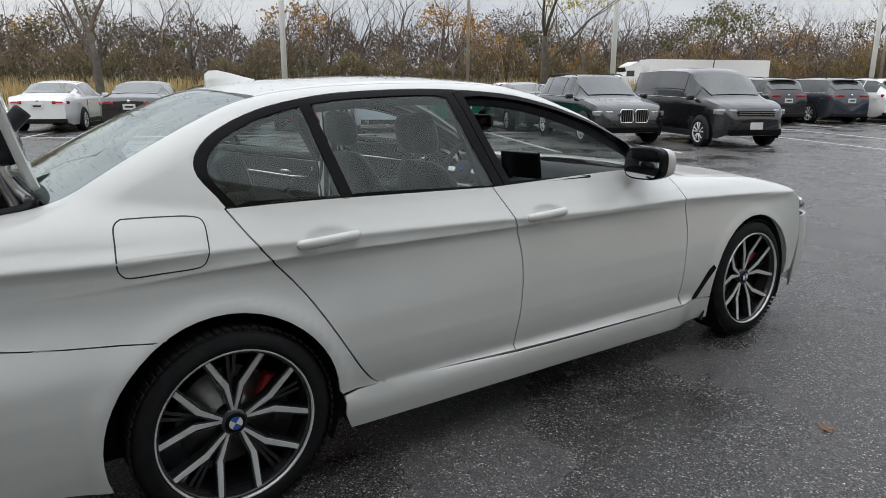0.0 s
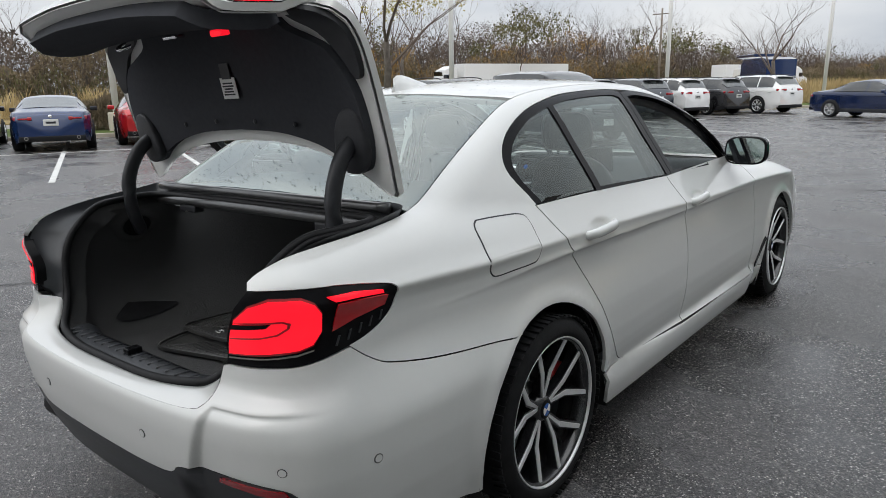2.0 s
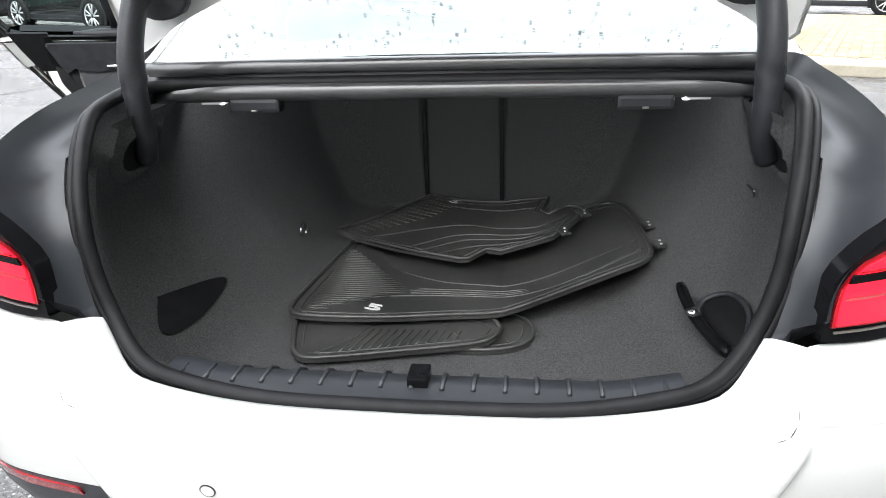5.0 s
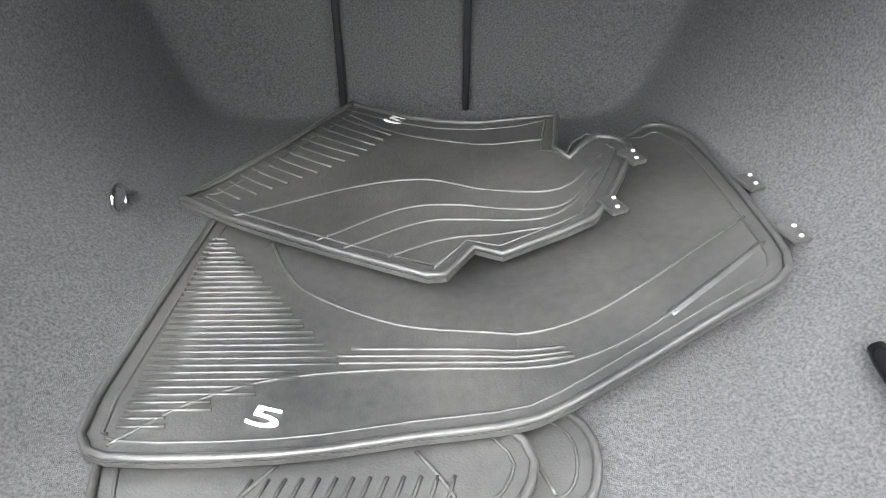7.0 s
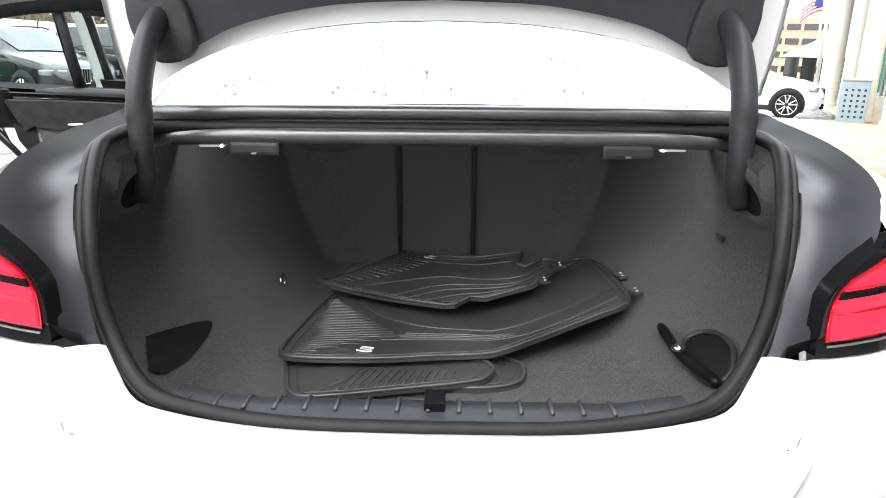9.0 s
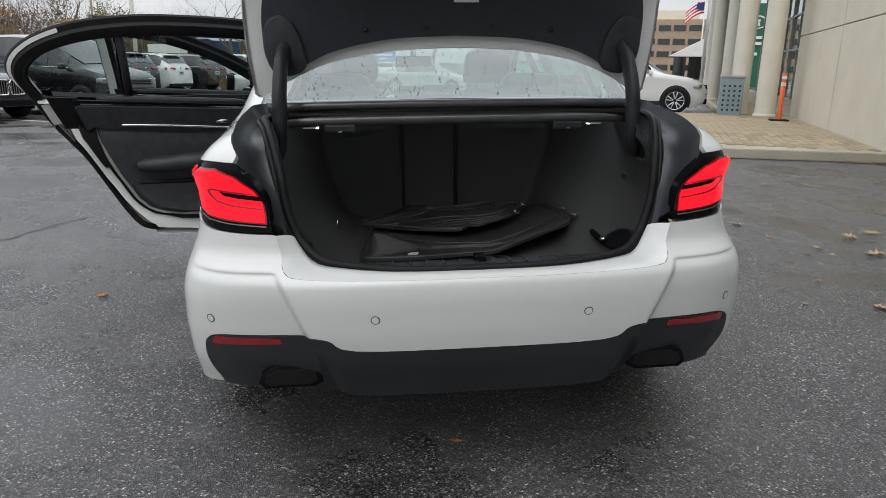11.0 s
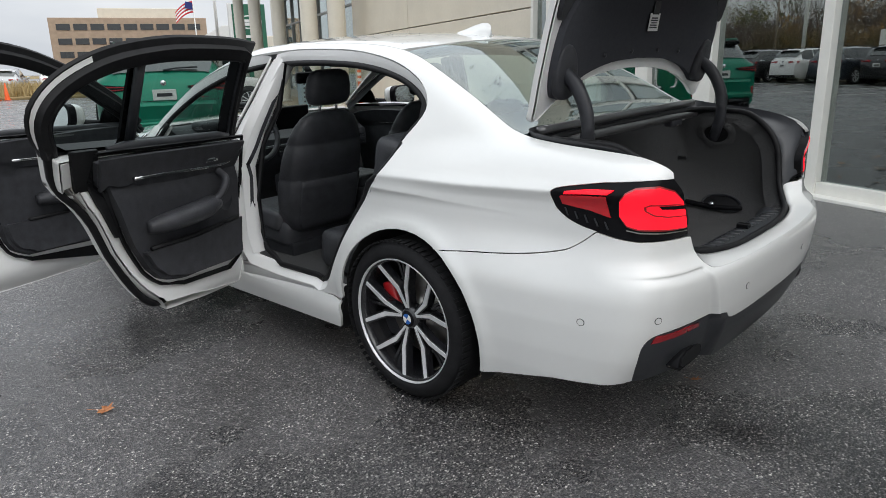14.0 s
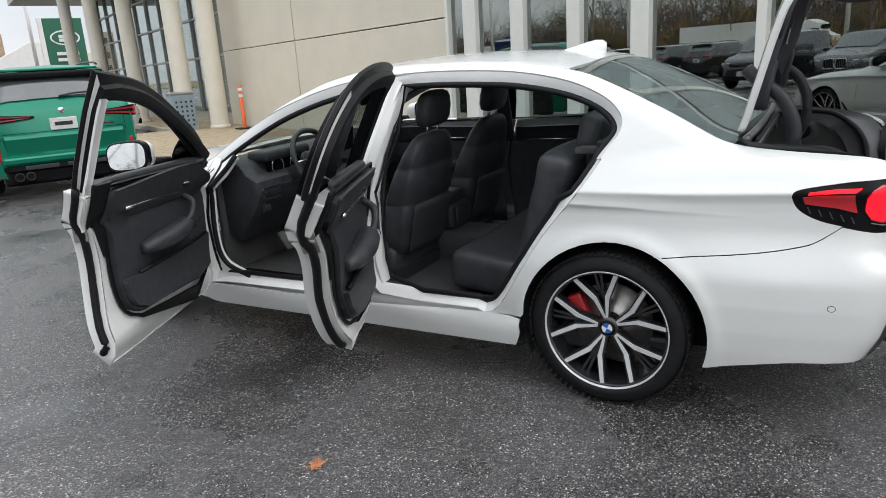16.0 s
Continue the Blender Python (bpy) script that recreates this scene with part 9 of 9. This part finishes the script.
for k in range(7):
    bm = bmesh.new()
    rows = []
    for t in np.linspace(0, 1, 9):
        x, z = -2.1 * t, 9.4 - 0.19 * k - 1.3 * t * t
        y = 0.25 * math.sin(5 * t)
        rows.append([bm.verts.new((x, y, z)), bm.verts.new((x, y, z - 0.19)), bm.verts.new((x, y + 0.012, z - 0.19)), bm.verts.new((x, y + 0.012, z))])
    for p, q in zip(rows, rows[1:]):
        for i in range(4):
            bm.faces.new((p[i], p[(i + 1) % 4], q[(i + 1) % 4], q[i]))
    part("flag_stripe", bm, FLAG_RED if k % 2 == 0 else WHITE, o)
part("flag_canton", box(0.9, 0.05, 0.78, (-0.47, 0.07, 8.87), 0.01, rot=(0, 12, 0)), FLAG_BLUE, o, smooth=False)
lamp_pole(48, 3.0, 10.5, 0.115, POLE, "white steel lamp pole near the entrance")


# ---- leaves, cracks, water drops and pavers ----
LEAF = [material("dry_leaf_" + n, c, 0.7, vary=0.25, scale=30, second=s) for n, c, s in (("tan", (0.42, 0.27, 0.16), (0.55, 0.40, 0.28)), ("rust", (0.38, 0.13, 0.045), (0.46, 0.20, 0.08)), ("brown", (0.20, 0.11, 0.06), (0.30, 0.18, 0.10)))]
leaf_rng = random.Random(31)


def fallen_leaf(mat, label, seed):
    """A lobed leaf with a curled rim and a stalk."""
    r = random.Random(seed)
    bm = bmesh.new()
    c = bm.verts.new((0, 0, 0.004))
    ring = []
    for k in range(20):
        a = 2 * math.pi * k / 20
        lobe = (1.0, 0.55, 0.82, 0.50)[k % 4] * (1.0 - 0.35 * (math.cos(a - math.pi) > 0.6)) * r.uniform(0.85, 1.1)
        ring.append(bm.verts.new((0.045 * lobe * math.sin(a), 0.048 * lobe * math.cos(a), 0.006 + r.uniform(0, 0.016) * lobe)))
    for k in range(20):
        bm.faces.new((c, ring[k], ring[(k + 1) % 20]))
    ob = link("fallen_leaf", bm, mat, smooth=False)
    tagged(ob, label, "leaf", group="fallen leaves")
    part("stalk", tube([(0, -0.015, 0.005), (0.004, -0.045, 0.006), (0.01, -0.075, 0.010)], 0.0013, 5), mat, ob)
    return ob


leaf_protos = [fallen_leaf(LEAF[0], "pale tan dry maple leaf on the asphalt", 1), fallen_leaf(LEAF[1], "rust-red fallen leaf on the damp asphalt", 2), fallen_leaf(LEAF[2], "curled brown leaf on the asphalt", 3)]
spots = [(2.10, -0.34, 0, 1.4), (-1.81, 0.88, 1, 1.0), (1.78, 2.17, 1, 0.9), (2.54, 2.05, 0, 1.0), (2.57, 1.63, 2, 0.9), (3.19, 1.63, 0, 1.1), (3.47, 1.75, 0, 1.1), (3.02, 1.14, 0, 1.3), (3.93, 3.99, 0, 1.0), (-0.05, -0.86, 1, 0.6), (2.27, 0.62, 2, 0.7), (3.82, 1.79, 0, 0.9), (2.3, 0.16, 0, 0.9), (2.05, -0.55, 2, 0.6)]
for k in range(34):
    spots.append((leaf_rng.uniform(1.8, 4.6), leaf_rng.uniform(-0.6, 4.2), leaf_rng.randrange(3), leaf_rng.uniform(0.35, 0.75)))
for k in range(46):
    uu, vv = 8.28 - abs(leaf_rng.gauss(0, 0.05)), leaf_rng.uniform(1.2, 2.6)
    if k > 34:
        vv = leaf_rng.uniform(2.6, 3.9)
    x, y, _ = uv(uu, vv)
    spots.append((x, y, leaf_rng.choice((1, 2, 2)), leaf_rng.uniform(0.7, 1.1)))
for i, (x, y, kind, size) in enumerate(spots):
    m = Matrix.LocRotScale((x, y, float(ground_height(x, y)) + 0.001), Euler((leaf_rng.uniform(-0.15, 0.15), leaf_rng.uniform(-0.15, 0.15), leaf_rng.uniform(0, 6.28))), Vector((size, size, size)))
    if i < 3:
        kind = (0, 1, 2)[i]
        leaf_protos[kind].matrix_world = m
    else:
        copy_thing(leaf_protos[kind], m)

# sealed cracks and open cracks in the asphalt
TAR = material("tar_seal", (0.012, 0.012, 0.013), 0.35, vary=0.3, scale=12)
for k, (line, w) in enumerate((([(-6.9, 2.0), (-6.42, 3.42), (-5.97, 4.28), (-5.54, 5.43), (-5.0, 6.9), (-4.0, 9.4)], 0.016), ([(-4.3, -0.5), (-3.91, 0.18), (-3.56, 0.78), (-3.37, 1.48), (-3.0, 2.3), (-2.7, 3.0)], 0.014), ([(-3.76, 1.15), (-4.6, 1.6), (-5.5, 1.9), (-6.63, 2.32)], 0.008), ([(4.6, 13.0), (2.2, 9.9), (-0.4, 8.2)], 0.014), ([(-0.4, 9.8), (0.6, 10.9), (1.3, 11.5)], 0.01))):
    fine = curve([(x, y, 0) for x, y in line], 14)
    bm = bmesh.new()
    prev = None
    for i, (x, y, _) in enumerate(fine):
        a, b = fine[max(0, i - 1)], fine[min(len(fine) - 1, i + 1)]
        t = Vector((b[0] - a[0], b[1] - a[1], 0)).normalized()
        n = Vector((-t.y, t.x, 0))
        jit = leaf_rng.gauss(0, 0.018)
        ww = w * leaf_rng.uniform(0.4, 1.4)
        z = float(ground_height(x, y)) + 0.004
        pair = [bm.verts.new((x + n.x * (jit - ww), y + n.y * (jit - ww), z)), bm.verts.new((x + n.x * (jit + ww), y + n.y * (jit + ww), z))]
        if prev:
            bm.faces.new((prev[0], pair[0], pair[1], prev[1]))
        prev = pair
    tagged(link("asphalt_crack", bm, TAR, smooth=False), "dark crack running through the asphalt", "crack", kind="structure")

# beads of rain on the rear window, lid and roof
DROP = glass_material("water_bead", (0.42, 0.45, 0.46), ior=1.5)


def beads(name, count, x0, x1, y0, y1, m, lo, hi, parent, seed):
    r = random.Random(seed)
    pts = [(r.uniform(x0, x1), y0 + (y1 - y0) * r.random() ** 1.4) for _ in range(count)]
    p = un_top(pts)
    nn = normal_f(p)
    verts, faces = [], []
    for q, n in zip(p, nn):
        n = Vector(n)
        t = n.orthogonal().normalized()
        b = n.cross(t)
        s = lo + (hi - lo) * r.random() ** 3
        base = len(verts)
        for ring, h in ((1.0, 0.0), (0.72, 0.34)):
            for k in range(6):
                a = math.pi * k / 3
                verts.append(tuple(Vector(q) + (t * math.cos(a) + b * math.sin(a)) * s * ring + n * (s * h)))
        verts.append(tuple(Vector(q) + n * s * 0.46))
        for k in range(6):
            faces += [(base + k, base + (k + 1) % 6, base + 6 + (k + 1) % 6, base + 6 + k), (base + 6 + k, base + 6 + (k + 1) % 6, base + 12)]
    me = bpy.data.meshes.new(name)
    me.from_pydata(verts, [], faces)
    me.materials.append(m)
    me.shade_smooth()
    o = new(name, me)
    o.parent = parent
    tagged(o, "beads of rain water", kind="stuff")
    return o


beads("rain_beading", 620, -0.60, 0.60, -0.44, 0.18, DROP, 0.0016, 0.0048, saloon, 5)
beads("rain_beading", 420, -0.55, 0.55, 0.28, 1.5, DROP, 0.0016, 0.0042, saloon, 6)

# standpipe on the showroom wall
pipe = empty("wall_hydrant", "round bronze pipe connection on the cream wall", "pipe fitting", BM)
BRONZE = material("dull_bronze", (0.28, 0.25, 0.22), 0.4, 0.8, vary=0.15, scale=20)
for z, r in ((0.99, 0.075), (0.99 - 0.30, 0.05)):
    part("flange", lathe([(0.0, 0.0), (r, 0.0), (r, -0.015), (r * 0.6, -0.03), (r * 0.6, -0.07), (0.0, -0.07)], 24, "x", at=(4.0, 8.1, z)), BRONZE, pipe)
    part("valve", lathe([(0.0, 0.0), (r * 0.45, 0.0), (r * 0.45, -0.06), (0.0, -0.065)], 16, "x", at=(3.94, 8.1, z)), BRONZE, pipe)

# pavers of the entrance walk, laid in running bond
pv_rng = random.Random(17)
pw, pl, gap = 0.14, 0.21, 0.006
proto = box(pw - gap, pl - gap, 0.05, (0, 0, 0), 0.004, 1)
paver_mesh = bpy.data.meshes.new("paver")
proto.to_mesh(paver_mesh)
proto.free()
paver_mesh.materials.append(PAVER)
near, rest = [], []
for i in range(int(4.15 / pw)):
    for j in range(int(20.5 / pl)):
        vv, uu = -0.15 + pw * (i + 0.5), 8.55 + pl * (j + 0.5 + 0.5 * (i % 2))
        if vv < 0.4 and uu < 9.2 and math.hypot(vv - 0.4, uu - 9.2) > 0.65:
            continue
        if uu > 17.15 and vv < 2.45:
            continue
        (near if uu < 10.9 and vv > 0.3 else rest).append((vv, uu, 0.150 + pv_rng.uniform(-0.002, 0.002)))
near.sort(key=lambda q: q[1])
rest += near[300:]
for vv, uu, z in near[:300]:
    o = new("paver", paver_mesh)
    o.parent = island
    o.matrix_basis = Matrix.Translation((vv, uu, z - 0.012))
verts, faces = [], []
for vv, uu, z in rest:
    b = len(verts)
    for dz in (-0.02, 0.012):
        verts += [(vv + sx * (pw - gap) / 2, uu + sy * (pl - gap) / 2, z + dz) for sx, sy in ((-1, -1), (1, -1), (1, 1), (-1, 1))]
    faces += [(b + 4, b + 5, b + 6, b + 7)] + [(b + k, b + (k + 1) % 4, b + 4 + (k + 1) % 4, b + 4 + k) for k in range(4)]
me = bpy.data.meshes.new("far_pavers")
me.from_pydata(verts, [], faces)
me.materials.append(PAVER)
o = new("far_pavers", me)
o.parent = island
tagged(o, "tan concrete pavers", kind="stuff")

# orange cones at the edge of the planted island
CONE = material("cone_orange", (0.85, 0.12, 0.015), 0.5, vary=0.12, scale=9)
cone = None
for u_, v_, tilt in ((41.0, -9.4, 0), (41.2, -8.95, 7)):
    if cone is None:
        cone = empty("traffic_cone", "orange traffic cone beside the planted island", "cone", BM @ pose(v_, u_, 0), "cones by the island")
        part("base", box(0.36, 0.36, 0.035, (0, 0, 0.0175), 0.012), CONE, cone)
        part("cone_body", lathe([(0.14, 0.03), (0.135, 0.05), (0.03, 0.90), (0.022, 0.91), (0.0, 0.91)], 24, "z"), CONE, cone)
    else:
        copy_thing(cone, BM @ pose(v_, u_, 0, 0, 0, tilt))
